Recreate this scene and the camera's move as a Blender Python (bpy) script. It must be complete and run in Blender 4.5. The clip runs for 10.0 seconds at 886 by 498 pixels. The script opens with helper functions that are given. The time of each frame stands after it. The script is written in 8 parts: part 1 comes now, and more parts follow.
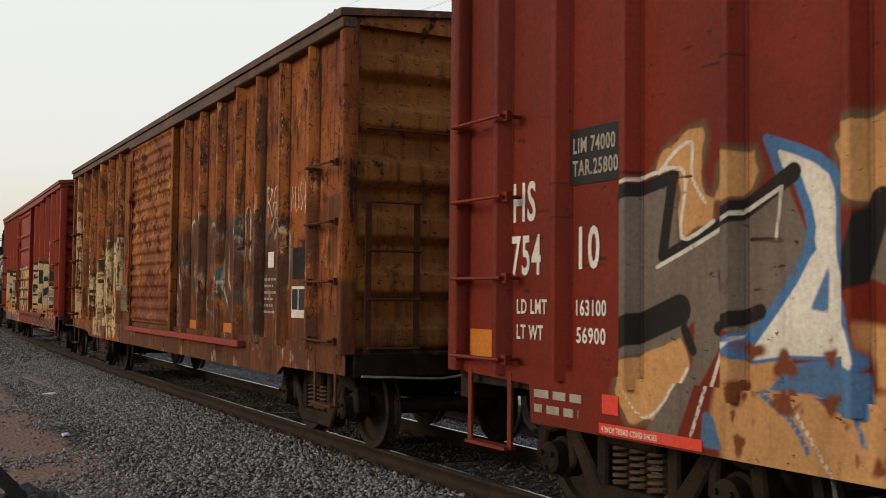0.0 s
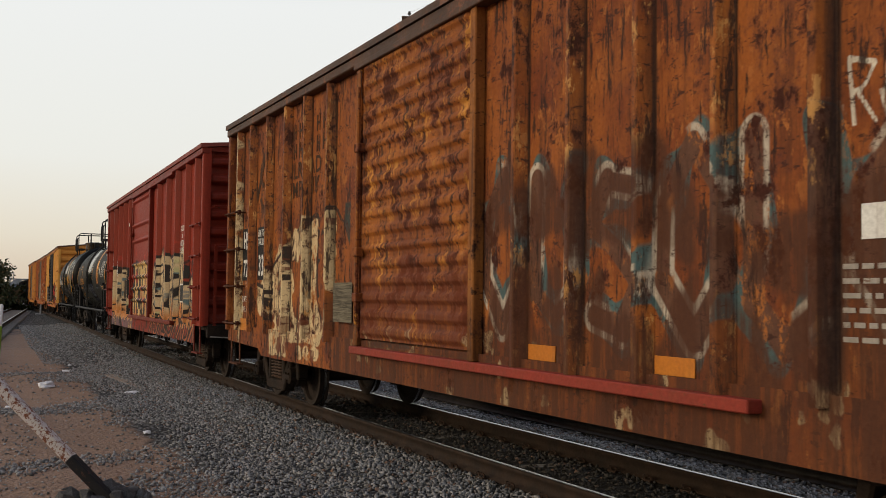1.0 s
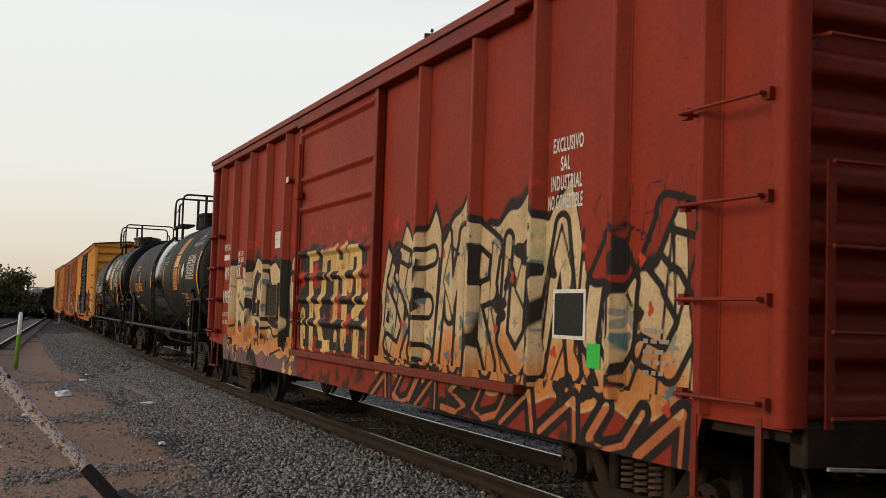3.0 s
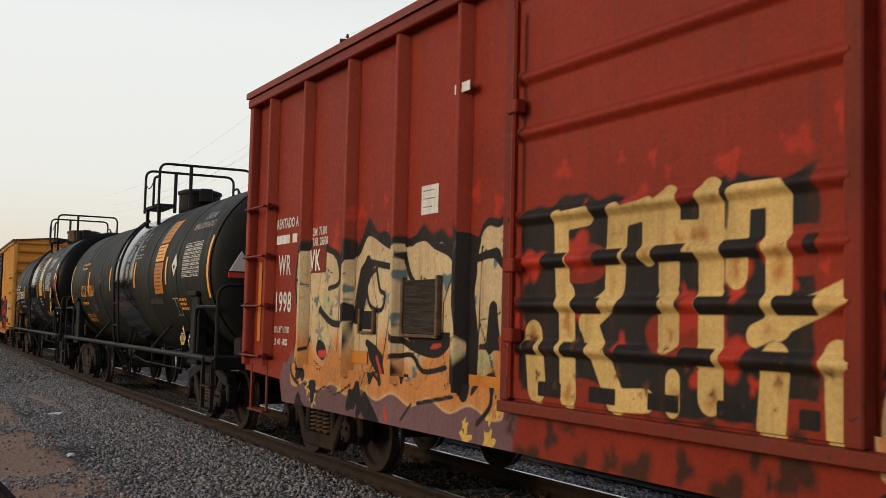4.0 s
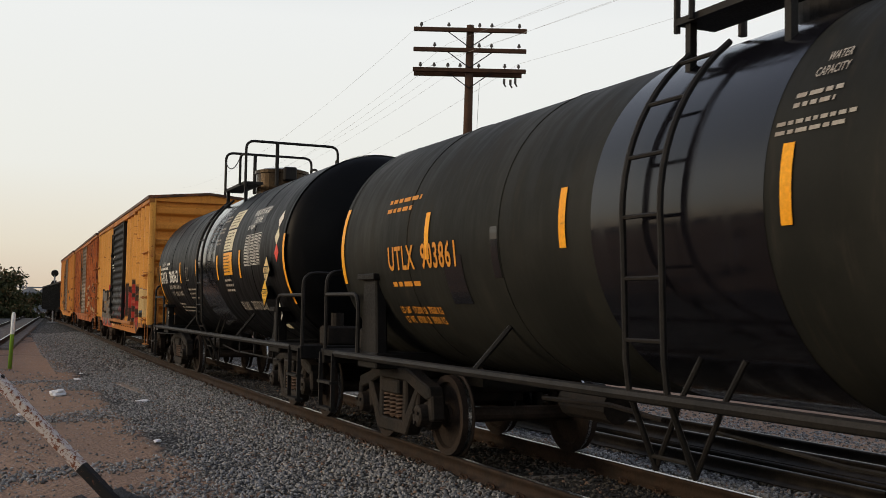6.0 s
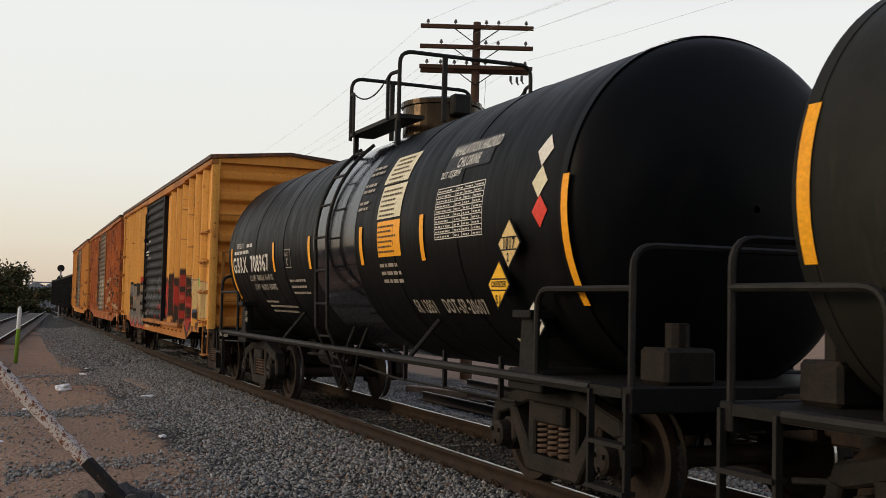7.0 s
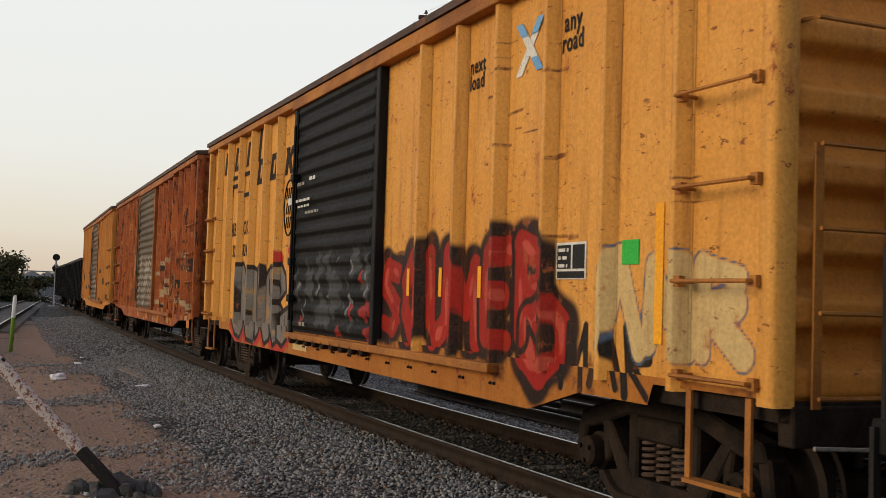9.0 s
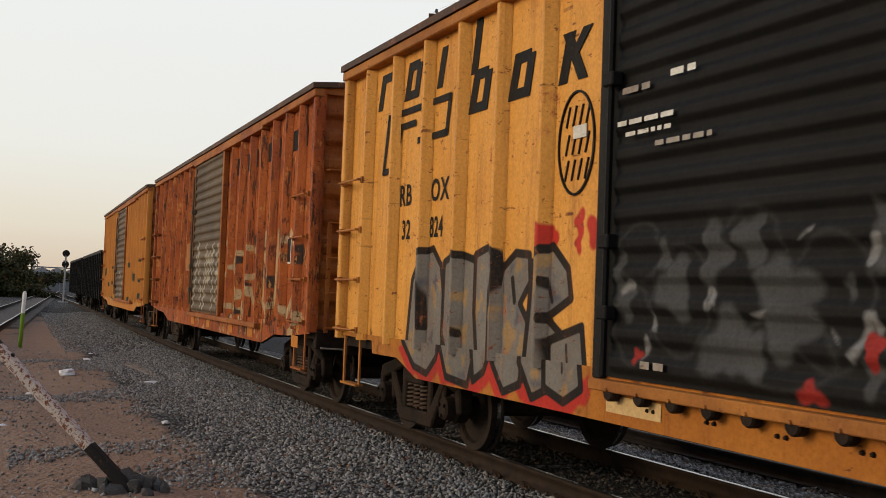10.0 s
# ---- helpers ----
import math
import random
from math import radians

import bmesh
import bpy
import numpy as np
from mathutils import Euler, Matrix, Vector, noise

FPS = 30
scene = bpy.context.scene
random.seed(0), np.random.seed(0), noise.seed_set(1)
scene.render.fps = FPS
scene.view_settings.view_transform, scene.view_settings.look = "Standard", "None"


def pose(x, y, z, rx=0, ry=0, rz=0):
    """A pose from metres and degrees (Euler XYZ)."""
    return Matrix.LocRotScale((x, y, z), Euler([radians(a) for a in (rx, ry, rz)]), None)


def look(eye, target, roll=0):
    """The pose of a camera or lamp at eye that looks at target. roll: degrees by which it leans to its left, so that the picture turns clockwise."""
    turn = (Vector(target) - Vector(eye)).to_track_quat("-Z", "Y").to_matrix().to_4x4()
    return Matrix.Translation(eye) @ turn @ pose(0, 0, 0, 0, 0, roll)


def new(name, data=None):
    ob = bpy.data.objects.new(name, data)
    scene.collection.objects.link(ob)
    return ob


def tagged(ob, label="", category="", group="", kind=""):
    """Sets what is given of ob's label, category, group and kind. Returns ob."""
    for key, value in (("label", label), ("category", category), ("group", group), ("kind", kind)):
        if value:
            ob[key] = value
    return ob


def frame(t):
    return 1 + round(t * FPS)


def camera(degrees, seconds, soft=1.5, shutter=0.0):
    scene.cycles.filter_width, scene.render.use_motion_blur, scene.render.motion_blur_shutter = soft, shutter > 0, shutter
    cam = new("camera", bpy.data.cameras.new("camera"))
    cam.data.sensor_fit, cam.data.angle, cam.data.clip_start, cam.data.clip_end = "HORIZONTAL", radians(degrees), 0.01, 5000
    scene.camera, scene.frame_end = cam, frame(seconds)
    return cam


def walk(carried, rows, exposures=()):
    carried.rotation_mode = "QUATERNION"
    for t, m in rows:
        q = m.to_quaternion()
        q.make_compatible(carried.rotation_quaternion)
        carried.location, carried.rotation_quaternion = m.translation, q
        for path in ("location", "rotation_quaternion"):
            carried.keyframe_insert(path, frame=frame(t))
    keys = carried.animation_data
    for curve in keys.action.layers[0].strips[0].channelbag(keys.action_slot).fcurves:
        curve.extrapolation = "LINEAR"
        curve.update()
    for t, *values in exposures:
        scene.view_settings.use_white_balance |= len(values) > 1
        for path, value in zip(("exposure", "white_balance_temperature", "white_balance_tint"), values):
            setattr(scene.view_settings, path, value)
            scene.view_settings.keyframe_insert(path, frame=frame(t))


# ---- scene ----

# ---------------------------------------------------------------- camera
EYE = (0.0, 0.0, 1.509)
TURNS = [
    # seconds, yaw, pitch, roll
    (0.0, 0.51, 2.88, -1.20),
    (0.5, 1.78, 3.16, -1.39),
    (1.0, 4.42, 2.86, -1.34),
    (1.5, 6.18, 2.90, -1.77),
    (2.0, 6.60, 2.80, -1.81),
    (2.5, 6.54, 2.68, -1.71),
    (2.7, 6.44, 3.26, -2.16),
    (4.0, 0.91, 4.21, -2.05),
    (4.5, 1.08, 3.85, -1.92),
    (5.0, 2.58, 3.72, -1.72),
    (5.5, 4.00, 3.57, -1.72),
    (6.0, 4.99, 3.38, -1.62),
    (7.5, 5.23, 3.14, -1.99),
    (8.0, 5.13, 3.00, -2.06),
    (8.5, 5.09, 2.90, -2.14),
    (9.0, 5.03, 2.81, -2.39),
    (9.5, 5.01, 2.65, -2.21),
    (10.0, 5.47, 2.72, -2.79),
]
cam = camera(44.37, 10.0, soft=0.8, shutter=0.05)
walk(cam, [(t, pose(*EYE, 90 + pitch, roll, yaw)) for t, yaw, pitch, roll in TURNS])

# ---------------------------------------------------------------- light: evening sky, soft low sun
SUN_FROM = Vector((-0.93, -0.20, 0.28)).normalized()
world = bpy.data.worlds.new("world")
scene.world = world
world.use_nodes = True
wn = world.node_tree
sky = wn.nodes.new("ShaderNodeTexSky")
sky.sky_type, sky.sun_disc = "NISHITA", False
sky.sun_elevation = math.asin(SUN_FROM.z)
sky.sun_rotation = math.atan2(SUN_FROM.x, SUN_FROM.y)
sky.air_density, sky.dust_density = 1.4, 3.0
wco = wn.nodes.new("ShaderNodeTexCoord")
wsep = wn.nodes.new("ShaderNodeSeparateXYZ")
wn.links.new(wco.outputs["Generated"], wsep.inputs[0])
wramp = wn.nodes.new("ShaderNodeValToRGB")
wn.links.new(wsep.outputs["Z"], wramp.inputs["Fac"])
els = wramp.color_ramp.elements
els[0].position, els[0].color = 0.0, (0.66, 0.52, 0.39, 1)
els[1].position, els[1].color = 0.80, (0.38, 0.43, 0.58, 1)
for at_, col_ in ((0.05, (0.74, 0.68, 0.57)), (0.12, (0.79, 0.785, 0.745)), (0.26, (0.82, 0.825, 0.81)), (0.45, (0.52, 0.56, 0.63))):
    e_ = els.new(at_)
    e_.color = (*col_, 1)
wsum = wn.nodes.new("ShaderNodeMix")
wsum.data_type, wsum.blend_type = "RGBA", "ADD"
wsum.inputs["Factor"].default_value = 0.018
wn.links.new(wramp.outputs["Color"], wsum.inputs["A"])
wn.links.new(sky.outputs["Color"], wsum.inputs["B"])
wn.links.new(wsum.outputs["Result"], wn.nodes["Background"].inputs["Color"])
wn.nodes["Background"].inputs["Strength"].default_value = 1.0
sun_data = bpy.data.lights.new("sun", "SUN")
sun_data.energy, sun_data.angle, sun_data.color = 1.6, radians(22), (1.0, 0.78, 0.52)
sun = new("sun", sun_data)
sun.matrix_world = look(SUN_FROM * 60, (0, 0, 0))
scene.view_settings.exposure = 0.0


# ---------------------------------------------------------------- node helpers
def material(name, rough=0.6, metal=0.0, gloss=0.14):
    m = bpy.data.materials.new(name)
    m.use_nodes = True
    b = m.node_tree.nodes["Principled BSDF"]
    b.inputs["Roughness"].default_value, b.inputs["Metallic"].default_value = rough, metal
    b.inputs["Specular IOR Level"].default_value = gloss
    return m, m.node_tree, b


def coords(nt, scale=(1, 1, 1), world_space=False):
    """Object space of the part (or the world's), scaled."""
    if world_space:
        src = nt.nodes.new("ShaderNodeNewGeometry").outputs["Position"]
    else:
        src = nt.nodes.new("ShaderNodeTexCoord").outputs["Object"]
    mp = nt.nodes.new("ShaderNodeMapping")
    mp.inputs["Scale"].default_value = scale
    nt.links.new(src, mp.inputs["Vector"])
    return mp.outputs["Vector"]


def tex_noise(nt, vec, scale, detail=5.0, rough=0.6, distort=0.0):
    n = nt.nodes.new("ShaderNodeTexNoise")
    for key, v in (("Scale", scale), ("Detail", detail), ("Roughness", rough), ("Distortion", distort)):
        n.inputs[key].default_value = v
    nt.links.new(vec, n.inputs["Vector"])
    return n.outputs["Fac"]


def smooth(nt, fac, lo, hi, a=0.0, b=1.0):
    r = nt.nodes.new("ShaderNodeMapRange")
    r.interpolation_type = "SMOOTHSTEP"
    for key, v in (("From Min", lo), ("From Max", hi), ("To Min", a), ("To Max", b)):
        r.inputs[key].default_value = v
    nt.links.new(fac, r.inputs["Value"])
    return r.outputs["Result"]


def calc(nt, op, a, b=None):
    n = nt.nodes.new("ShaderNodeMath")
    n.operation = op
    for i, v in enumerate((a, b)):
        if v is None:
            continue
        if isinstance(v, (int, float)):
            n.inputs[i].default_value = v
        else:
            nt.links.new(v, n.inputs[i])
    return n.outputs[0]


def mixed(nt, fac, a, b, blend="MIX"):
    n = nt.nodes.new("ShaderNodeMix")
    n.data_type, n.blend_type = "RGBA", blend
    if isinstance(fac, (int, float)):
        n.inputs["Factor"].default_value = fac
    else:
        nt.links.new(fac, n.inputs["Factor"])
    for key, v in (("A", a), ("B", b)):
        if isinstance(v, tuple):
            n.inputs[key].default_value = (*v, 1)
        else:
            nt.links.new(v, n.inputs[key])
    return n.outputs["Result"]


def bumped(nt, b, height, strength=0.3, dist=0.01):
    n = nt.nodes.new("ShaderNodeBump")
    n.inputs["Strength"].default_value, n.inputs["Distance"].default_value = strength, dist
    nt.links.new(height, n.inputs["Height"])
    nt.links.new(n.outputs["Normal"], b.inputs["Normal"])


def painted_steel(name, paint, faded, rust=(0.10, 0.035, 0.015), amount=0.3, streaks=0.5, rough=0.55, layers=(), dust=(0.2, 0.13, 0.08), low=0.0, flakes=None, gloss=0.12, late=()):
    """Old railway paint: fading in clouds, rust in blots and runs, and layers of spray paint whose shapes
    come with the mesh as attributes. amount, streaks: 0 to 1. low: share of the dust colour towards the bottom."""
    m, nt, b = material(name, rough, 0.0, gloss)
    obj = coords(nt)
    runs = coords(nt, (5.0, 5.0, 0.35))
    cloud = tex_noise(nt, obj, 0.9, 6, 0.65)
    fine = tex_noise(nt, obj, 22, 6, 0.7)
    blot = tex_noise(nt, coords(nt, (1.0, 1.0, 0.75)), 2.6, 10, 0.74)
    run = tex_noise(nt, runs, 1.6, 7, 0.7)
    col = mixed(nt, smooth(nt, cloud, 0.35, 0.68), paint, faded)
    for attr, spray, edge in layers:
        at = nt.nodes.new("ShaderNodeAttribute")
        at.attribute_name = attr
        inside = smooth(nt, at.outputs["Fac"], 0.0004, 2 * edge)
        worn = smooth(nt, blot, 0.70, 0.62, 0.25, 1.0)
        tint = mixed(nt, smooth(nt, cloud, 0.3, 0.7), spray, tuple(c * 0.72 for c in spray))
        col = mixed(nt, calc(nt, "MULTIPLY", inside, worn), col, tint)
    grime = smooth(nt, run, 0.48, 0.74, 0.0, 0.85 * streaks)
    col = mixed(nt, grime, col, tuple(c * 1.4 for c in rust))
    cut = 0.74 - 0.26 * amount
    spot = smooth(nt, blot, cut, cut + 0.05)
    rim = smooth(nt, blot, cut - 0.05, cut + 0.02)
    col = mixed(nt, calc(nt, "MULTIPLY", rim, 0.55), col, tuple(min(1, c * 3.2) for c in rust))
    col = mixed(nt, spot, col, mixed(nt, fine, rust, tuple(c * 2.2 for c in rust)))
    scab = smooth(nt, tex_noise(nt, coords(nt, (1.0, 1.0, 2.2)), 7.5, 8, 0.75), 0.66 - 0.12 * amount, 0.68 - 0.12 * amount)
    col = mixed(nt, calc(nt, "MULTIPLY", scab, 0.85), col, tuple(c * 1.3 for c in rust))
    drip = smooth(nt, tex_noise(nt, coords(nt, (14.0, 14.0, 0.5)), 1.0, 6, 0.7), 0.60, 0.72, 0.0, 0.7 * streaks)
    col = mixed(nt, calc(nt, "MULTIPLY", drip, smooth(nt, cloud, 0.42, 0.60)), col, rust)
    speck = smooth(nt, tex_noise(nt, obj, 38, 4, 0.6), 0.25, 0.75, 0.86, 1.12)
    gray = nt.nodes.new("ShaderNodeCombineColor")
    for i in range(3):
        nt.links.new(speck, gray.inputs[i])
    col = mixed(nt, 1.0, col, gray.outputs[0], "MULTIPLY")
    if flakes:
        flake = tex_noise(nt, coords(nt, (1.0, 1.0, 0.55)), 6.5, 10, 0.78)
        zone = smooth(nt, tex_noise(nt, obj, 1.3, 4, 0.6), 0.40, 0.62)
        col = mixed(nt, calc(nt, "MULTIPLY", smooth(nt, flake, 0.54, 0.58), zone), col, flakes)
        dark = smooth(nt, tex_noise(nt, coords(nt, (4.5, 4.5, 0.7)), 1.9, 10, 0.78), 0.53, 0.59, 0.0, 0.92)
        col = mixed(nt, dark, col, mixed(nt, fine, rust, (0.012, 0.008, 0.007)))
    for attr, late_col, edge in late:
        at = nt.nodes.new("ShaderNodeAttribute")
        at.attribute_name = attr
        inside = calc(nt, "MULTIPLY", smooth(nt, at.outputs["Fac"], 0.0004, 2 * edge), smooth(nt, run, 0.40, 0.55, 0.45, 0.92))
        col = mixed(nt, inside, col, mixed(nt, fine, late_col, tuple(c * 1.8 for c in late_col)))
    if low > 0:
        sep = nt.nodes.new("ShaderNodeSeparateXYZ")
        nt.links.new(obj, sep.inputs[0])
        low_fade = calc(nt, "MULTIPLY", smooth(nt, sep.outputs["Z"], 1.9, 0.6, 0.0, low), smooth(nt, run, 0.3, 0.6))
        col = mixed(nt, low_fade, col, dust)
    col = mixed(nt, smooth(nt, fine, 0.40, 0.80, 0.0, 0.10), col, dust)
    nt.links.new(col, b.inputs["Base Color"])
    nt.links.new(calc(nt, "ADD", calc(nt, "MULTIPLY", spot, 0.3), smooth(nt, fine, 0.2, 0.8, rough - 0.12, rough + 0.15)), b.inputs["Roughness"])
    bumped(nt, b, calc(nt, "ADD", calc(nt, "MULTIPLY", cloud, 2.0), calc(nt, "ADD", fine, spot)), 0.28, 0.012)
    return m


def grimy(name, col, col2, scale=6.0, rough=0.8, metal=0.0, bump=0.3, world_space=False):
    """Plain worn surface, mottled at two scales."""
    m, nt, b = material(name, rough, metal)
    v = coords(nt, world_space=world_space)
    big, small = tex_noise(nt, v, scale, 6, 0.65), tex_noise(nt, v, scale * 9, 5, 0.7)
    c = mixed(nt, smooth(nt, big, 0.32, 0.68), col, col2)
    c = mixed(nt, smooth(nt, small, 0.4, 0.75, 0, 0.5), c, tuple(x * 0.55 for x in col))
    nt.links.new(c, b.inputs["Base Color"])
    nt.links.new(smooth(nt, small, 0.2, 0.8, max(0.05, rough - 0.15), min(1, rough + 0.12)), b.inputs["Roughness"])
    bumped(nt, b, calc(nt, "ADD", big, small), bump, 0.008)
    return m


def grained(name, dark, pale):
    """Weathered boards, the grain lying along x."""
    m, nt, b = material(name, 0.9)
    long_ = tex_noise(nt, coords(nt, (2.2, 20, 42)), 1.0, 8, 0.7, 0.6)
    cloud = tex_noise(nt, coords(nt), 3.0, 5, 0.6)
    col = mixed(nt, smooth(nt, long_, 0.36, 0.62), dark, pale)
    col = mixed(nt, smooth(nt, cloud, 0.50, 0.70, 0, 0.7), col, dark)
    nt.links.new(col, b.inputs["Base Color"])
    bumped(nt, b, long_, 0.5, 0.01)
    return m


# ---------------------------------------------------------------- the line of the track
S = np.arange(-120.0, 420.0, 0.25)
PSI = np.radians(29.114 - 0.0944 * np.clip(S, -40, 82) + 0.0017528 * np.clip(S, -40, 82) ** 2 / 2)
TX, TY = np.cumsum(-np.sin(PSI)) * 0.25, np.cumsum(np.cos(PSI)) * 0.25
i_zero = int(np.argmin(abs(S)))
TX, TY = TX - TX[i_zero] + 2.004, TY - TY[i_zero] + 8.0


def track_at(s, lat=0.0):
    """Place and heading angle at s metres along the track, away from the eye; lat: metres towards the eye's side."""
    x, y, psi = np.interp(s, S, TX), np.interp(s, S, TY), np.interp(s, S, PSI)
    return x - np.cos(psi) * lat, y - np.sin(psi) * lat, psi


def second_track(s, lat=0.0):
    """The siding, straight, in the distance beside the main line."""
    ux, uy = -0.411, 0.9116
    return -26.0 + ux * s - uy * lat, 50.5 + uy * s + ux * lat, math.atan2(0.411, 0.9116)


# ---------------------------------------------------------------- mesh helpers
def mesh_from(name, verts, faces, mat=None, shade=False):
    me = bpy.data.meshes.new(name)
    me.from_pydata([tuple(v) for v in verts], [], [tuple(f) for f in faces])
    if mat:
        me.materials.append(mat)
    if shade:
        me.polygons.foreach_set("use_smooth", [True] * len(me.polygons))
    me.update()
    return me


def fast_mesh(name, verts, quads, mat, shade=False):
    """From numpy arrays: verts n x 3, faces m x k."""
    me = bpy.data.meshes.new(name)
    n, k = quads.shape
    me.vertices.add(len(verts))
    me.vertices.foreach_set("co", verts.astype(np.float32).ravel())
    me.loops.add(n * k)
    me.loops.foreach_set("vertex_index", quads.astype(np.int32).ravel())
    me.polygons.add(n)
    me.polygons.foreach_set("loop_start", np.arange(n, dtype=np.int32) * k)
    if shade:
        me.polygons.foreach_set("use_smooth", np.ones(n, dtype=bool))
    me.materials.append(mat)
    me.update(calc_edges=True)
    return me


def part(name, bm, mat, parent, label="", bevel=0.0, shade=False):
    """A bmesh or mesh as one object under a thing or under a part."""
    if isinstance(bm, bmesh.types.BMesh):
        if bevel:
            bmesh.ops.bevel(bm, geom=bm.edges[:], offset=bevel, segments=1, affect="EDGES", profile=0.7)
        me = bpy.data.meshes.new(name)
        bm.to_mesh(me)
        bm.free()
        me.materials.append(mat)
        if shade:
            me.polygons.foreach_set("use_smooth", [True] * len(me.polygons))
    else:
        me = bm
    ob = new(name, me)
    ob.parent = parent
    if label:
        tagged(ob, label)
    return ob


def box(bm, x0, x1, y0, y1, z0, z1):
    v = [bm.verts.new((x, y, z)) for x in (x0, x1) for y in (y0, y1) for z in (z0, z1)]
    for f in ((0, 1, 3, 2), (4, 6, 7, 5), (0, 4, 5, 1), (2, 3, 7, 6), (0, 2, 6, 4), (1, 5, 7, 3)):
        bm.faces.new([v[i] for i in f])
    return bm


def boxes(*dims):
    bm = bmesh.new()
    for d in dims:
        box(bm, *d)
    return bm


def tube(bm, pts, r, n=8, closed=False):
    """A pipe along points."""
    pts = [Vector(p) for p in pts]
    rings, up = [], None
    for i, p in enumerate(pts):
        a, b = pts[max(0, i - 1)], pts[min(len(pts) - 1, i + 1)]
        d = (b - a).normalized()
        if up is None:
            up = d.orthogonal().normalized()
        up = (up - d * up.dot(d))
        up = up.normalized() if up.length > 1e-4 else d.orthogonal().normalized()
        side = d.cross(up)
        rings.append([bm.verts.new(p + (up * math.cos(k * math.tau / n) + side * math.sin(k * math.tau / n)) * r) for k in range(n)])
    for ra, rb in zip(rings, rings[1:]):
        for k in range(n):
            bm.faces.new((ra[k], ra[(k + 1) % n], rb[(k + 1) % n], rb[k]))
    bm.faces.new(rings[0][::-1])
    bm.faces.new(rings[-1])
    return bm


def tubes(r, *paths, n=8):
    bm = bmesh.new()
    for p in paths:
        tube(bm, p, r, n)
    return bm


def rounded(pts, r=0.12, steps=4):
    """A path with its corners rounded."""
    pts = [Vector(p) for p in pts]
    out = [pts[0]]
    for a, b, c in zip(pts, pts[1:], pts[2:]):
        p, q = b + (a - b).normalized() * min(r, (a - b).length / 2), b + (c - b).normalized() * min(r, (c - b).length / 2)
        for i in range(steps + 1):
            t = i / steps
            out.append(p * (1 - t) ** 2 + b * 2 * t * (1 - t) + q * t * t)
    return out + [pts[-1]]


def lathe_y(bm, profile, n=24, cx=0.0, cz=0.0):
    """Turns (radius, y) round an axis along y."""
    rings = [[bm.verts.new((cx + r * math.cos(k * math.tau / n), y, cz + r * math.sin(k * math.tau / n))) for k in range(n)] for r, y in profile]
    for ra, rb in zip(rings, rings[1:]):
        for k in range(n):
            bm.faces.new((ra[k], rb[k], rb[(k + 1) % n], ra[(k + 1) % n]))
    bm.faces.new(rings[0])
    bm.faces.new(rings[-1][::-1])
    return bm


def plate(bm, outline, y0, y1):
    """Extrudes an outline in x, z between two depths."""
    a = [bm.verts.new((x, y0, z)) for x, z in outline]
    b = [bm.verts.new((x, y1, z)) for x, z in outline]
    n = len(a)
    bm.faces.new(a)
    bm.faces.new(b[::-1])
    for i in range(n):
        bm.faces.new((a[(i + 1) % n], a[i], b[i], b[(i + 1) % n]))
    return bm


def letters(body, height):
    """Flat lettering with the built-in font: points and faces, capitals about `height` tall, from the origin."""
    cu = bpy.data.curves.new("lettering", "FONT")
    cu.body, cu.size, cu.resolution_u, cu.offset, cu.space_character = body, height / 0.70, 3, height * 0.03, 1.12
    ob = bpy.data.objects.new("lettering", cu)
    me = bpy.data.meshes.new_from_object(ob)
    co = np.array([v.co[:2] for v in me.vertices]) if len(me.vertices) else np.zeros((0, 2))
    fc = [tuple(p.vertices) for p in me.polygons]
    bpy.data.objects.remove(ob)
    bpy.data.meshes.remove(me)
    bpy.data.curves.remove(cu)
    return co, fc


# ---------------------------------------------------------------- plain materials

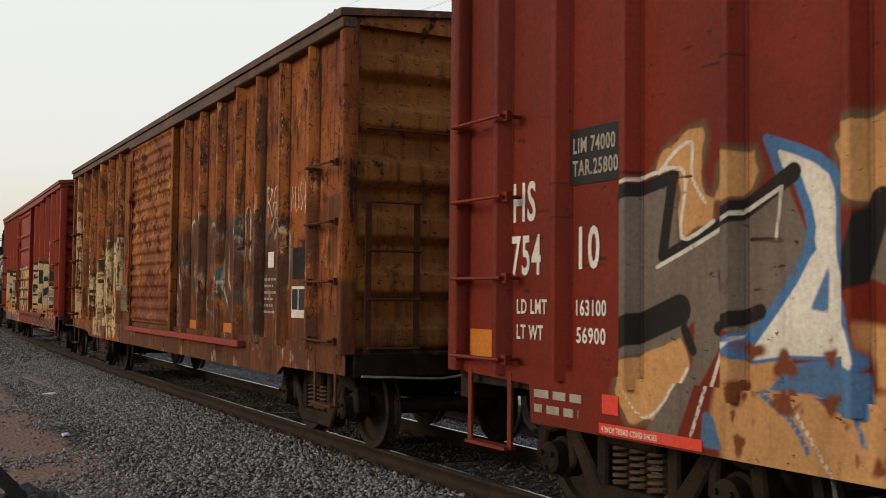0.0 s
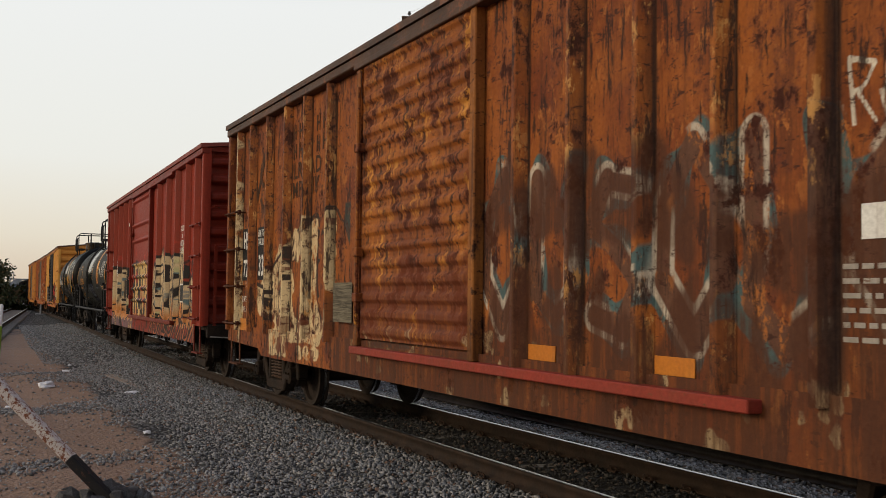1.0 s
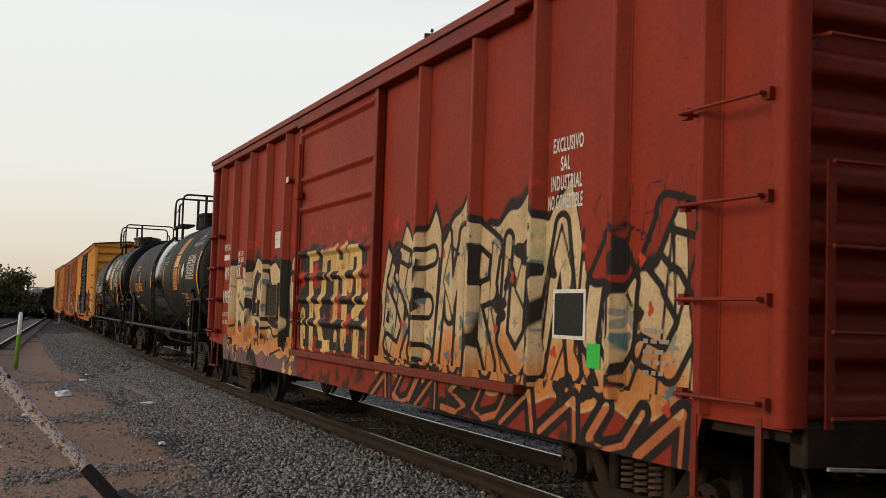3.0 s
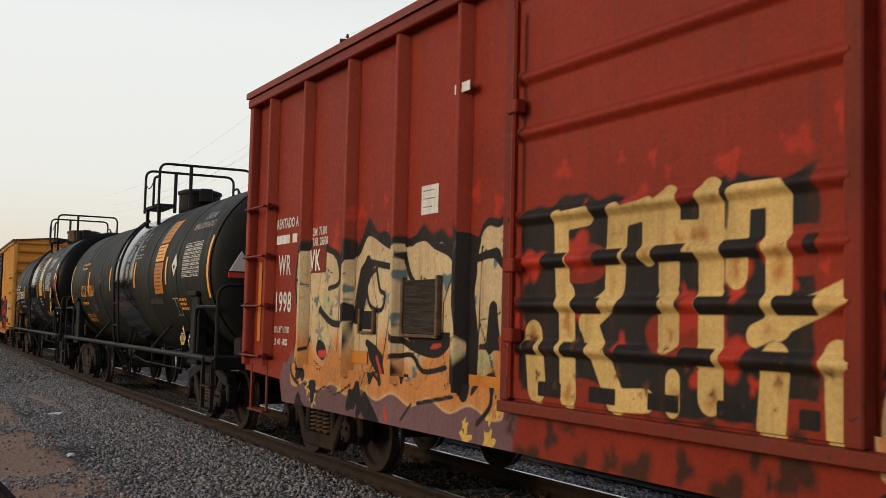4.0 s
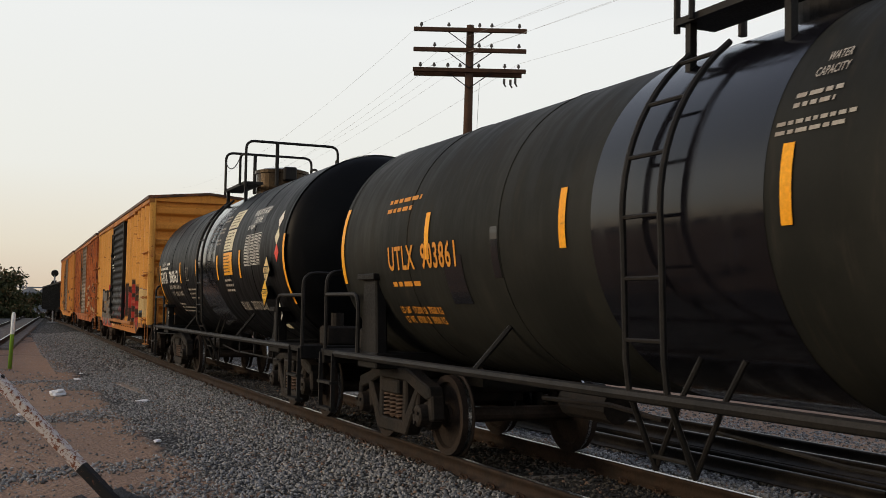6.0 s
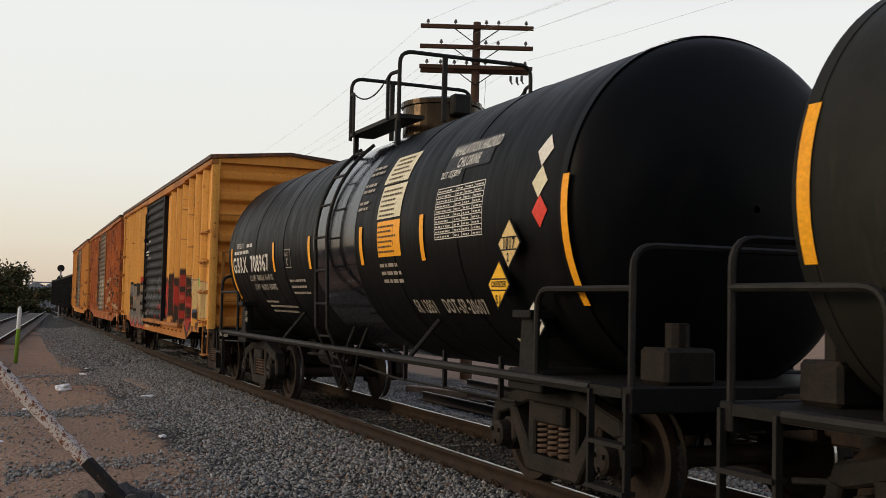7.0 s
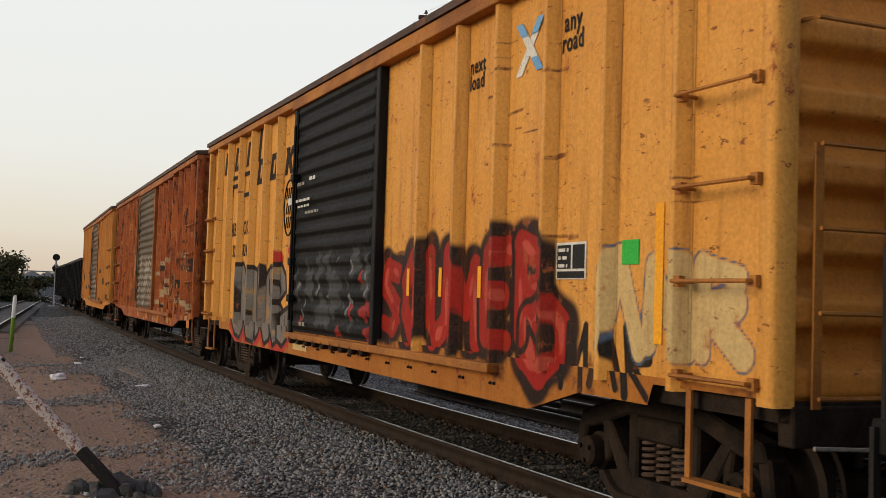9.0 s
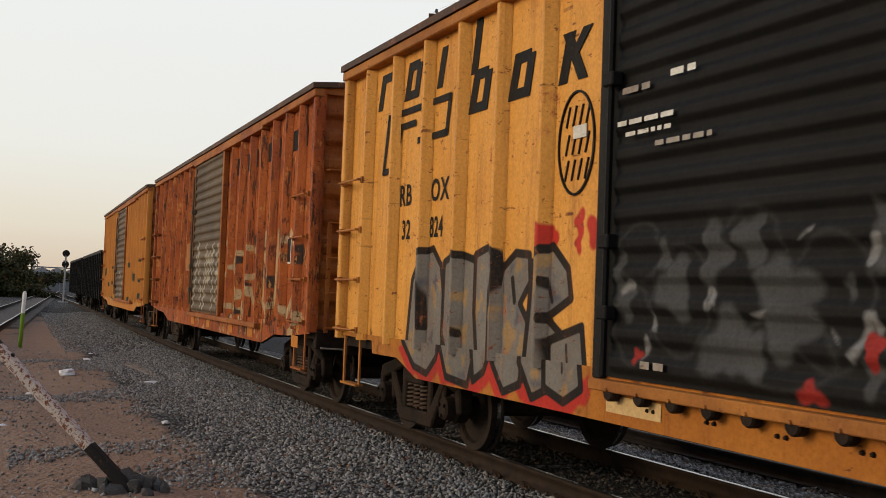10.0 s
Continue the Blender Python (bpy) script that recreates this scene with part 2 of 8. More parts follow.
def ground_material():
    m, nt, b = material("gravel_and_dirt", 0.95)
    v = coords(nt, world_space=True)
    patch = tex_noise(nt, v, 0.28, 5, 0.6, 0.8)
    mid = tex_noise(nt, v, 2.2, 6, 0.7)
    grain = tex_noise(nt, v, 26, 4, 0.7)
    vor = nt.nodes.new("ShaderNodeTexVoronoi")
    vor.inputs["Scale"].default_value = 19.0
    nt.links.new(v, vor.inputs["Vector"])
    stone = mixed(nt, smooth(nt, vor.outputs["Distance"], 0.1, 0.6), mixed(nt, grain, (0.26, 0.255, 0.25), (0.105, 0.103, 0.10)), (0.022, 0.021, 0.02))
    dirt = mixed(nt, mid, (0.315, 0.20, 0.135), (0.17, 0.11, 0.078))
    clod = tex_noise(nt, v, 9, 6, 0.75)
    dirt = mixed(nt, smooth(nt, clod, 0.50, 0.66, 0, 0.6), dirt, (0.12, 0.088, 0.066))
    dirt = mixed(nt, smooth(nt, tex_noise(nt, v, 34, 3, 0.6), 0.60, 0.66, 0, 0.75), dirt, (0.27, 0.26, 0.25))
    at = nt.nodes.new("ShaderNodeAttribute")
    at.attribute_name = "dirt"
    where = smooth(nt, calc(nt, "ADD", at.outputs["Fac"], calc(nt, "ADD", calc(nt, "MULTIPLY", patch, 0.9), calc(nt, "MULTIPLY", mid, 0.35))), 0.86, 1.02)
    # bed between the rails: oily, and blackened for the shade under the train
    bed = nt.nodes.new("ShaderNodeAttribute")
    bed.attribute_name = "oil_shade"
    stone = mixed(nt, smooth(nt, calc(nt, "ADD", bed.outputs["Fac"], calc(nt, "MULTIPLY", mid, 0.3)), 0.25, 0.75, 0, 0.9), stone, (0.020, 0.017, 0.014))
    col = mixed(nt, where, stone, dirt)
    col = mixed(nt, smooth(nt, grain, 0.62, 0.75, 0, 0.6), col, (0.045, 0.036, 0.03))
    nt.links.new(col, b.inputs["Base Color"])
    h = calc(nt, "ADD", calc(nt, "MULTIPLY", vor.outputs["Distance"], -1.2), grain)
    bumped(nt, b, h, 0.7, 0.03)
    return m


def stone_material(name="crushed_stone", lo=(0.095, 0.094, 0.092), hi=(0.33, 0.322, 0.31)):
    m, nt, b = material(name, 0.9)
    isl = nt.nodes.new("ShaderNodeNewGeometry").outputs["Random Per Island"]
    v = coords(nt, world_space=True)
    c = mixed(nt, smooth(nt, isl, 0.0, 1.0), lo, hi)
    c = mixed(nt, smooth(nt, isl, 0.93, 0.95), c, (0.19, 0.12, 0.085))
    c = mixed(nt, smooth(nt, tex_noise(nt, v, 40, 4), 0.4, 0.7, 0, 0.5), c, (0.10, 0.10, 0.10))
    nt.links.new(c, b.inputs["Base Color"])
    return m


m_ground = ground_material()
m_stone = stone_material()
# near-black stones: oil, with under-train shade mixed into their colour
m_shaded_oily_stone = stone_material("shaded_oily_stone", (0.018, 0.016, 0.014), (0.09, 0.08, 0.07))
m_rail_side = grimy("rail_rust", (0.034, 0.021, 0.014), (0.017, 0.012, 0.009), 5, 0.85, 0.0, 0.3, True)
m_rail_top = grimy("rail_worn", (0.42, 0.42, 0.43), (0.30, 0.30, 0.31), 14, 0.30, 1.0, 0.1, True)
m_old_rail = grimy("old_rail", (0.020, 0.018, 0.017), (0.040, 0.034, 0.030), 5, 0.45, 0.3, 0.3, True)
m_tie = grimy("concrete_tie", (0.20, 0.18, 0.16), (0.12, 0.105, 0.09), 7, 0.95, 0, 0.4, True)
m_clip = grimy("clip_rust", (0.07, 0.04, 0.026), (0.035, 0.024, 0.018), 20, 0.8)
m_timber = grimy("pole_timber", (0.085, 0.045, 0.028), (0.05, 0.03, 0.02), 3, 0.9, 0, 0.4)
m_glass = grimy("insulator_glaze", (0.10, 0.09, 0.085), (0.06, 0.055, 0.05), 20, 0.25)
m_wire = grimy("wire", (0.35, 0.34, 0.33), (0.30, 0.30, 0.29), 5, 0.5, 0.5)
m_black = grimy("black_iron", (0.011, 0.0105, 0.010), (0.019, 0.017, 0.015), 6, 0.6, 0.0, 0.2)
m_grey_far = grimy("far_grey", (0.17, 0.18, 0.20), (0.12, 0.13, 0.15), 0.2, 0.9)
m_roof_far = grimy("far_roof", (0.30, 0.30, 0.31), (0.22, 0.22, 0.23), 0.3, 0.8)
m_bag = grimy("white_plastic", (0.75, 0.75, 0.76), (0.60, 0.60, 0.62), 9, 0.45)
m_slab = grimy("pale_slab", (0.26, 0.20, 0.155), (0.19, 0.145, 0.11), 5, 0.95)
m_rock = grimy("dark_rock", (0.06, 0.058, 0.058), (0.11, 0.105, 0.10), 8, 0.9, 0, 0.6)


# ---------------------------------------------------------------- ground
def wave(x, y):
    return 0.035 * np.sin(x * 0.9 + 1.3 * np.sin(y * 0.37)) * np.sin(y * 0.7 + 0.8) + 0.02 * np.sin(x * 2.3 + y * 1.7)


def lateral(x, y):
    """Distance from the main line's centre, and s, for arrays of places."""
    x, y = np.asarray(x, float), np.asarray(y, float)
    step = slice(None, None, 8)
    sx, sy, ss = TX[step], TY[step], S[step]
    best = np.full(x.shape, 1e9)
    lat, along = np.zeros(x.shape), np.zeros(x.shape)
    for a, b, c, p in zip(sx, sy, ss, PSI[step]):
        ux, uy = -math.sin(p), math.cos(p)
        al = (x - a) * ux + (y - b) * uy
        d = np.hypot(x - a, y - b)
        hit = d < best
        best = np.where(hit, d, best)
        lat = np.where(hit, -(x - a) * uy + (y - b) * ux, lat)
        along = np.where(hit, c + al, along)
    return lat, along


def ground_z(x, y, lat=None):
    if lat is None:
        lat, _ = lateral(x, y)
    a = np.abs(lat)
    bank = np.clip((2.5 - a) / 1.1, 0, 1)
    bank = bank * bank * (3 - 2 * bank)
    return -0.31 + 0.135 * bank + wave(x, y) * np.clip((a - 2.0) / 2.0, 0, 1)


def build_ground():
    def axis(lo, hi, near_lo, near_hi, fine, steps):
        mid = np.arange(near_lo, near_hi, fine)
        lower = near_lo - np.geomspace(1, near_lo - lo + 1, steps)[1:] + 1
        upper = near_hi + np.geomspace(1, hi - near_hi + 1, steps)[1:] - 1
        return np.concatenate([lower[::-1], mid, upper])
    xs = axis(-3000, 3000, -46, 24, 0.28, 40)
    ys = axis(-3000, 3000, -6, 70, 0.28, 40)
    gx, gy = np.meshgrid(xs, ys, indexing="ij")
    lat, al = lateral(gx, gy)
    z = ground_z(gx, gy, lat)
    verts = np.stack([gx, gy, z], -1).reshape(-1, 3)
    nx, ny = gx.shape
    idx = np.arange(nx * ny).reshape(nx, ny)
    quads = np.stack([idx[:-1, :-1], idx[1:, :-1], idx[1:, 1:], idx[:-1, 1:]], -1).reshape(-1, 4)
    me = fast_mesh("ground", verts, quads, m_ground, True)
    d = np.clip((lat - 2.75) / 1.3, -1.2, 0.50) - np.clip((al - 40) / 60, 0, 0.35)
    d = np.where(lat < -5, np.clip((-lat - 5) / 3, 0, 0.5), d)
    me.attributes.new("dirt", "FLOAT", "POINT").data.foreach_set("value", d.astype(np.float32).ravel())
    me.attributes.new("oil_shade", "FLOAT", "POINT").data.foreach_set("value", np.clip((0.95 - np.abs(lat)) / 0.5, 0, 1).astype(np.float32).ravel())
    tagged(new("ground", me), "grey crushed gravel with reddish brown dirt patches", "ground", kind="structure")


def scatter_stones(name, label, s0, s1, l0, l1, density, size, seed, keep=None, mat=None):
    """Crushed stone lying on the ground along the main line."""
    rng = np.random.default_rng(seed)
    n = int((s1 - s0) * (l1 - l0) * density)
    s, l = rng.uniform(s0, s1, n), rng.uniform(l0, l1, n)
    if keep is not None:
        ok = rng.random(n) < keep(s, l)
        s, l = s[ok], l[ok]
        n = len(s)
    x, y, _ = track_at(s, l)
    z = ground_z(x, y, l)
    base = np.array([(1, 0, 0), (-1, 0, 0), (0, 1, 0), (0, -1, 0), (0, 0, 1), (0, 0, -1)], float)
    tri = np.array([(0, 2, 4), (2, 1, 4), (1, 3, 4), (3, 0, 4), (2, 0, 5), (1, 2, 5), (3, 1, 5), (0, 3, 5)])
    v = base[None] * rng.uniform(0.55, 1.0, (n, 6, 1)) + rng.normal(0, 0.22, (n, 6, 3))
    ang, tip = rng.uniform(0, math.tau, n), rng.uniform(-1.2, 1.2, n)
    ca, sa, ct, st = np.cos(ang), np.sin(ang), np.cos(tip), np.sin(tip)
    yy, zz = v[..., 1] * ct[:, None] - v[..., 2] * st[:, None], v[..., 1] * st[:, None] + v[..., 2] * ct[:, None]
    xx, yy = v[..., 0] * ca[:, None] - yy * sa[:, None], v[..., 0] * sa[:, None] + yy * ca[:, None]
    r = (size * rng.uniform(0.5, 1.25, n))[:, None]
    co = np.stack([xx * r + x[:, None], yy * r + y[:, None], zz * r * 0.8 + z[:, None] + r * 0.25], -1).reshape(-1, 3)
    faces = (tri[None] + (np.arange(n) * 6)[:, None, None]).reshape(-1, 3)
    tagged(new(name, fast_mesh(name, co, faces, mat or m_stone)), label, "gravel", kind="stuff")


RAIL = [(-0.075, -0.172), (0.075, -0.172), (0.075, -0.158), (0.014, -0.140), (0.009, -0.055), (0.036, -0.038), (0.036, -0.008), (0.028, 0.0), (-0.028, 0.0), (-0.036, -0.008), (-0.036, -0.038), (-0.009, -0.055), (-0.014, -0.140), (-0.075, -0.158)]


def rail_mesh(name, line, lat, s0, s1, step, z=0.0):
    """The rail profile swept along a line; its running face is worn bright."""
    ss = np.arange(s0, s1 + step / 2, step)
    verts, k = [], len(RAIL)
    for s in ss:
        for u, w in RAIL:
            x, y, _ = line(s, lat + u)
            verts.append((x, y, z + w))
    quads, slot = [], []
    for i in range(len(ss) - 1):
        for j in range(k):
            quads.append((i * k + j, i * k + (j + 1) % k, (i + 1) * k + (j + 1) % k, (i + 1) * k + j))
            slot.append(1 if j == 7 else 0)
    me = fast_mesh(name, np.array(verts), np.array(quads), m_rail_side)
    me.materials.append(m_rail_top)
    me.polygons.foreach_set("material_index", slot)
    return me


def build_track(name, label, line, s0, s1, tie_s0, tie_s1, step, clips):
    track = tagged(new(name), label, "railway track", kind="structure")
    for lat in (0.7525, -0.7525):
        part("rail", rail_mesh("rail", line, lat, s0, s1, step), None, track)
    bm = boxes((-1.28, 1.28, -0.13, 0.13, -0.30, -0.175))
    for v in bm.verts:
        if v.co.z > -0.2:
            v.co.x *= 0.985
            v.co.y *= 0.85
    bmesh.ops.bevel(bm, geom=bm.edges[:], offset=0.012, segments=1, affect="EDGES")
    tie = bpy.data.meshes.new("tie")
    bm.to_mesh(tie)
    bm.free()
    tie.materials.append(m_tie)
    bm = bmesh.new()
    tube(bm, rounded([(-0.05, 0.02, 0.0), (-0.05, 0.02, 0.05), (0.0, 0.09, 0.055), (0.05, 0.02, 0.05), (0.05, 0.02, 0.0)], 0.03, 3), 0.011, 6)
    box(bm, -0.07, 0.07, -0.03, 0.05, -0.01, 0.012)
    clip = bpy.data.meshes.new("rail_clip")
    bm.to_mesh(clip)
    bm.free()
    clip.materials.append(m_clip)
    rng = random.Random(4)
    n = 0
    s = tie_s0
    while s < tie_s1 and n < 290:
        x, y, psi = line(s)
        t = part("tie", tie, None, track)
        t.matrix_basis = pose(x, y, rng.uniform(-0.012, 0.004), 0, 0, math.degrees(psi) + rng.uniform(-1, 1))
        n += 1
        if clips and s < clips:
            for lat, turn in ((0.84, 90), (-0.665, 90), (0.665, -90)):
                x, y, psi = line(s, lat)
                c = part("rail_clip", clip, None, track)
                c.matrix_basis = pose(x, y, -0.165, 0, 0, math.degrees(psi) + turn)
        s += 0.61


# ---------------------------------------------------------------- things beside the track
def telegraph_pole():
    pole = tagged(new("telegraph_pole"), "dark timber telegraph pole with three crossarms and glass insulators", "utility pole")
    pole.matrix_basis = pose(-2.0, 28.93, 0.02, 0, 0, 4)
    bm = bmesh.new()
    rings = []
    for z, r in ((-0.4, 0.16), (3, 0.145), (6.5, 0.12), (9.28, 0.10)):
        rings.append([bm.verts.new((r * math.cos(k * math.tau / 12), r * math.sin(k * math.tau / 12), z)) for k in range(12)])
    for a, b in zip(rings, rings[1:]):
        for k in range(12):
            bm.faces.new((a[k], a[(k + 1) % 12], b[(k + 1) % 12], b[k]))
    bm.faces.new(rings[-1])
    part("post", bm, m_timber, pole, shade=True)
    rng = random.Random(7)
    for i, z in enumerate((9.12, 8.57, 8.02)):
        arm = part("crossarm", boxes((-1.52, 1.52, -0.17, -0.07, z - 0.055, z + 0.055)), m_timber, pole, bevel=0.01)
        if i == 2:
            part("crossarm", boxes((-1.50, 1.42, 0.08, 0.18, z - 0.115, z - 0.005)), m_timber, pole, bevel=0.01)
        for x in (-0.62, 0.62):
            part("brace", tubes(0.014, [(x, -0.06, z - 0.02), (0, -0.12, z - 0.48)], n=5), m_black, pole)
        for x in (-1.32, -0.95, -0.58, -0.25, 0.25, 0.58, 0.95, 1.32):
            if rng.random() < 0.22:
                continue
            bm = bmesh.new()
            tube(bm, [(x, -0.12, z + 0.05), (x, -0.12, z + 0.10)], 0.012, 6)
            tube(bm, [(x, -0.12, z + 0.10), (x, -0.12, z + 0.13), (x, -0.12, z + 0.15)], 0.045, 8)
            tube(bm, [(x, -0.12, z + 0.15), (x, -0.12, z + 0.19)], 0.03, 8)
            part("insulator", bm, m_glass, arm)
    for x, z in ((0.95, 7.86), (1.12, 7.84), (1.25, 7.88)):
        bm = bmesh.new()
        tube(bm, [(x, 0.1, z), (x, 0.1, z - 0.14)], 0.035, 6)
        tube(bm, [(x, 0.1, z - 0.14), (x + 0.05, 0.1, z - 0.22)], 0.02, 6)
        part("hanging_insulator", bm, m_glass, pole)
    part("down_wire", tubes(0.008, [(0.28, -0.1, 7.7), (0.22, -0.12, 5.5), (0.18, -0.14, 2.0)], n=4), m_wire, pole)


def overhead_wires():
    """Line wires that pass the pole's insulators and sag away both ways."""
    w = tagged(new("overhead_wires"), "thin sagging telegraph wires", "wire")
    for x, z in ((-1.32, 9.32), (0.95, 9.32), (-0.58, 8.77), (0.58, 8.77), (-0.95, 8.22), (1.32, 8.22)):
        p = Vector((-2.0 + x, 28.8, z))
        for q, sag in ((p + Vector((26, -44, 0.6)), 0.9), (p + Vector((-21, 43, 0.2)), 0.9)):
            pts = [p.lerp(q, t) - Vector((0, 0, sag * 4 * t * (1 - t))) for t in np.linspace(0, 1, 13)]
            part("wire", tubes(0.0026, pts, n=4), m_wire, w)


def barrier_bar():
    """A leaning bar, once striped, set in a heap of stones."""
    m, nt, b = material("flaking_white_paint", 0.7)
    v = coords(nt)
    sep = nt.nodes.new("ShaderNodeSeparateXYZ")
    nt.links.new(v, sep.inputs[0])
    blot = tex_noise(nt, v, 26, 8, 0.75, 0.5)
    white = mixed(nt, smooth(nt, blot, 0.50, 0.55), (0.52, 0.46, 0.41), (0.17, 0.060, 0.030))
    black = mixed(nt, smooth(nt, blot, 0.58, 0.64), (0.016, 0.015, 0.015), (0.11, 0.05, 0.03))
    band = smooth(nt, sep.outputs["Z"], 0.655, 0.665)
    top = smooth(nt, sep.outputs["Z"], 1.86, 1.87)
    col = mixed(nt, band, black, mixed(nt, top, white, black))
    nt.links.new(col, b.inputs["Base Color"])
    bumped(nt, b, blot, 0.4, 0.01)
    bar = tagged(new("barrier_bar"), "leaning rusty bar with flaking white and black bands", "barrier")
    bar.matrix_basis = Matrix.Translation((-3.44, 9.25, -0.36)) @ Vector((-0.735, -0.02, 0.68)).to_track_quat("Z", "Y").to_matrix().to_4x4()
    bm = boxes((-0.058, 0.058, -0.045, 0.045, 0, 2.6))
    part("bar", bm, m, bar, bevel=0.012)
    part("bolt", tubes(0.02, [(0, -0.06, 1.72), (0, 0.06, 1.72)]), m_black, bar)
    rng = random.Random(3)
    for i in range(22):
        bm = bmesh.new()
        bmesh.ops.create_icosphere(bm, subdivisions=1, radius=1)
        for vv in bm.verts:
            vv.co *= rng.uniform(0.7, 1.15)
        a, r = rng.uniform(0, math.tau), rng.uniform(0.02, 0.42)
        s = rng.uniform(0.05, 0.115)
        me = bpy.data.meshes.new("rock")
        st = tagged(new("rock", me), "dark broken rock heaped round the bar", "rock", "rocks round the bar")
        bm.to_mesh(me)
        bm.free()
        me.materials.append(m_rock)
        x, y = -3.62 + r * math.cos(a) * 1.1, 9.35 + r * math.sin(a) * 0.6
        st.matrix_basis = pose(x, y, -0.30 + 0.02 + max(0, 0.30 - r) * 0.32, rng.uniform(0, 90), rng.uniform(0, 90), rng.uniform(0, 90)) @ Matrix.Diagonal((s * 1.3, s, s * 0.8, 1))


def marker_post():
    m, nt, b = material("marker_paint", 0.5)
    v = coords(nt)
    sep = nt.nodes.new("ShaderNodeSeparateXYZ")
    nt.links.new(v, sep.inputs[0])
    dirt = tex_noise(nt, v, 12, 6, 0.7)
    col = mixed(nt, smooth(nt, sep.outputs["Z"], 0.92, 0.95), (0.20, 0.36, 0.045), (0.72, 0.74, 0.72))
    col = mixed(nt, smooth(nt, dirt, 0.5, 0.75, 0, 0.5), col, (0.2, 0.16, 0.1))
    nt.links.new(col, b.inputs["Base Color"])
    post = tagged(new("marker_post"), "thin green marker post with a white top", "post")
    post.matrix_basis = pose(-14.19, 28.38, -0.32, 0, 1.5, 0)
    bm = bmesh.new()
    tube(bm, [(0, 0, 0), (0, 0, 1.47), (0, 0, 1.52), (0, 0, 1.535)], 0.055, 12)
    for vv in bm.verts:
        if vv.co.z > 1.51:
            vv.co.x *= 0.6
            vv.co.y *= 0.6
    part("pole", bm, m, post, shade=True)


def track_signal():
    sig = tagged(new("track_signal"), "grey signal mast with two round black signal heads", "railway signal")
    sig.matrix_basis = pose(-39.7, 86.3, -0.4, 0, 0, 24.7)
    part("mast", tubes(0.07, [(0, 0, 0), (0, 0, 4.1)], n=10), m_roof_far, sig)
    part("footing", boxes((-0.4, 0.4, -0.4, 0.4, 0, 0.3)), m_roof_far, sig, bevel=0.03)
    for z in (4.28, 3.38):
        bm = lathe_y(bmesh.new(), [(0.27, -0.05), (0.29, 0.0), (0.27, 0.05)], 24, 0, z)
        head = part("signal_disc", bm, m_black, sig)
        part("lamp_hood", lathe_y(bmesh.new(), [(0.11, -0.35), (0.12, -0.05)], 16, 0, z), m_black, head)
        part("lamp_case", boxes((-0.14, 0.14, 0.05, 0.35, z - 0.18, z + 0.18)), m_black, head, bevel=0.02)
    for k in range(12):
        part("rung", tubes(0.015, [(-0.18, 0.25, 0.4 + k * 0.3), (0.18, 0.25, 0.4 + k * 0.3)], n=5), m_black, sig)


def far_building():
    """Grey sheds and silos beyond the end of the yard."""
    shed = tagged(new("warehouse"), "distant grey industrial shed with rounded roofs", "building")
    shed.matrix_basis = pose(-83.5, 181.5, -0.3, 0, 0, 25)
    part("wall", boxes((-5.5, 4.5, 0, 14, 0, 3.4)), m_grey_far, shed)
    part("wall", boxes((-11, -5.8, 1, 10, 0, 2.6)), m_grey_far, shed)
    for x in (-3.8, -1.2, 1.4, 3.6):
        bm = bmesh.new()
        plate(bm, [(x + 1.25 * math.cos(a), 3.4 + 0.75 * math.sin(a)) for a in np.linspace(0, math.pi, 9)], 0.1, 13.9)
        part("roof", bm, m_roof_far, shed)
    for x in np.arange(-5.2, 4.5, 0.9):
        part("pilaster", boxes((x - 0.05, x + 0.05, -0.12, 0, 0, 3.3)), m_roof_far, shed)
    part("gantry", boxes((-6.5, 5.2, -3.2, -3.0, 4.1, 4.3), (-6.4, -6.25, -3.2, -3.0, 0, 4.1), (5.0, 5.2, -3.2, -3.0, 0, 4.1)), m_grey_far, shed)
    for x in (-9.5, -12.3):
        mast = tagged(new("radio_mast"), "distant pale lattice mast", "mast")
        mast.matrix_basis = pose(-88 + x * 0.2, 185 + x * 0.1, -0.3)
        for dx, dy in ((-0.35, -0.35), (0.35, -0.35), (0, 0.4)):
            part("leg", tubes(0.07, [(dx, dy, 0), (dx * 0.6, dy * 0.6, 6.8 + x * 0.15)], n=5), m_roof_far, mast)
        for k in range(9):
            part("lattice", tubes(0.04, [(-0.33, -0.33, k * 0.7), (0.33, -0.33, k * 0.7 + 0.6)], n=4), m_roof_far, mast)


def leaf_material():
    m, nt, b = material("dusk_leaves", 0.7)
    isl = nt.nodes.new("ShaderNodeNewGeometry").outputs["Random Per Island"]
    c = mixed(nt, isl, (0.022, 0.030, 0.012), (0.062, 0.058, 0.022))
    c = mixed(nt, smooth(nt, isl, 0.85, 0.9), c, (0.13, 0.08, 0.035))
    nt.links.new(c, b.inputs["Base Color"])
    return m


m_leaf = leaf_material()


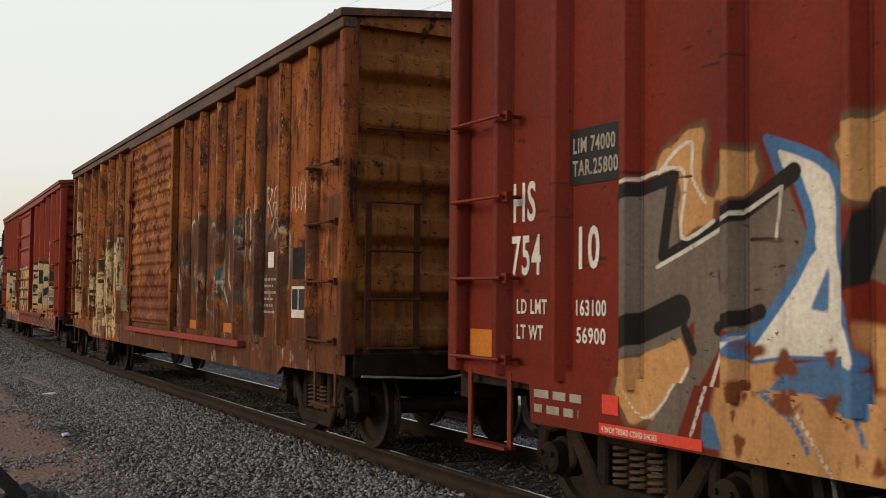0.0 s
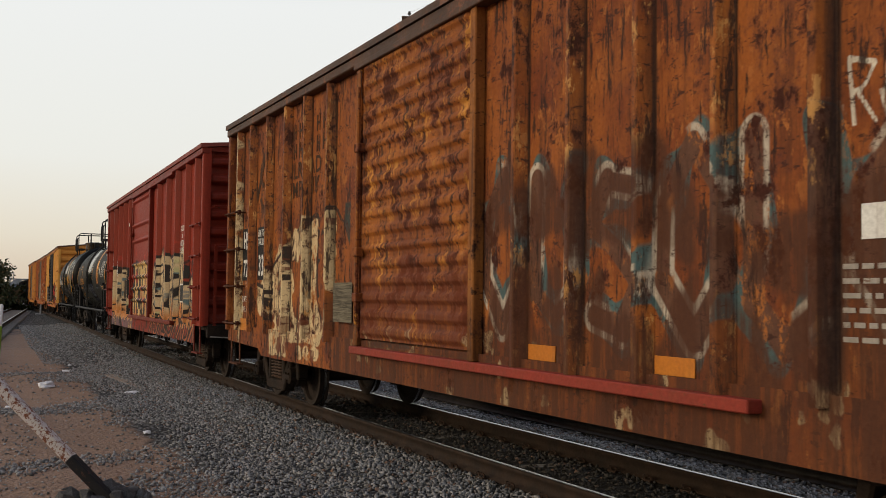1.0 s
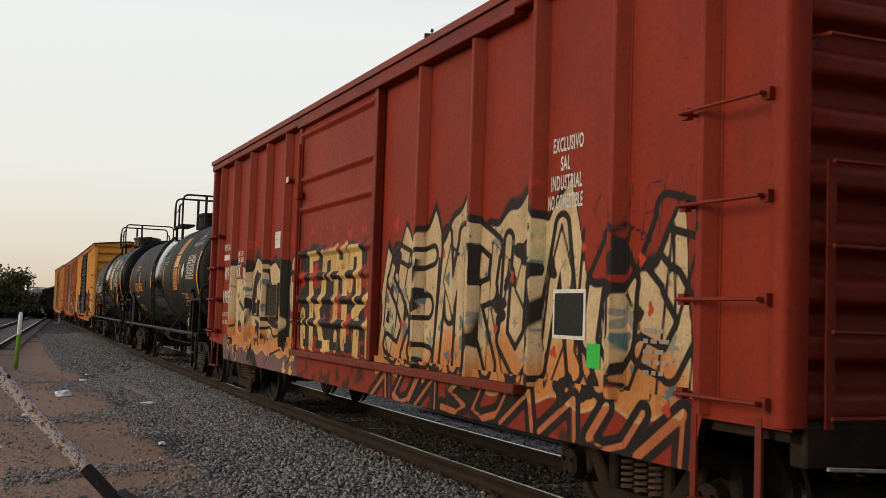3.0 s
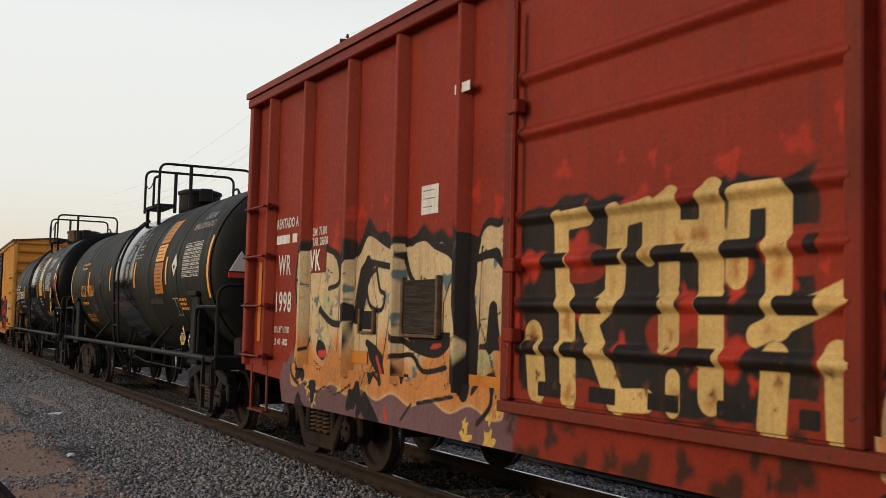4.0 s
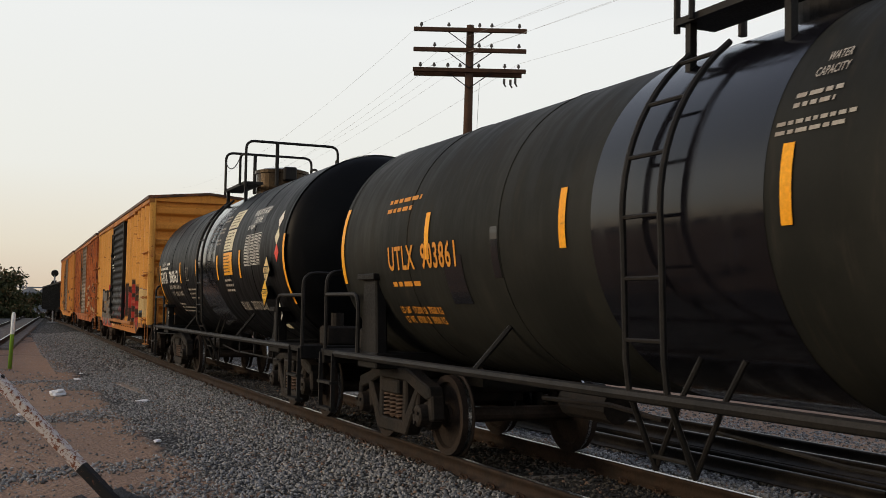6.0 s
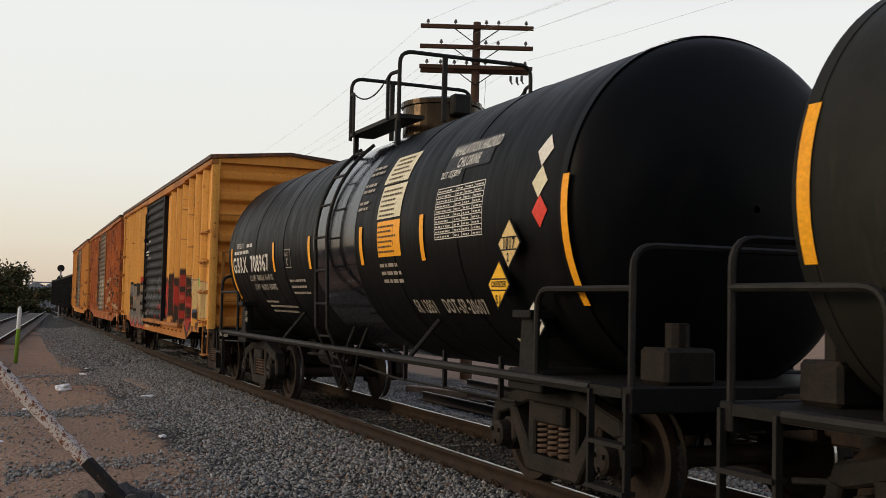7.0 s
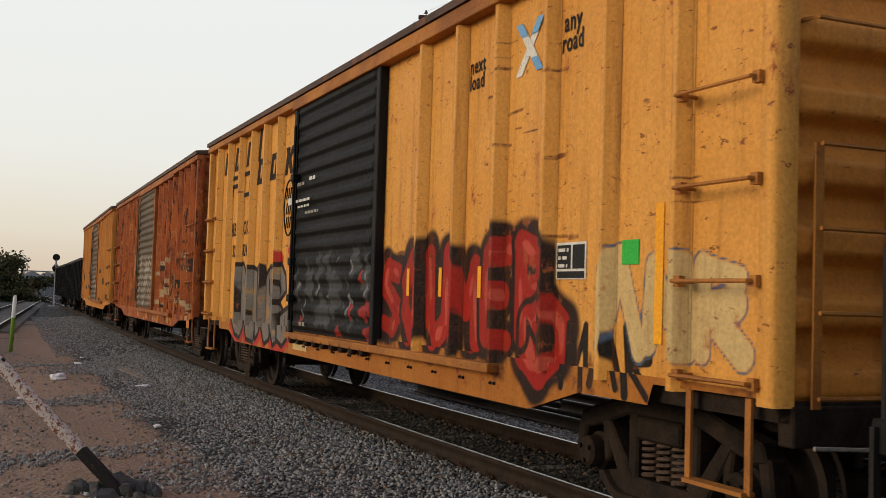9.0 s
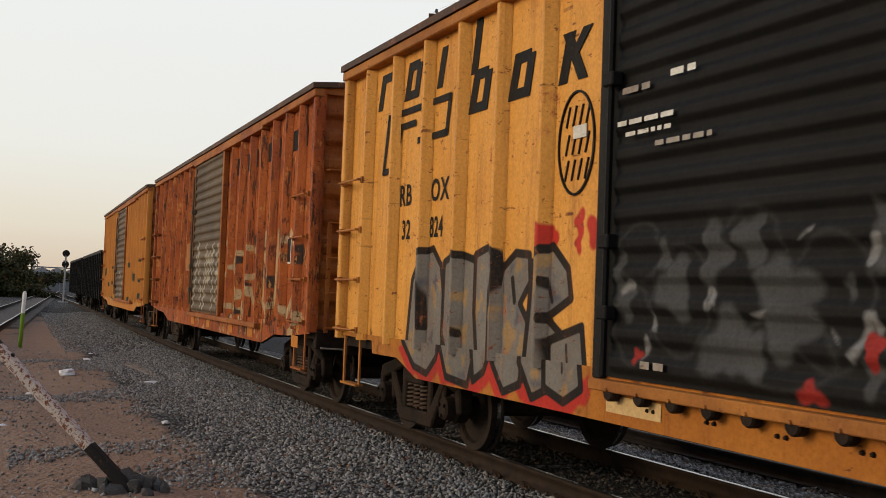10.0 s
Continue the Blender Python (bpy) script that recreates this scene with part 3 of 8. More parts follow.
def broad_tree(x, y, height, spread, seed):
    rng = np.random.default_rng(seed)
    tree = tagged(new("tree"), "dark green leafy tree with an uneven crown at dusk", "tree", "trees beside the siding")
    tree.matrix_basis = pose(x, y, -0.35, 0, 0, float(rng.uniform(0, 360)))
    bm = bmesh.new()
    tube(bm, [(0, 0, 0), (0.1, 0, height * 0.25), (0, 0.1, height * 0.5)], 0.16, 8)
    limbs = []
    for k in range(7):
        a, up = rng.uniform(0, math.tau), rng.uniform(0.5, 0.9)
        e = Vector((math.cos(a) * spread * 0.55, math.sin(a) * spread * 0.55, height * up * (0.35 if k < 3 else 0.95)))
        limbs.append(e)
        tube(bm, [(0, 0, height * 0.22), Vector((0, 0, height * 0.3)).lerp(e, 0.5), e], 0.06, 6)
    part("trunk", bm, m_timber, tree)
    n = 3600
    cl = np.array([limbs[i % 7] for i in range(24)]) + rng.normal(0, 1, (24, 3)) * np.array([spread * 0.28, spread * 0.28, height * 0.13])
    c = cl[rng.integers(0, 24, n)] + rng.normal(0, 1, (n, 3)) * np.array([spread * 0.16, spread * 0.16, height * 0.075])
    c[:, 2] = np.clip(c[:, 2], 0.15, None)
    a = rng.normal(0, 1, (n, 3))
    a /= np.linalg.norm(a, axis=1)[:, None]
    b2 = np.cross(a, rng.normal(0, 1, (n, 3)))
    b2 /= np.linalg.norm(b2, axis=1)[:, None]
    r = rng.uniform(0.12, 0.26, (n, 1))
    co = np.stack([c - a * r, c + b2 * r * 0.6, c + a * r, c - b2 * r * 0.6], 1).reshape(-1, 3)
    part("crown", fast_mesh("crown", co, np.arange(4 * n).reshape(n, 4), m_leaf), None, tree)


def litter():
    rng = random.Random(11)

    def crumpled(name, label, cat, x, y, sx, sy, sz, mat, z=-0.31):
        bm = bmesh.new()
        bmesh.ops.create_icosphere(bm, subdivisions=3, radius=1)
        for v in bm.verts:
            k = 1 + 0.35 * noise.noise(v.co * 1.7 + Vector((x, y, 0))) + 0.18 * noise.noise(v.co * 4.1)
            v.co *= k
        me = bpy.data.meshes.new(name)
        ob = tagged(new(name, me), label, cat)
        bm.to_mesh(me)
        bm.free()
        me.materials.append(mat)
        ob.matrix_basis = pose(x, y, z + sz * 0.6, 0, 0, rng.uniform(0, 180)) @ Matrix.Diagonal((sx, sy, sz, 1))
    crumpled("plastic_bag", "crumpled white plastic bag on the dirt", "bag", -9.27, 20.55, 0.17, 0.14, 0.08, m_bag)
    crumpled("plastic_sheet", "flattened white plastic scrap on the gravel", "litter", -7.36, 20.0, 0.24, 0.13, 0.02, m_bag)
    crumpled("paper_scrap", "small pale paper scrap", "litter", -10.8, 24.95, 0.10, 0.06, 0.03, m_bag)
    for x, y, s in ((-5.0, 14.2, 0.05), (-3.2, 14.6, 0.035), (-6.6, 12.9, 0.05), (-4.8, 11.5, 0.03), (-2.0, 12.2, 0.03), (-11.6, 27.0, 0.05), (-8.2, 16.8, 0.04)):
        crumpled("paper_scrap", "small pale paper scrap", "litter", x, y, s * 1.3, s, s * 0.5, m_bag)
    slab = tagged(new("concrete_slab"), "pale worn concrete slab lying flush in the dirt", "slab")
    slab.matrix_basis = pose(-8.2, 22.7, -0.30, 0, 0, 32)
    bm = bmesh.new()
    plate(bm, [(-0.42, -0.02), (0.40, -0.02), (0.40, 0.02), (-0.42, 0.02)], -2.0, 2.0)
    part("block", bm, m_slab, slab, bevel=0.015)
    for x, y, s in ((8.6, 13.4, 0.10), (6.1, 18.9, 0.12), (4.2, 19.6, 0.07), (9.7, 16.0, 0.12)):
        crumpled("paper_scrap", "small pale paper scrap", "litter", x, y, s * 1.3, s, s * 0.4, m_bag, -0.22)


def rail_stack():
    """Spare rails lying beyond the track."""
    for lat, s0, s1, z, dr in ((-2.75, 2.0, 13.5, 0.0, 0.4), (-3.05, -3.0, 12.0, 0.0, -0.3), (-3.35, -6.0, 9.0, 0.02, 0.2), (-3.25, -4.5, 8.4, 0.17, 0.6), (-3.75, -8.0, 14.0, 0.0, 0.0), (-4.1, -2.0, 11.0, 0.03, -0.5), (-3.9, 3.0, 15.5, 0.18, -0.8)):
        k = math.radians(dr)
        me = rail_mesh("spare_rail", lambda s, w: track_at(s, w + lat + (s - s0) * math.tan(k)), 0.0, s0, s1, 1.5, z - 0.31 + 0.172 + 0.03)
        me.materials.clear()
        me.materials.append(m_old_rail)
        me.polygons.foreach_set("material_index", [0] * len(me.polygons))
        tagged(new("spare_rail", me), "dark old steel rail lying on the gravel", "rail", "spare rails beyond the track")
    for s, lat, ln, turn in ((10.5, -4.4, 2.6, 35), (13.2, -4.9, 2.4, 70), (15.0, -3.6, 2.4, 20), (8.0, -4.8, 2.5, 8)):
        x, y, psi = track_at(s, lat)
        bm = boxes((-ln / 2, ln / 2, -0.12, 0.12, 0, 0.16))
        bmesh.ops.bevel(bm, geom=bm.edges[:], offset=0.015, segments=1, affect="EDGES")
        me = bpy.data.meshes.new("old_timber")
        bm.to_mesh(me)
        bm.free()
        me.materials.append(m_slab)
        t = tagged(new("old_timber", me), "weathered grey timber tie lying loose", "timber", "loose timbers")
        t.matrix_basis = pose(x, y, -0.31, 0, 0, math.degrees(psi) + 90 + turn)


# ---------------------------------------------------------------- spray paint as shapes
GLYPHS = [
    [(0.85, 0.9), (0.3, 0.98), (0.12, 0.7), (0.5, 0.52), (0.88, 0.3), (0.6, 0.02), (0.12, 0.1)],
    [(0.08, 0.0), (0.45, 1.0), (0.92, 0.0)],
    [(0.12, 1.0), (0.14, 0.2), (0.5, 0.0), (0.86, 0.2), (0.88, 1.0)],
    [(0.15, 0.0), (0.15, 1.0), (0.8, 0.85), (0.75, 0.55), (0.2, 0.5), (0.9, 0.0)],
    [(0.85, 1.0), (0.2, 0.95), (0.15, 0.5), (0.7, 0.5), (0.15, 0.5), (0.2, 0.05), (0.88, 0.0)],
    [(0.5, 1.0), (0.14, 0.7), (0.14, 0.3), (0.5, 0.0), (0.86, 0.3), (0.86, 0.7), (0.5, 1.0)],
    [(0.1, 0.0), (0.2, 1.0), (0.5, 0.4), (0.82, 1.0), (0.9, 0.0)],
]


def tag_strokes(x0, x1, z0, z1, order, seed, r, lean=0.0):
    """Strokes of a row of letter-like shapes: ax, az, bx, bz, r."""
    rng = random.Random(seed)
    out, w = [], (x1 - x0) / len(order)
    for i, g in enumerate(order):
        gx, gz, gh = x0 + i * w, z0 + rng.uniform(0, 0.12) * (z1 - z0), (z1 - z0) * rng.uniform(0.80, 0.98)
        pts = [(gx + w * (0.02 + 0.94 * a) + lean * b * gh + rng.uniform(-0.03, 0.03), gz + r + b * (gh - 2 * r)) for a, b in GLYPHS[g]]
        for p, q in zip(pts, pts[1:]):
            out.append((*p, *q, r * rng.uniform(0.75, 1.15), i))
    return np.array(out)


def stroke_field(x, z, strokes):
    """Metres inside the strokes (positive) or outside (negative)."""
    best = np.full(x.shape, -9.0)
    for ax, az, bx, bz, r, *_ in strokes:
        dx, dz = bx - ax, bz - az
        t = np.clip(((x - ax) * dx + (z - az) * dz) / (dx * dx + dz * dz + 1e-9), 0, 1)
        best = np.maximum(best, r - np.hypot(x - ax - t * dx, z - az - t * dz))
    return best


def brush(*lines):
    """Strokes from (radius, point, point, ...) lines with rounded bends, each line a group of its own."""
    out = []
    for i, (r, *pts) in enumerate(lines):
        ends = [pts[0], *pts, pts[-1]]
        path = []
        for a, b, c, d in zip(ends, ends[1:], ends[2:], ends[3:]):
            for t in ((0.0, 0.25, 0.5, 0.75) if len(pts) > 2 else (0.0,)):
                path.append(tuple(0.5 * (2 * q + (w - p) * t + (2 * p - 5 * q + 4 * w - e) * t * t + (3 * q - p - 3 * w + e) * t ** 3) for p, q, w, e in zip(a, b, c, d)))
        path.append(tuple(pts[-1]))
        out += [(*p, *q, r, i) for p, q in zip(path, path[1:])]
    return np.array(out)


def shape_field(x, z, *shapes):
    """Metres inside closed shapes (positive) or outside (negative)."""
    best = np.full(x.shape, -9.0)
    for pts in shapes:
        inside, far = np.zeros(x.shape, bool), np.full(x.shape, 9.0)
        for (ax, az), (bx, bz) in zip(pts, pts[1:] + pts[:1]):
            dx, dz = bx - ax, bz - az
            t = np.clip(((x - ax) * dx + (z - az) * dz) / (dx * dx + dz * dz + 1e-9), 0, 1)
            far = np.minimum(far, np.hypot(x - ax - t * dx, z - az - t * dz))
            if az != bz:
                inside ^= ((az > z) != (bz > z)) & (x < ax + (z - az) * dx / dz)
        best = np.maximum(best, np.where(inside, far, -far))
    return best


def shape_ink(x, z, shapes, w):
    """Outlines of closed shapes, each laid over the one before it."""
    ink = np.full(x.shape, -9.0)
    for pts in shapes:
        f = shape_field(x, z, pts)
        ink = np.where(f > 0, w - np.abs(f), np.maximum(ink, w - np.abs(f)))
    return ink


def ink_field(x, z, strokes, w):
    """Outlines of the letter shapes, each laid over the one before it."""
    ink = np.full(x.shape, -9.0)
    for g in np.unique(strokes[:, 5]):
        f = stroke_field(x, z, strokes[strokes[:, 5] == g])
        ink = np.where(f > 0, w - np.abs(f), np.maximum(ink, w - np.abs(f)))
    return ink


def band_field(x, z, x0, x1, z0, z1, jag=0.06, seed=0):
    """A ragged rectangle of paint."""
    j = jag * (np.sin(x * 5.1 + seed) + 0.6 * np.sin(x * 11.7 + 2 * seed) + 0.4 * np.sin(x * 23 + seed))
    k = jag * 0.5 * (np.sin(z * 6.3 + seed) + np.sin(z * 15.1))
    return np.minimum(np.minimum(x - x0 + k, x1 - x + k), np.minimum(z - z0 + j, z1 - z + j))


def blob_field(x, z, x0, x1, z0, z1, n, seed, r0=0.05, r1=0.2):
    rng = random.Random(seed)
    best = np.full(x.shape, -9.0)
    for _ in range(n):
        cx, cz, r, e = rng.uniform(x0, x1), rng.uniform(z0, z1), rng.uniform(r0, r1), rng.uniform(0.6, 1.8)
        wob = 1 + 0.25 * np.sin(3 * np.arctan2(z - cz, x - cx) + cx * 9)
        best = np.maximum(best, r * wob - np.hypot((x - cx) * e, z - cz))
    return best


def star_field(x, z, x0, x1, z0, z1, n, seed, r0=0.05, r1=0.12):
    rng = random.Random(seed)
    best = np.full(x.shape, -9.0)
    for _ in range(n):
        cx, cz, r, a = rng.uniform(x0, x1), rng.uniform(z0, z1), rng.uniform(r0, r1), rng.uniform(0, 6)
        best = np.maximum(best, r * (0.75 + 0.42 * np.cos(5 * np.arctan2(z - cz, x - cx) + a)) - np.hypot(x - cx, z - cz))
    return best


def scuff_field(x, z, x0, x1, z0, z1, n, seed):
    """Short level scrapes and chips in the paint."""
    rng = random.Random(seed)
    marks = []
    for _ in range(n):
        cx, cz, ln = rng.uniform(x0, x1), rng.uniform(z0, z1), rng.uniform(0.02, 0.22) * rng.random()
        marks.append((cx - ln, cz, cx + ln, cz + rng.uniform(-0.02, 0.02), rng.uniform(0.006, 0.022)))
    return stroke_field(x, z, marks)


def crest_field(x, z, z0, crest):
    """A fill from z0 up to a jagged crest line of (x, z) points."""
    px, pz = np.array([p[0] for p in crest]), np.array([p[1] for p in crest])
    top = np.interp(x, px, pz) + 0.03 * np.sin(x * 17)
    return np.minimum(np.minimum(x - px[0] + 0.04 * np.sin(z * 7), px[-1] - x + 0.05 * np.sin(z * 6)), np.minimum((top - z) * 0.7, z - z0 + 0.04 * np.sin(x * 9)))


def seam_field(x, z, posts, z0, z1, seed, w, drop=1.0):
    """Streaks down beside the posts: rust runs, and post shade put into the colour."""
    rng = random.Random(seed)
    runs = []
    for p in posts:
        for k in (-1, 1):
            top = rng.uniform(z1 - 0.4, z1)
            runs.append((p + k * 0.075, top, p + k * rng.uniform(0.06, 0.085), max(z0, top - drop * rng.uniform(0.4, 1) * (z1 - z0)), w * rng.uniform(0.5, 1.2)))
    return stroke_field(x, z, runs)


def give_paint(me, fields):
    """Writes each field's values at the mesh's points as an attribute of that name."""
    if not fields:
        return
    n = len(me.vertices)
    co = np.empty(n * 3, np.float32)
    me.vertices.foreach_get("co", co)
    co = co.reshape(-1, 3).astype(float)
    for key, fn in fields.items():
        val = fn(co[:, 0], co[:, 2]) if n else np.zeros(0)
        me.attributes.new(key, "FLOAT", "POINT").data.foreach_set("value", val.astype(np.float32))


def sheet(name, us, ws, fn, mat, shade=False, fields=None):
    """A grid surface: fn(u, w) arrays give x, y, z."""
    u, w = np.meshgrid(us, ws, indexing="ij")
    verts = np.stack(fn(u, w), -1).reshape(-1, 3)
    nx, ny = u.shape
    i = np.arange(nx * ny).reshape(nx, ny)
    quads = np.stack([i[:-1, :-1], i[1:, :-1], i[1:, 1:], i[:-1, 1:]], -1).reshape(-1, 4)
    me = fast_mesh(name, verts, quads, mat, shade)
    give_paint(me, fields)
    return me


# ---------------------------------------------------------------- running gear
m_iron = grimy("cast_iron_grime", (0.012, 0.009, 0.007), (0.030, 0.019, 0.013), 5, 0.85, 0.0, 0.4)
m_iron_black = grimy("cast_iron_black", (0.010, 0.009, 0.008), (0.024, 0.018, 0.014), 5, 0.7, 0.0, 0.4)
m_spring = grimy("spring_rust", (0.06, 0.042, 0.032), (0.10, 0.06, 0.04), 12, 0.7)
m_wheel = grimy("wheel_steel", (0.016, 0.012, 0.010), (0.034, 0.023, 0.017), 6, 0.75)
m_tread = grimy("wheel_tread", (0.45, 0.45, 0.46), (0.33, 0.32, 0.31), 10, 0.28, 1.0, 0.1)
m_hose = grimy("rubber_hose", (0.02, 0.02, 0.02), (0.035, 0.032, 0.03), 10, 0.7)
m_pale_hose = grimy("weathered_hose", (0.32, 0.29, 0.25), (0.20, 0.17, 0.14), 10, 0.7)


def gear_meshes(iron):
    out = {}

    def keep(key, bm, mat, shade=False, bevel=0.0):
        if bevel:
            bmesh.ops.bevel(bm, geom=bm.edges[:], offset=bevel, segments=1, affect="EDGES")
        me = bpy.data.meshes.new(key)
        bm.to_mesh(me)
        bm.free()
        me.materials.append(mat)
        if shade:
            me.polygons.foreach_set("use_smooth", [True] * len(me.polygons))
        out[key] = me
    # side frame: chords, columns and pedestals as joined bars
    bm = bmesh.new()
    plate(bm, [(-1.10, 0.62), (-1.06, 0.74), (-0.80, 0.80), (-0.45, 0.90), (0.45, 0.90), (0.80, 0.80), (1.06, 0.74), (1.10, 0.62), (0.98, 0.60), (0.74, 0.66), (0.42, 0.76), (-0.42, 0.76), (-0.74, 0.66), (-0.98, 0.60)], -1.10, -0.93)
    plate(bm, [(-0.80, 0.70), (-0.66, 0.70), (-0.34, 0.32), (0.34, 0.32), (0.66, 0.70), (0.80, 0.70), (0.44, 0.17), (-0.44, 0.17)], -1.10, -0.93)
    for k in (-1, 1):
        plate(bm, [(k * 0.30, 0.28), (k * 0.42, 0.28), (k * 0.42, 0.80), (k * 0.30, 0.80)][::k], -1.09, -0.94)
        plate(bm, [(k * 1.12, 0.66), (k * 1.16, 0.40), (k * 1.05, 0.38), (k * 1.0, 0.62)][::-k], -1.09, -0.94)
        plate(bm, [(k * 0.78, 0.66), (k * 0.74, 0.36), (k * 0.66, 0.40), (k * 0.68, 0.68)][::k], -1.09, -0.94)
    bmesh.ops.recalc_face_normals(bm, faces=bm.faces[:])
    keep("side_frame", bm, iron, bevel=0.018)
    # springs between the columns
    bm = bmesh.new()
    turns = [Vector((0.072 * math.cos(a), -1.04 + 0.055 * math.sin(a), 0.325 + 0.27 * a / (6 * math.tau))) for a in np.linspace(0, 6 * math.tau, 73)]
    tube(bm, turns, 0.017, 5)
    keep("spring", bm, m_spring)
    bm = boxes((-0.27, 0.27, -1.13, 1.13, 0.60, 0.76))
    box(bm, -0.2, 0.2, -0.5, 0.5, 0.5, 0.9)
    keep("bogie", bm, iron, bevel=0.02)
    bm = lathe_y(bmesh.new(), [(0.085, -1.17), (0.115, -1.15), (0.125, -1.06), (0.15, -1.04), (0.15, -0.92)], 16, 0, 0.43)
    for a in range(3):
        c, s = math.cos(a * 2.09 + 0.5), math.sin(a * 2.09 + 0.5)
        lathe_y(bm, [(0.02, -1.19), (0.02, -1.14)], 6, c * 0.07, 0.43 + s * 0.07)
    keep("bearing_cap", bm, iron)
    # wheelset round its own axle
    bm = bmesh.new()
    for k in (-1, 1):
        prof = [(0.0, 0.83), (0.12, 0.83), (0.13, 0.80), (0.34, 0.775), (0.355, 0.815), (0.425, 0.815), (0.428, 0.75), (0.432, 0.715), (0.455, 0.70), (0.455, 0.685), (0.36, 0.675), (0.34, 0.72), (0.13, 0.70), (0.0, 0.68)]
        lathe_y(bm, [(max(r, 0.001), k * y) for r, y in prof], 40)
    lathe_y(bm, [(0.085, -0.98), (0.085, 0.98)], 12)
    bmesh.ops.recalc_face_normals(bm, faces=bm.faces[:])
    keep("wheelset", bm, m_wheel, shade=False)
    me = out["wheelset"]
    me.materials.append(m_tread)
    for p in me.polygons:
        r = math.hypot(p.center.x, p.center.z)
        if r > 0.424 and 0.712 < abs(p.center.y) < 0.76:
            p.material_index = 1
    return out


GEAR = gear_meshes(m_iron)
GEAR_BLACK = gear_meshes(m_iron_black)
CARS = []


def add_bogies(car, trucks, gear, sets):
    for x in trucks:
        bogie = part("bogie", gear["bogie"], None, car, "cast steel freight bogie")
        bogie.matrix_basis = pose(x, 0, 0)
        for turn in (0, 180):
            fr = part("side_frame", gear["side_frame"], None, bogie)
            fr.matrix_basis = pose(0, 0, 0, 0, 0, turn)
            for dx in (-0.18, 0.0, 0.18):
                sp = part("spring", gear["spring"], None, bogie)
                sp.matrix_basis = pose(0, 0, 0, 0, 0, turn) @ pose(dx, 0, 0)
            for k in (-0.89, 0.89):
                bc = part("bearing_cap", gear["bearing_cap"], None, bogie)
                bc.matrix_basis = pose(k, 0, 0, 0, 0, turn)
        for k in (-0.89, 0.89):
            ws = part("wheelset", gear["wheelset"], None, bogie)
            ws.matrix_basis = pose(k, 0, 0.43)
            sets.append((ws, k))


def add_coupler(car, x, mat, sign):
    """Coupler, its shank, striker and air hose at one end; sign: which way it points."""
    bm = boxes(tuple(sorted((x - sign * 0.5, x + sign * 0.55))) + (-0.09, 0.09, 0.72, 0.94))
    box(bm, *sorted((x + sign * 0.52, x + sign * 0.86)), -0.17, 0.10, 0.68, 0.99)
    box(bm, *sorted((x + sign * 0.80, x + sign * 1.0)), -0.18, -0.04, 0.70, 0.97)
    part("coupler", bm, m_iron, car, "rusty knuckle coupler", bevel=0.02)
    hose = rounded([(x, 0.30, 0.80), (x + sign * 0.35, 0.30, 0.72), (x + sign * 0.55, 0.22, 0.38), (x + sign * 0.98, 0.06, 0.34)], 0.15, 5)
    part("air_hose", tubes(0.028, hose, n=7), m_hose, car)


def respace(car, stations):
    """Moves the stations along a car's length: (drawn x, true x) pairs, with all between them in proportion."""
    at, to = [p[0] for p in stations], [p[1] for p in stations]
    for ob in car.children_recursive:
        if ob.type != "MESH" or ob.data.users > 1 or ob.name.startswith(("bogie", "wheelset")):
            continue
        n = len(ob.data.vertices)
        co = np.empty(n * 3, np.float32)
        ob.data.vertices.foreach_get("co", co)
        x = co[0::3].astype(float)
        co[0::3] = np.where(x < at[0], x + to[0] - at[0], np.where(x > at[-1], x + to[-1] - at[-1], np.interp(x, at, to)))
        ob.data.vertices.foreach_set("co", co)
        ob.data.update()


def lettering(car, body, x, z, height, mat, y=None, wide=0.8, name="stencil", depth=None):
    """Painted words on the eye's side, from x at baseline z. depth: maps (x, z) to y on a curved shell."""
    co, fc = letters(body, height)
    if not len(co):
        return
    if depth is None:
        verts = [(x + a * wide, y, z + b) for a, b in co]
    else:
        verts = [depth(x + a * wide, z + b) for a, b in co]
    tagged(part(name, mesh_from(name, verts, fc, mat), None, car), kind="stuff")


def bar_lines(car, x, z, w, n, pitch, h, mat, put, seed=0, name="small_print"):
    """Lines of small print as plain bars broken into words."""
    rng = random.Random(seed)
    verts, faces = [], []
    for i in range(n):
        u = x
        end = x + w * rng.uniform(0.7, 1.0)
        while u < end:
            ln = min(rng.uniform(0.3, 0.9) * h * 5, end - u)
            zz = z - i * pitch
            k = len(verts)
            cuts = 3
            for j in range(cuts + 1):
                for q in (zz, zz + h):
                    verts.append(put(u + ln * j / cuts, q))
            for j in range(cuts):
                faces.append((k + 2 * j, k + 2 * j + 2, k + 2 * j + 3, k + 2 * j + 1))
            u += ln + max(h * 0.9, 0.018)
    if faces:
        tagged(part(name, mesh_from(name, verts, faces, mat), None, car), kind="stuff")


m_white = painted_steel("stencil_white", (0.66, 0.66, 0.62), (0.54, 0.53, 0.48), (0.14, 0.09, 0.06), 0.22, 0.4, 0.6)
m_dull_white = painted_steel("stencil_faded", (0.34, 0.32, 0.28), (0.24, 0.21, 0.18), (0.10, 0.05, 0.03), 0.35, 0.5, 0.6)
m_black_paint = painted_steel("black_paint", (0.012, 0.013, 0.014), (0.020, 0.021, 0.021), (0.05, 0.025, 0.015), 0.22, 0.25, 0.5, dust=(0.03, 0.028, 0.026), gloss=0.05)
m_print_dark = painted_steel("dark_print", (0.085, 0.060, 0.028), (0.10, 0.07, 0.03), (0.05, 0.03, 0.02), 0.1, 0.2, 0.5)
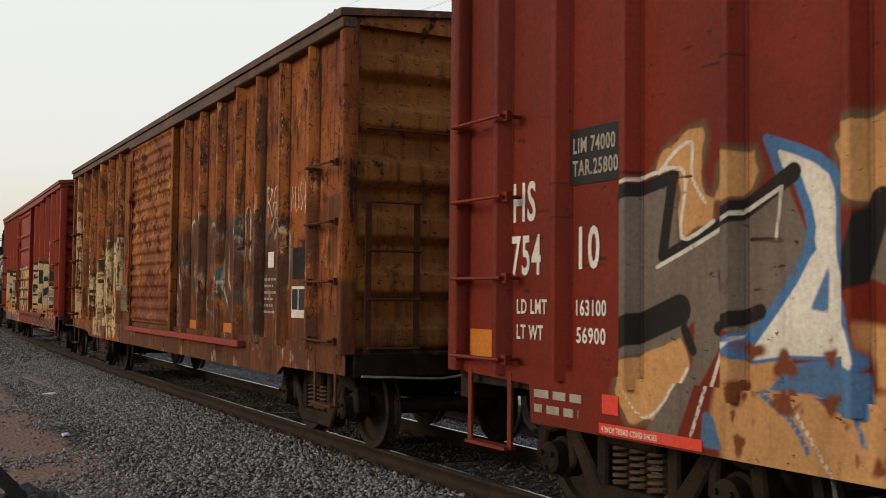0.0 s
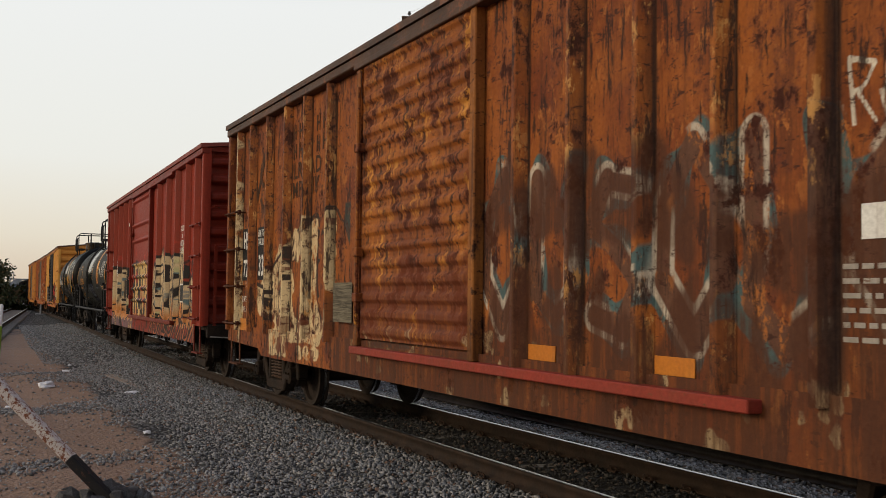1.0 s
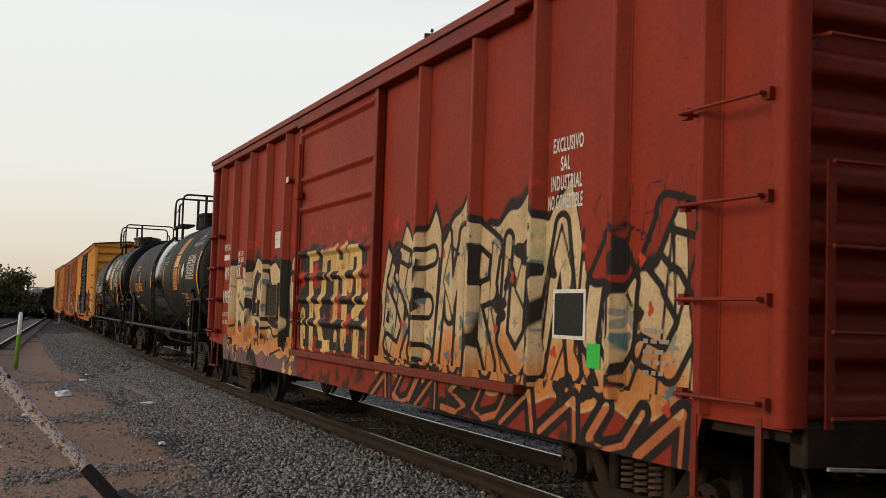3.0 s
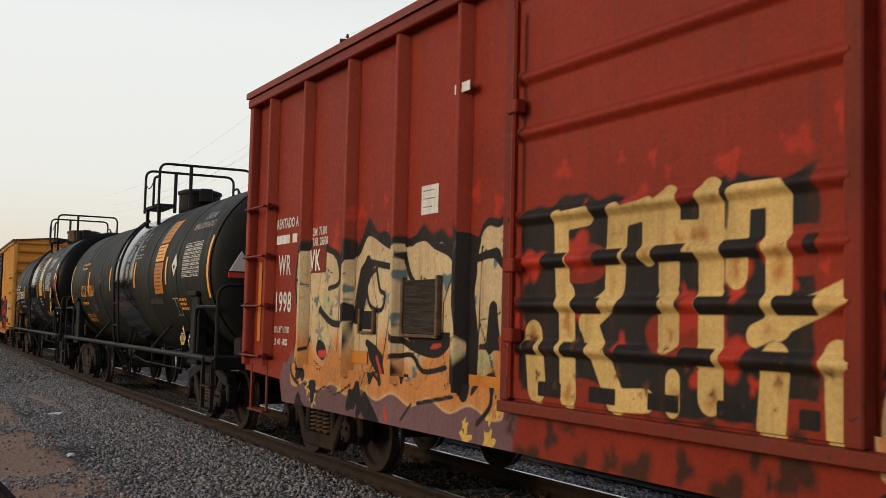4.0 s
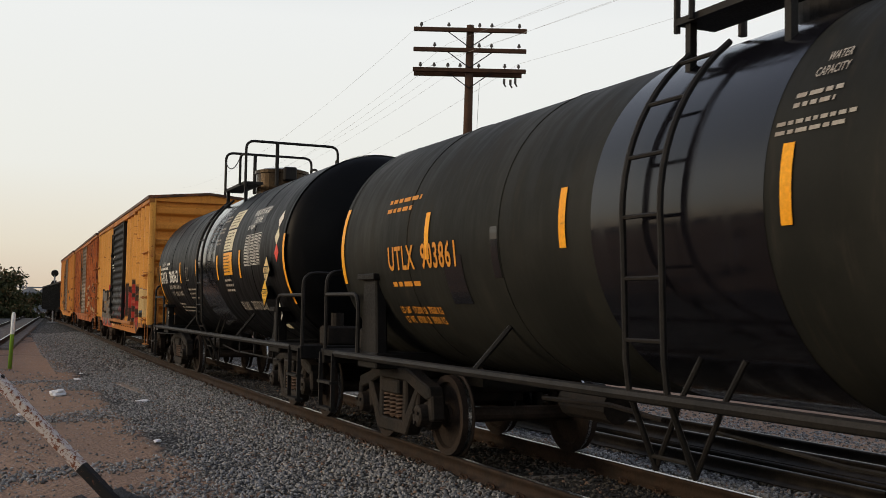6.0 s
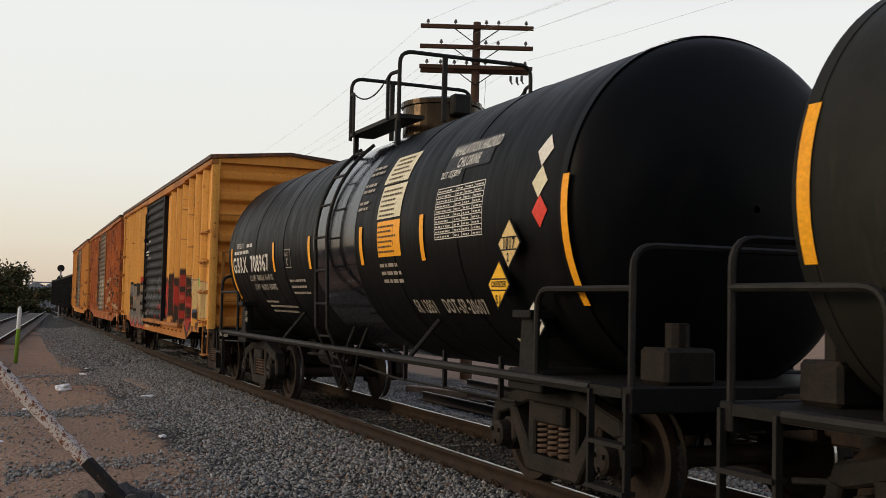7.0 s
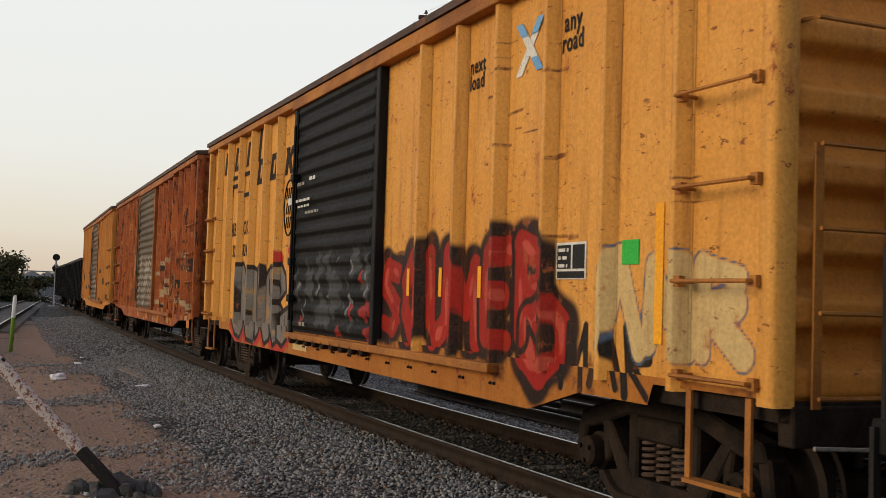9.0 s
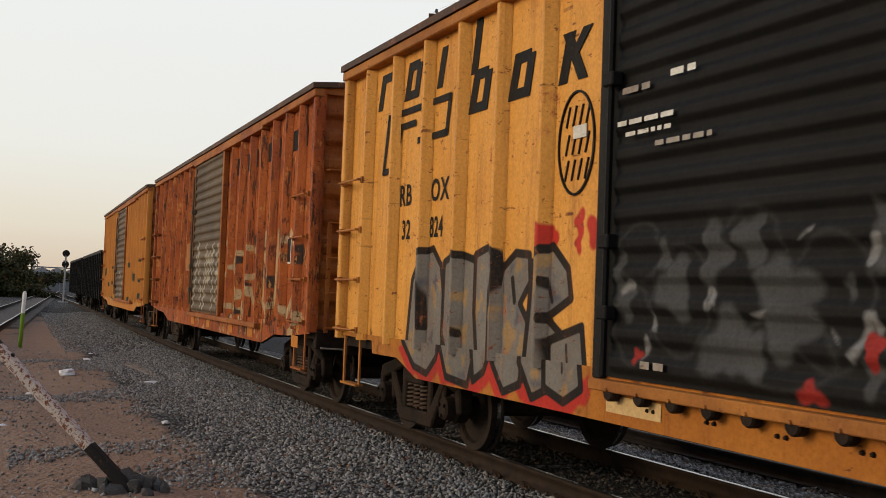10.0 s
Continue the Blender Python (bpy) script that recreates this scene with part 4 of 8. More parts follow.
m_black_label = painted_steel("black_label", (0.013, 0.014, 0.015), (0.018, 0.018, 0.018), (0.03, 0.02, 0.015), 0.1, 0.2, 0.4, dust=(0.03, 0.028, 0.026))
m_orange_sticker = painted_steel("orange_reflector", (0.44, 0.145, 0.018), (0.48, 0.18, 0.025), (0.16, 0.06, 0.02), 0.15, 0.4, 0.45)
m_yellow_sticker = painted_steel("yellow_reflector", (0.80, 0.34, 0.015), (0.82, 0.38, 0.02), (0.2, 0.1, 0.03), 0.02, 0.1, 0.35)
m_green_sticker = painted_steel("green_label", (0.03, 0.42, 0.06), (0.04, 0.48, 0.08), (0.1, 0.1, 0.05), 0.02, 0.1, 0.4)
m_red_sticker = painted_steel("red_label", (0.62, 0.05, 0.03), (0.55, 0.06, 0.04), (0.1, 0.05, 0.03), 0.05, 0.2, 0.4)
m_blue_sticker = painted_steel("blue_label", (0.12, 0.32, 0.58), (0.20, 0.40, 0.62), (0.1, 0.05, 0.03), 0.12, 0.2, 0.4)
SIDE, POST = -1.41, -1.515


def patch(car, name, mat, x0, x1, z0, z1, y, label=""):
    """A thin painted panel or sticker on a flat side, 3 mm proud."""
    return part(name, boxes((x0, x1, y - 0.003, y + 0.002, z0, z1)), mat, car, label)


# ---------------------------------------------------------------- boxcars
def boxcar(name, label, c, spec):
    """A fifty-foot boxcar; x forward, the eye's side at negative y."""
    L, zb, zt = spec["length"], spec.get("floor", 1.05), spec.get("eave", 4.33)
    body, end_m, door_m, roof_m = spec["body"], spec["end"], spec["door_mat"], spec["roof"]
    trim = spec.get("trim", body)
    fields = spec.get("fields")
    car = tagged(new(name), label, "boxcar", "freight cars of the train")
    h = L / 2
    # side sheets
    du = spec.get("grain", 0.022)
    us = np.linspace(-h, h, int(L / du))
    ws = np.concatenate([np.linspace(zb, 2.85, int((2.85 - zb) / du)), np.linspace(2.88, zt, spec.get("upper", 14))])
    part("side_sheet", sheet("side_sheet", us, ws, lambda u, w: (u, np.full_like(u, SIDE), w), body, False, fields), None, car)
    part("inner_wall", boxes((-h + 0.1, h - 0.1, SIDE + 0.004, SIDE + 0.05, zb, zt)), m_black, car)
    part("far_side", boxes((-h, h, 1.40, 1.45, zb, zt)), body, car)
    part("floor", boxes((-h, h, -1.38, 1.38, zb - 0.12, zb)), m_iron, car)
    # hat-shaped posts
    pw = spec.get("post_width", 0.052)
    hat = [(-pw - 0.03, SIDE - 0.004), (-pw, SIDE - 0.006), (-pw * 0.72, POST), (pw * 0.72, POST), (pw, SIDE - 0.006), (pw + 0.03, SIDE - 0.004)]
    for px in spec["posts"]:
        hu = np.arange(len(hat))
        hx, hy = np.array([a for a, _ in hat]), np.array([b for _, b in hat])
        part("side_post", sheet("side_post", hu, np.linspace(zb - 0.02, zt - 0.03, 130), lambda u, w, px=px: (px + hx[u.astype(int)], hy[u.astype(int)], w), spec.get("post_mat", body), False, fields), None, car)
    # corner posts, side plate under the eave, sill
    for k in (-1, 1):
        x0, x1 = sorted((k * (h - 0.13), k * (h + 0.01)))
        us2 = np.array([0, 1, 2, 3])
        cx, cy = np.array([x0, x0, x1, x1]), np.array([SIDE, POST + 0.01, POST + 0.01, SIDE + 0.05])
        part("corner_post", sheet("corner_post", us2, np.linspace(zb - 0.03, zt, 130), lambda u, w: (cx[u.astype(int)], cy[u.astype(int)], w), body, False, fields), None, car)
        x0, x1 = sorted((k * (h - 0.10), k * (h + 0.008)))
        part("corner_post", boxes((x0, x1, 1.3, 1.5, zb, zt)), body, car)
    part("side_plate", boxes((-h - 0.02, h + 0.02, -1.535, SIDE + 0.02, zt - 0.11, zt + 0.0)), spec.get("plate", trim), car, bevel=0.012)
    sill = spec["sill"]
    sx = np.array([p[0] for p in sill])
    sz = np.array([p[1] for p in sill])
    us3 = np.unique(np.concatenate([np.linspace(-h, h, int(L / 0.03)), sx]))
    part("side_sill", sheet("side_sill", us3, np.linspace(0, 1, 16), lambda u, w: (u, np.full_like(u, SIDE - 0.045), np.interp(u, sx, sz) * (1 - w) + (zb + 0.05) * w), spec.get("sill_mat", body), False, fields), None, car)
    part("sill_back", sheet("sill_back", us3, np.array([0.0, 1.0]), lambda u, w: (u, np.full_like(u, SIDE + 0.01), np.interp(u, sx, sz) * (1 - w) + (zb + 0.05) * w), m_iron, False), None, car)
    # roof
    bm = bmesh.new()
    ridge = zt + 0.22
    plate(bm, [(-1.56, zt + 0.0), (-1.56, zt + 0.075), (0, ridge), (1.56, zt + 0.075), (1.56, zt + 0.0), (0, ridge - 0.06)], -h - 0.03, h + 0.03)
    for v in bm.verts:
        v.co = Vector((v.co.y, v.co.x, v.co.z))
    bmesh.ops.recalc_face_normals(bm, faces=bm.faces[:])
    part("roof", bm, roof_m, car)
    for x in np.arange(-h + 0.5, h, 1.22):
        bm = bmesh.new()
        tube(bm, [(x, -1.44, zt + 0.062), (x, 0, ridge), (x, 1.44, zt + 0.062)], 0.022, 5)
        part("roof_seam", bm, roof_m, car)
    # corrugated ends
    for k in (-1, 1):
        ys, zs = np.linspace(-1.38, 1.38, 26), np.linspace(zb - 0.02, zt - 0.02, 150)
        rib, n = spec.get("rib_depth", 0.075), spec.get("ribs", 9)

        def end_fn(u, w, k=k):
            ph = (w - zb) / (zt - zb) * n
            s = np.clip(np.sin(ph * math.tau) * 1.9, -1, 1)
            fade = np.clip((1.37 - np.abs(u)) / 0.06, 0, 1)
            return k * (h - 0.07 + rib * 0.5 * s * fade), u, w
        part("end_wall", sheet("end_wall", ys, zs, end_fn, end_m, True), None, car)
        bm = bmesh.new()
        plate(bm, [(-1.42, zt - 0.06), (-1.42, zt + 0.01), (0, ridge - 0.055), (1.42, zt + 0.01), (1.42, zt - 0.06)], k * (h - 0.04) - 0.012, k * (h - 0.04) + 0.012)
        for v in bm.verts:
            v.co = Vector((v.co.y, v.co.x, v.co.z))
        part("gable", bm, end_m, car)
        part("end_sill", boxes((*sorted((k * (h - 0.10), k * (h + 0.03))), -1.38, 1.38, zb - 0.25, zb - 0.02)), m_iron, car, bevel=0.01)
    # door with its tracks
    d0, d1 = spec["door"]
    dz0, dz1 = spec.get("door_z", (zb + 0.0, zt - 0.10))
    dy = -1.475
    us4, ws4 = np.linspace(d0, d1, int((d1 - d0) / du)), np.linspace(dz0, dz1, 260)
    nr = spec.get("door_ribs", 22)
    if spec.get("door_kind", "ribbed") == "ribbed":
        def door_fn(u, w):
            ph = (w - dz0) / (dz1 - dz0) * nr
            s = np.abs((ph % 1.0) - 0.5) * 2
            edge = np.clip(np.minimum(u - d0 - 0.10, d1 - 0.10 - u) / 0.03, 0, 1)
            flat = np.clip(np.abs(np.abs((w - dz0) / (dz1 - dz0) - 0.5) - 0.165) / 0.012, 0, 1)
            return u, dy - 0.032 * np.clip(1.6 - 2.2 * s, 0, 1) * edge * flat, w
    else:
        lines = spec["door_lines"]

        def door_fn(u, w):
            y = np.full_like(u, dy)
            for zl in lines:
                y = y - 0.045 * np.clip(1.3 - np.abs(w - zl) / 0.045, 0, 1)
            return u, y, w
    door = part("door", sheet("door", us4, ws4, door_fn, door_m, False, fields), None, car, spec.get("door_label", ""))
    for xa, xb in ((d0 - 0.03, d0 + 0.05), (d1 - 0.05, d1 + 0.03)):
        part("door_frame", boxes((xa, xb, dy - 0.03, dy + 0.03, dz0, dz1)), door_m, door, bevel=0.008)
    t0, t1 = spec.get("track", (d0 - 0.1, d1 + 3.4))
    part("door_track", boxes((t0, t1, -1.56, SIDE, zb - 0.10, zb - 0.02)), spec.get("track_mat", trim), car, bevel=0.008)
    part("door_track", boxes((d0 - 0.1, min(h - 0.4, d1 + 3.3), -1.545, SIDE, zt - 0.16, zt - 0.09)), spec.get("plate", trim), car, bevel=0.008)
    for x in (d0 - 0.02, d1 + 0.02):
        part("door_post", boxes((x - 0.055, x + 0.055, -1.515, SIDE, zb - 0.02, zt - 0.1)), spec.get("door_post", trim), car, bevel=0.01)
    lock = part("door_latch", tubes(0.022, [(d0 + 0.12, dy - 0.075, dz0 + 0.15), (d0 + 0.12, dy - 0.075, dz1 - 0.3)], n=6), door_m, door)
    for z in (dz0 + 0.45, dz0 + 0.95, dz0 + 2.1):
        part("latch_bracket", boxes((d0 + 0.06, d0 + 0.19, dy - 0.11, dy - 0.02, z - 0.05, z + 0.05)), door_m, lock, bevel=0.01)
    # grab irons on the side corners, ladder on the ends, steps
    for k in (1, -1):
        x0, x1 = sorted((k * (h - 0.84), k * (h - 0.14)))
        for z in spec.get("rungs", (1.14, 1.72, 2.30, 2.88)):
            bm = bmesh.new()
            tube(bm, [(x0, SIDE, z), (x0, POST - 0.06, z), (x1, POST - 0.06, z), (x1, SIDE, z)], 0.014, 6)
            for x in (x0, x1):
                box(bm, x - 0.03, x + 0.03, POST - 0.025, POST + 0.02, z - 0.035, z + 0.035)
            part("grab_iron", bm, spec.get("iron", trim), car)
        x0, x1 = sorted((k * (h - 0.80), k * (h - 0.25)))
        bm = bmesh.new()
        for x in (x0, x1):
            box(bm, x - 0.025, x + 0.025, -1.46, -1.44, 0.50, zb)
        box(bm, x0, x1, -1.50, -1.40, 0.49, 0.515)
        part("step", bm, spec.get("iron", trim), car)
        e = k * (h + 0.06)
        bm = bmesh.new()
        for y in (-1.26, -0.74):
            box(bm, *sorted((e, e + k * 0.015)), y - 0.03, y + 0.03, zb - 0.03, zb + 1.45)
        part("end_ladder", bm, spec.get("iron", trim), car)
        for z in np.arange(zb + 0.03, zb + 1.5, 0.47):
            part("rung", tubes(0.014, [(e + k * 0.05, -1.28, z), (e + k * 0.05, -0.72, z)], n=6), spec.get("iron", trim), car)
        part("end_rail", tubes(0.014, [(k * (h - 0.02), -1.32, zb + 2.15), (e + k * 0.03, -1.30, zb + 2.15), (e + k * 0.03, 1.0, zb + 2.15), (k * (h - 0.02), 1.02, zb + 2.15)], n=6), spec.get("iron", trim), car)
        part("crossover_board", boxes((*sorted((k * (h + 0.02), k * (h + 0.28))), -0.6, 1.1, zb - 0.03, zb + 0.0)), m_iron, car)
        part("uncoupling_lever", tubes(0.013, rounded([(e + k * 0.1, -1.35, 0.82), (e + k * 0.1, -0.5, 0.78), (e + k * 0.2, -0.1, 0.85)], 0.1), n=5), m_pale_hose if k > 0 else m_iron, car)
    # brake wheel on the front end
    bx, bz = h + 0.13, zb + 1.55
    ring = [(bx, 0.12 + 0.28 * math.cos(a), bz + 0.28 * math.sin(a)) for a in np.linspace(0, math.tau, 25)]
    wheel = part("brake_wheel", tubes(0.013, ring, n=6), spec.get("iron", trim), car)
    for a in range(6):
        part("spoke", tubes(0.010, [(bx, 0.12, bz), (bx, 0.12 + 0.28 * math.cos(a * math.tau / 6), bz + 0.28 * math.sin(a * math.tau / 6))], n=5), spec.get("iron", trim), wheel)
    part("hub", tubes(0.035, [(h, 0.12, bz), (bx + 0.02, 0.12, bz)], n=8), spec.get("iron", trim), wheel)
    part("brake_housing", boxes((h - 0.02, h + 0.10, 0.02, 0.22, bz - 0.32, bz + 0.15)), spec.get("iron", trim), car, bevel=0.02)
    # underframe, brake gear
    part("centre_sill", boxes((-h + 0.2, h - 0.2, -0.22, 0.22, 0.72, zb - 0.1)), m_iron, car)
    for x in np.arange(-4.4, 4.5, 1.1):
        part("cross_bearer", boxes((x - 0.06, x + 0.06, -1.35, 1.35, 0.80, zb - 0.1)), m_iron, car)
    bm = bmesh.new()
    tube(bm, [(-1.9, -0.55, 0.72), (-0.9, -0.55, 0.72)], 0.17, 12)
    part("air_reservoir", bm, m_iron, car)
    sets = []
    add_bogies(car, spec.get("trucks", (6.15, -6.15)), GEAR, sets)
    for k in (1, -1):
        add_coupler(car, k * (h + 0.02), m_iron, k)
    CARS.append((car, c, spec.get("tc", 6.15), sets))
    return car


# ---------------------------------------------------------------- tank cars
def tank_put(r, zc, off=0.006):
    """Maps a place on the side picture of a tank to its shell."""
    def put(x, z):
        dz = max(-r, min(r, z - zc))
        rr = r + off
        k = rr / r
        return (x, -math.sqrt(max(0.0, rr * rr - (dz * k) ** 2)), zc + dz * k)
    return put


def shell_patch(car, name, mat, x0, x1, z0, z1, put, label="", n=8):
    verts, faces = [], []
    for i in range(n + 1):
        z = z0 + (z1 - z0) * i / n
        verts += [put(x0, z), put(x1, z)]
    for i in range(n):
        faces.append((2 * i, 2 * i + 1, 2 * i + 3, 2 * i + 2))
    return part(name, mesh_from(name, verts, faces, mat), None, car, label)


def placard(car, x, z, s, field, bands, put, frame_mat):
    """A diamond hazard plate on a holder, standing a little off the shell."""
    p = Vector(put(x, z))
    y = put(x, z + s)[1] - 0.03
    bm = bmesh.new()
    plate(bm, [(x - s, z), (x, z - s), (x + s, z), (x, z + s)], y, y + 0.01)
    holder = part("placard", bm, frame_mat, car, "diamond hazard placard")
    k = s * 0.90
    bm = bmesh.new()
    plate(bm, [(x - k, z), (x, z - k), (x + k, z), (x, z + k)], y - 0.004, y)
    part("plate", bm, field, holder)
    for z0, z1, mat in bands:
        a0, a1 = z + z0 * k, z + z1 * k
        w0, w1 = k * (1 - abs(z0)), k * (1 - abs(z1))
        bm = bmesh.new()
        plate(bm, [(x - w0, a0), (x + w0, a0), (x + w1, a1), (x - w1, a1)], y - 0.008, y - 0.004)
        part("band", bm, mat, holder)
    part("bracket", boxes((x - 0.02, x + 0.02, y + 0.01, p.y + 0.06, z - 0.1, z + 0.1)), frame_mat, holder)
    return holder, y - 0.010


def tank_car(name, label, c, spec):
    r, zc, cyl = spec["r"], spec["zc"], spec["cyl"]
    shell_m, gloss_m, black = spec["shell"], spec["gloss"], m_black
    car = tagged(new(name), label, "tank car", "freight cars of the train")
    put = tank_put(r, zc)
    # shell with dished ends
    prof = [(-cyl - 0.50 * math.cos(a), r * math.sin(a)) for a in np.linspace(0.02, math.pi / 2, 9)]
    prof += [(x, r) for x in np.linspace(-cyl, cyl, 40)[1:-1]]
    prof += [(cyl + 0.50 * math.cos(a), r * math.sin(a)) for a in np.linspace(math.pi / 2, 0.02, 9)]
    ang = np.linspace(0, math.tau, 97)
    px, pr = np.array([p[0] for p in prof]), np.array([p[1] for p in prof])
    idx = np.arange(len(prof))
    part("tank", sheet("tank", idx, ang, lambda u, w: (px[u.astype(int)], pr[u.astype(int)] * np.sin(w), zc + pr[u.astype(int)] * np.cos(w)), shell_m, True), None, car)
    for x in spec["welds"]:
        bm = bmesh.new()
        ring = [(x, (r + 0.002) * math.sin(a), zc + (r + 0.002) * math.cos(a)) for a in np.linspace(0, math.tau, 65)]
        tube(bm, ring, 0.006, 5)
        part("jacket_seam", bm, shell_m, car)
    for x in (-cyl, cyl):
        part("end_band", sheet("end_band", np.array([x - 0.05, x + 0.05]), ang, lambda u, w: (u, (r + 0.006) * np.sin(w), zc + (r + 0.006) * np.cos(w)), shell_m, True), None, car)
    b0, b1 = spec["band"]
    part("glossy_band", sheet("glossy_band", np.linspace(b0, b1, 5), ang, lambda u, w: (u, (r + 0.004) * np.sin(w), zc + (r + 0.004) * np.cos(w)), gloss_m, True), None, car, "clean glossy black paint band round the tank")
    # reflective strips
    for x, z0, z1 in spec["strips"]:
        shell_patch(car, "reflective_strip", m_yellow_sticker, x - 0.05, x + 0.05, z0, z1, tank_put(r, zc, 0.010), "yellow reflective strip")
    # dome, platform and rails on top
    rd = spec["dome_r"]
    top = zc + r
    bm = bmesh.new()
    rings = []
    for z, rr in ((top - 0.1, rd), (top + 0.32, rd), (top + 0.33, rd + 0.03), (top + 0.39, rd + 0.03), (top + 0.43, rd * 0.8), (top + 0.45, 0.0)):
        rings.append([bm.verts.new((spec["dome"] + max(rr, 0.002) * math.cos(k * math.tau / 32), max(rr, 0.002) * math.sin(k * math.tau / 32), z)) for k in range(32)])
    for a, b in zip(rings, rings[1:]):
        for k in range(32):
            bm.faces.new((a[k], a[(k + 1) % 32], b[(k + 1) % 32], b[k]))
    dome = part("valve_dome", bm, spec["dome_mat"], car, "shiny dark valve housing with a hinged lid")
    part("lid_hinge", boxes((spec["dome"] + rd, spec["dome"] + rd + 0.16, -0.12, 0.12, top + 0.16, top + 0.42)), black, dome, bevel=0.02)
    part("lid_clamp", boxes((spec["dome"] - rd - 0.11, spec["dome"] - rd, -0.08, 0.08, top + 0.18, top + 0.38)), black, dome, bevel=0.02)
    pz = top + 0.03
    p0, p1 = spec["deck"]
    for y0, y1 in ((-0.92, -0.56), (0.56, 0.92)):
        part("platform", boxes((p0, p1, y0, y1, pz, pz + 0.05)), black, car)
    for x in (p0 + 0.12, p1 - 0.12):
        for y in (-0.86, 0.86):
            part("platform_bracket", boxes((x - 0.03, x + 0.03, y - 0.03, y + 0.03, zc + math.sqrt(r * r - y * y) - 0.05, pz)), black, car)
    hi = pz + 0.82
    for x in (p0, p1):
        path = rounded([(x, -0.90, pz - 0.05), (x, -0.90, hi), (x, 0.90, hi), (x, 0.90, pz - 0.05)], 0.16, 5)
        part("guard_rail", tubes(0.026, path, n=7), black, car)
        part("rail_post", tubes(0.036, [(x, -0.30, pz), (x, -0.30, hi)], n=7), black, car)
        k = 1 if x == p1 else -1
        part("guard_rail", tubes(0.024, rounded([(x, -0.90, hi - 0.25), (x - k * 0.25, -0.95, hi - 0.25), (x - k * 0.25, -0.95, pz)], 0.1), n=6), black, car)
        part("guard_rail", tubes(0.024, rounded([(x, 0.90, hi - 0.25), (x - k * 0.25, 0.95, hi - 0.25), (x - k * 0.25, 0.95, pz)], 0.1), n=6), black, car)
    for y in (-0.95, 0.95):
        pts = [Vector((p0 + 0.25, y, hi - 0.27)).lerp(Vector((p1 - 0.25, y, hi - 0.27)), t) - Vector((0, 0, 0.16 * 4 * t * (1 - t))) for t in np.linspace(0, 1, 11)]
        part("safety_chain", tubes(0.010, pts, n=5), black, car)
    # ladder that follows the shell
    lx = spec["ladder"]
    arc = []
    for a in np.linspace(math.radians(52), math.radians(-6), 12):
        arc.append((0, -(r + 0.10) * math.cos(a), zc + (r + 0.10) * math.sin(a)))
    low = [(0, -(r + 0.06), 1.25), (0, -1.40, 1.02), (0, -1.17, 0.48)]
    for x in (lx - 0.23, lx + 0.23):
        part("ladder_rail", tubes(0.024, [(x, y, z) for _, y, z in arc + low], n=7), black, car)
    path = [Vector(p) for p in arc + low]
    acc, nxt = 0.0, 0.12
    for a, b in zip(path, path[1:]):
        ln = (b - a).length
        while nxt < acc + ln:
            p = a.lerp(b, (nxt - acc) / ln)
            part("rung", tubes(0.016, [(lx - 0.23, p.y, p.z), (lx + 0.23, p.y, p.z)], n=6), black, car)
            nxt += 0.42
        acc += ln
    for x in (lx - 0.23, lx + 0.23):
        part("ladder_brace", tubes(0.02, [(x, -1.17, 0.50), (x + 0.36, -1.22, 1.0), (x + 0.50, -1.16, 1.28)], n=6), black, car)
    # walkway pipe along the side, struts, saddles, end platforms
    fz = 1.00
    hx = spec["half"]
    for y in (-1.40, 1.40):
        part("side_pipe", tubes(0.042, [(-hx + 0.55, y, fz), (hx - 0.55, y, fz)], n=8), black, car)
    for x in spec["struts"]:
        part("strut", tubes(0.026, [(x, -1.40, fz), (x + 0.12, -math.sqrt(r * r - (1.42 - zc) ** 2), 1.42)], n=6), black, car)
    part("lower_rod", tubes(0.014, [(lx + 0.3, -1.10, 0.80), (lx + 1.6, -1.15, 0.74), (4.6, -1.15, 0.74)], n=6), black, car)
    for x in (1.9, 3.0, 4.3):
        part("rod_hanger", boxes((x - 0.02, x + 0.02, -1.17, -1.13, 0.73, 1.12)), black, car)
    part("brake_lever", tubes(0.022, [(-2.6, -0.9, 0.80), (-1.5, -0.95, 0.84), (lx - 0.4, -1.0, 0.80)], n=6), m_iron_black, car)
    tc = spec["tc"]
    sw, sh = spec["saddle"]
    for k in (-1, 1):
        x = k * tc
        for y in (-1, 1):
            bm = bmesh.new()
            plate(bm, [(x - sw, 0.95), (x + sw, 0.95), (x + sw * 0.7, sh), (x - sw * 0.7, sh)], y * 1.34, y * 1.20)
            part("saddle", bm, spec["frame_mat"], car, bevel=0.02)
            part("saddle_flange", boxes((x - sw, x + sw, min(y * 1.40, y * 1.10), max(y * 1.40, y * 1.10), sh - 0.04, sh + 0.03)), spec["frame_mat"], car, bevel=0.01)
        part("bolster", boxes((x - 0.30, x + 0.30, -1.36, 1.36, 0.88, 1.06)), spec["frame_mat"], car, bevel=0.015)
        e = k * hx
        part("end_sill", boxes((*sorted((e, e - k * 0.12)), -1.42, 1.42, 0.86, 1.04)), spec["frame_mat"], car, bevel=0.01)
        part("end_platform", boxes((*sorted((e - k * 0.12, k * (tc + 0.3))), -1.42, 1.42, 0.96, 1.03)), spec["frame_mat"], car)
        part("stub_sill", boxes((*sorted((k * (tc - 0.8), e)), -0.28, 0.28, 0.70, 0.98)), spec["frame_mat"], car)
        rail = rounded([(e - k * 0.06, -1.38, 1.0), (e - k * 0.06, -1.38, 2.02), (e - k * 0.06, 1.38, 2.02), (e - k * 0.06, 1.38, 1.0)], 0.18, 5)
        part("end_rail", tubes(0.026, rail, n=7), black, car)
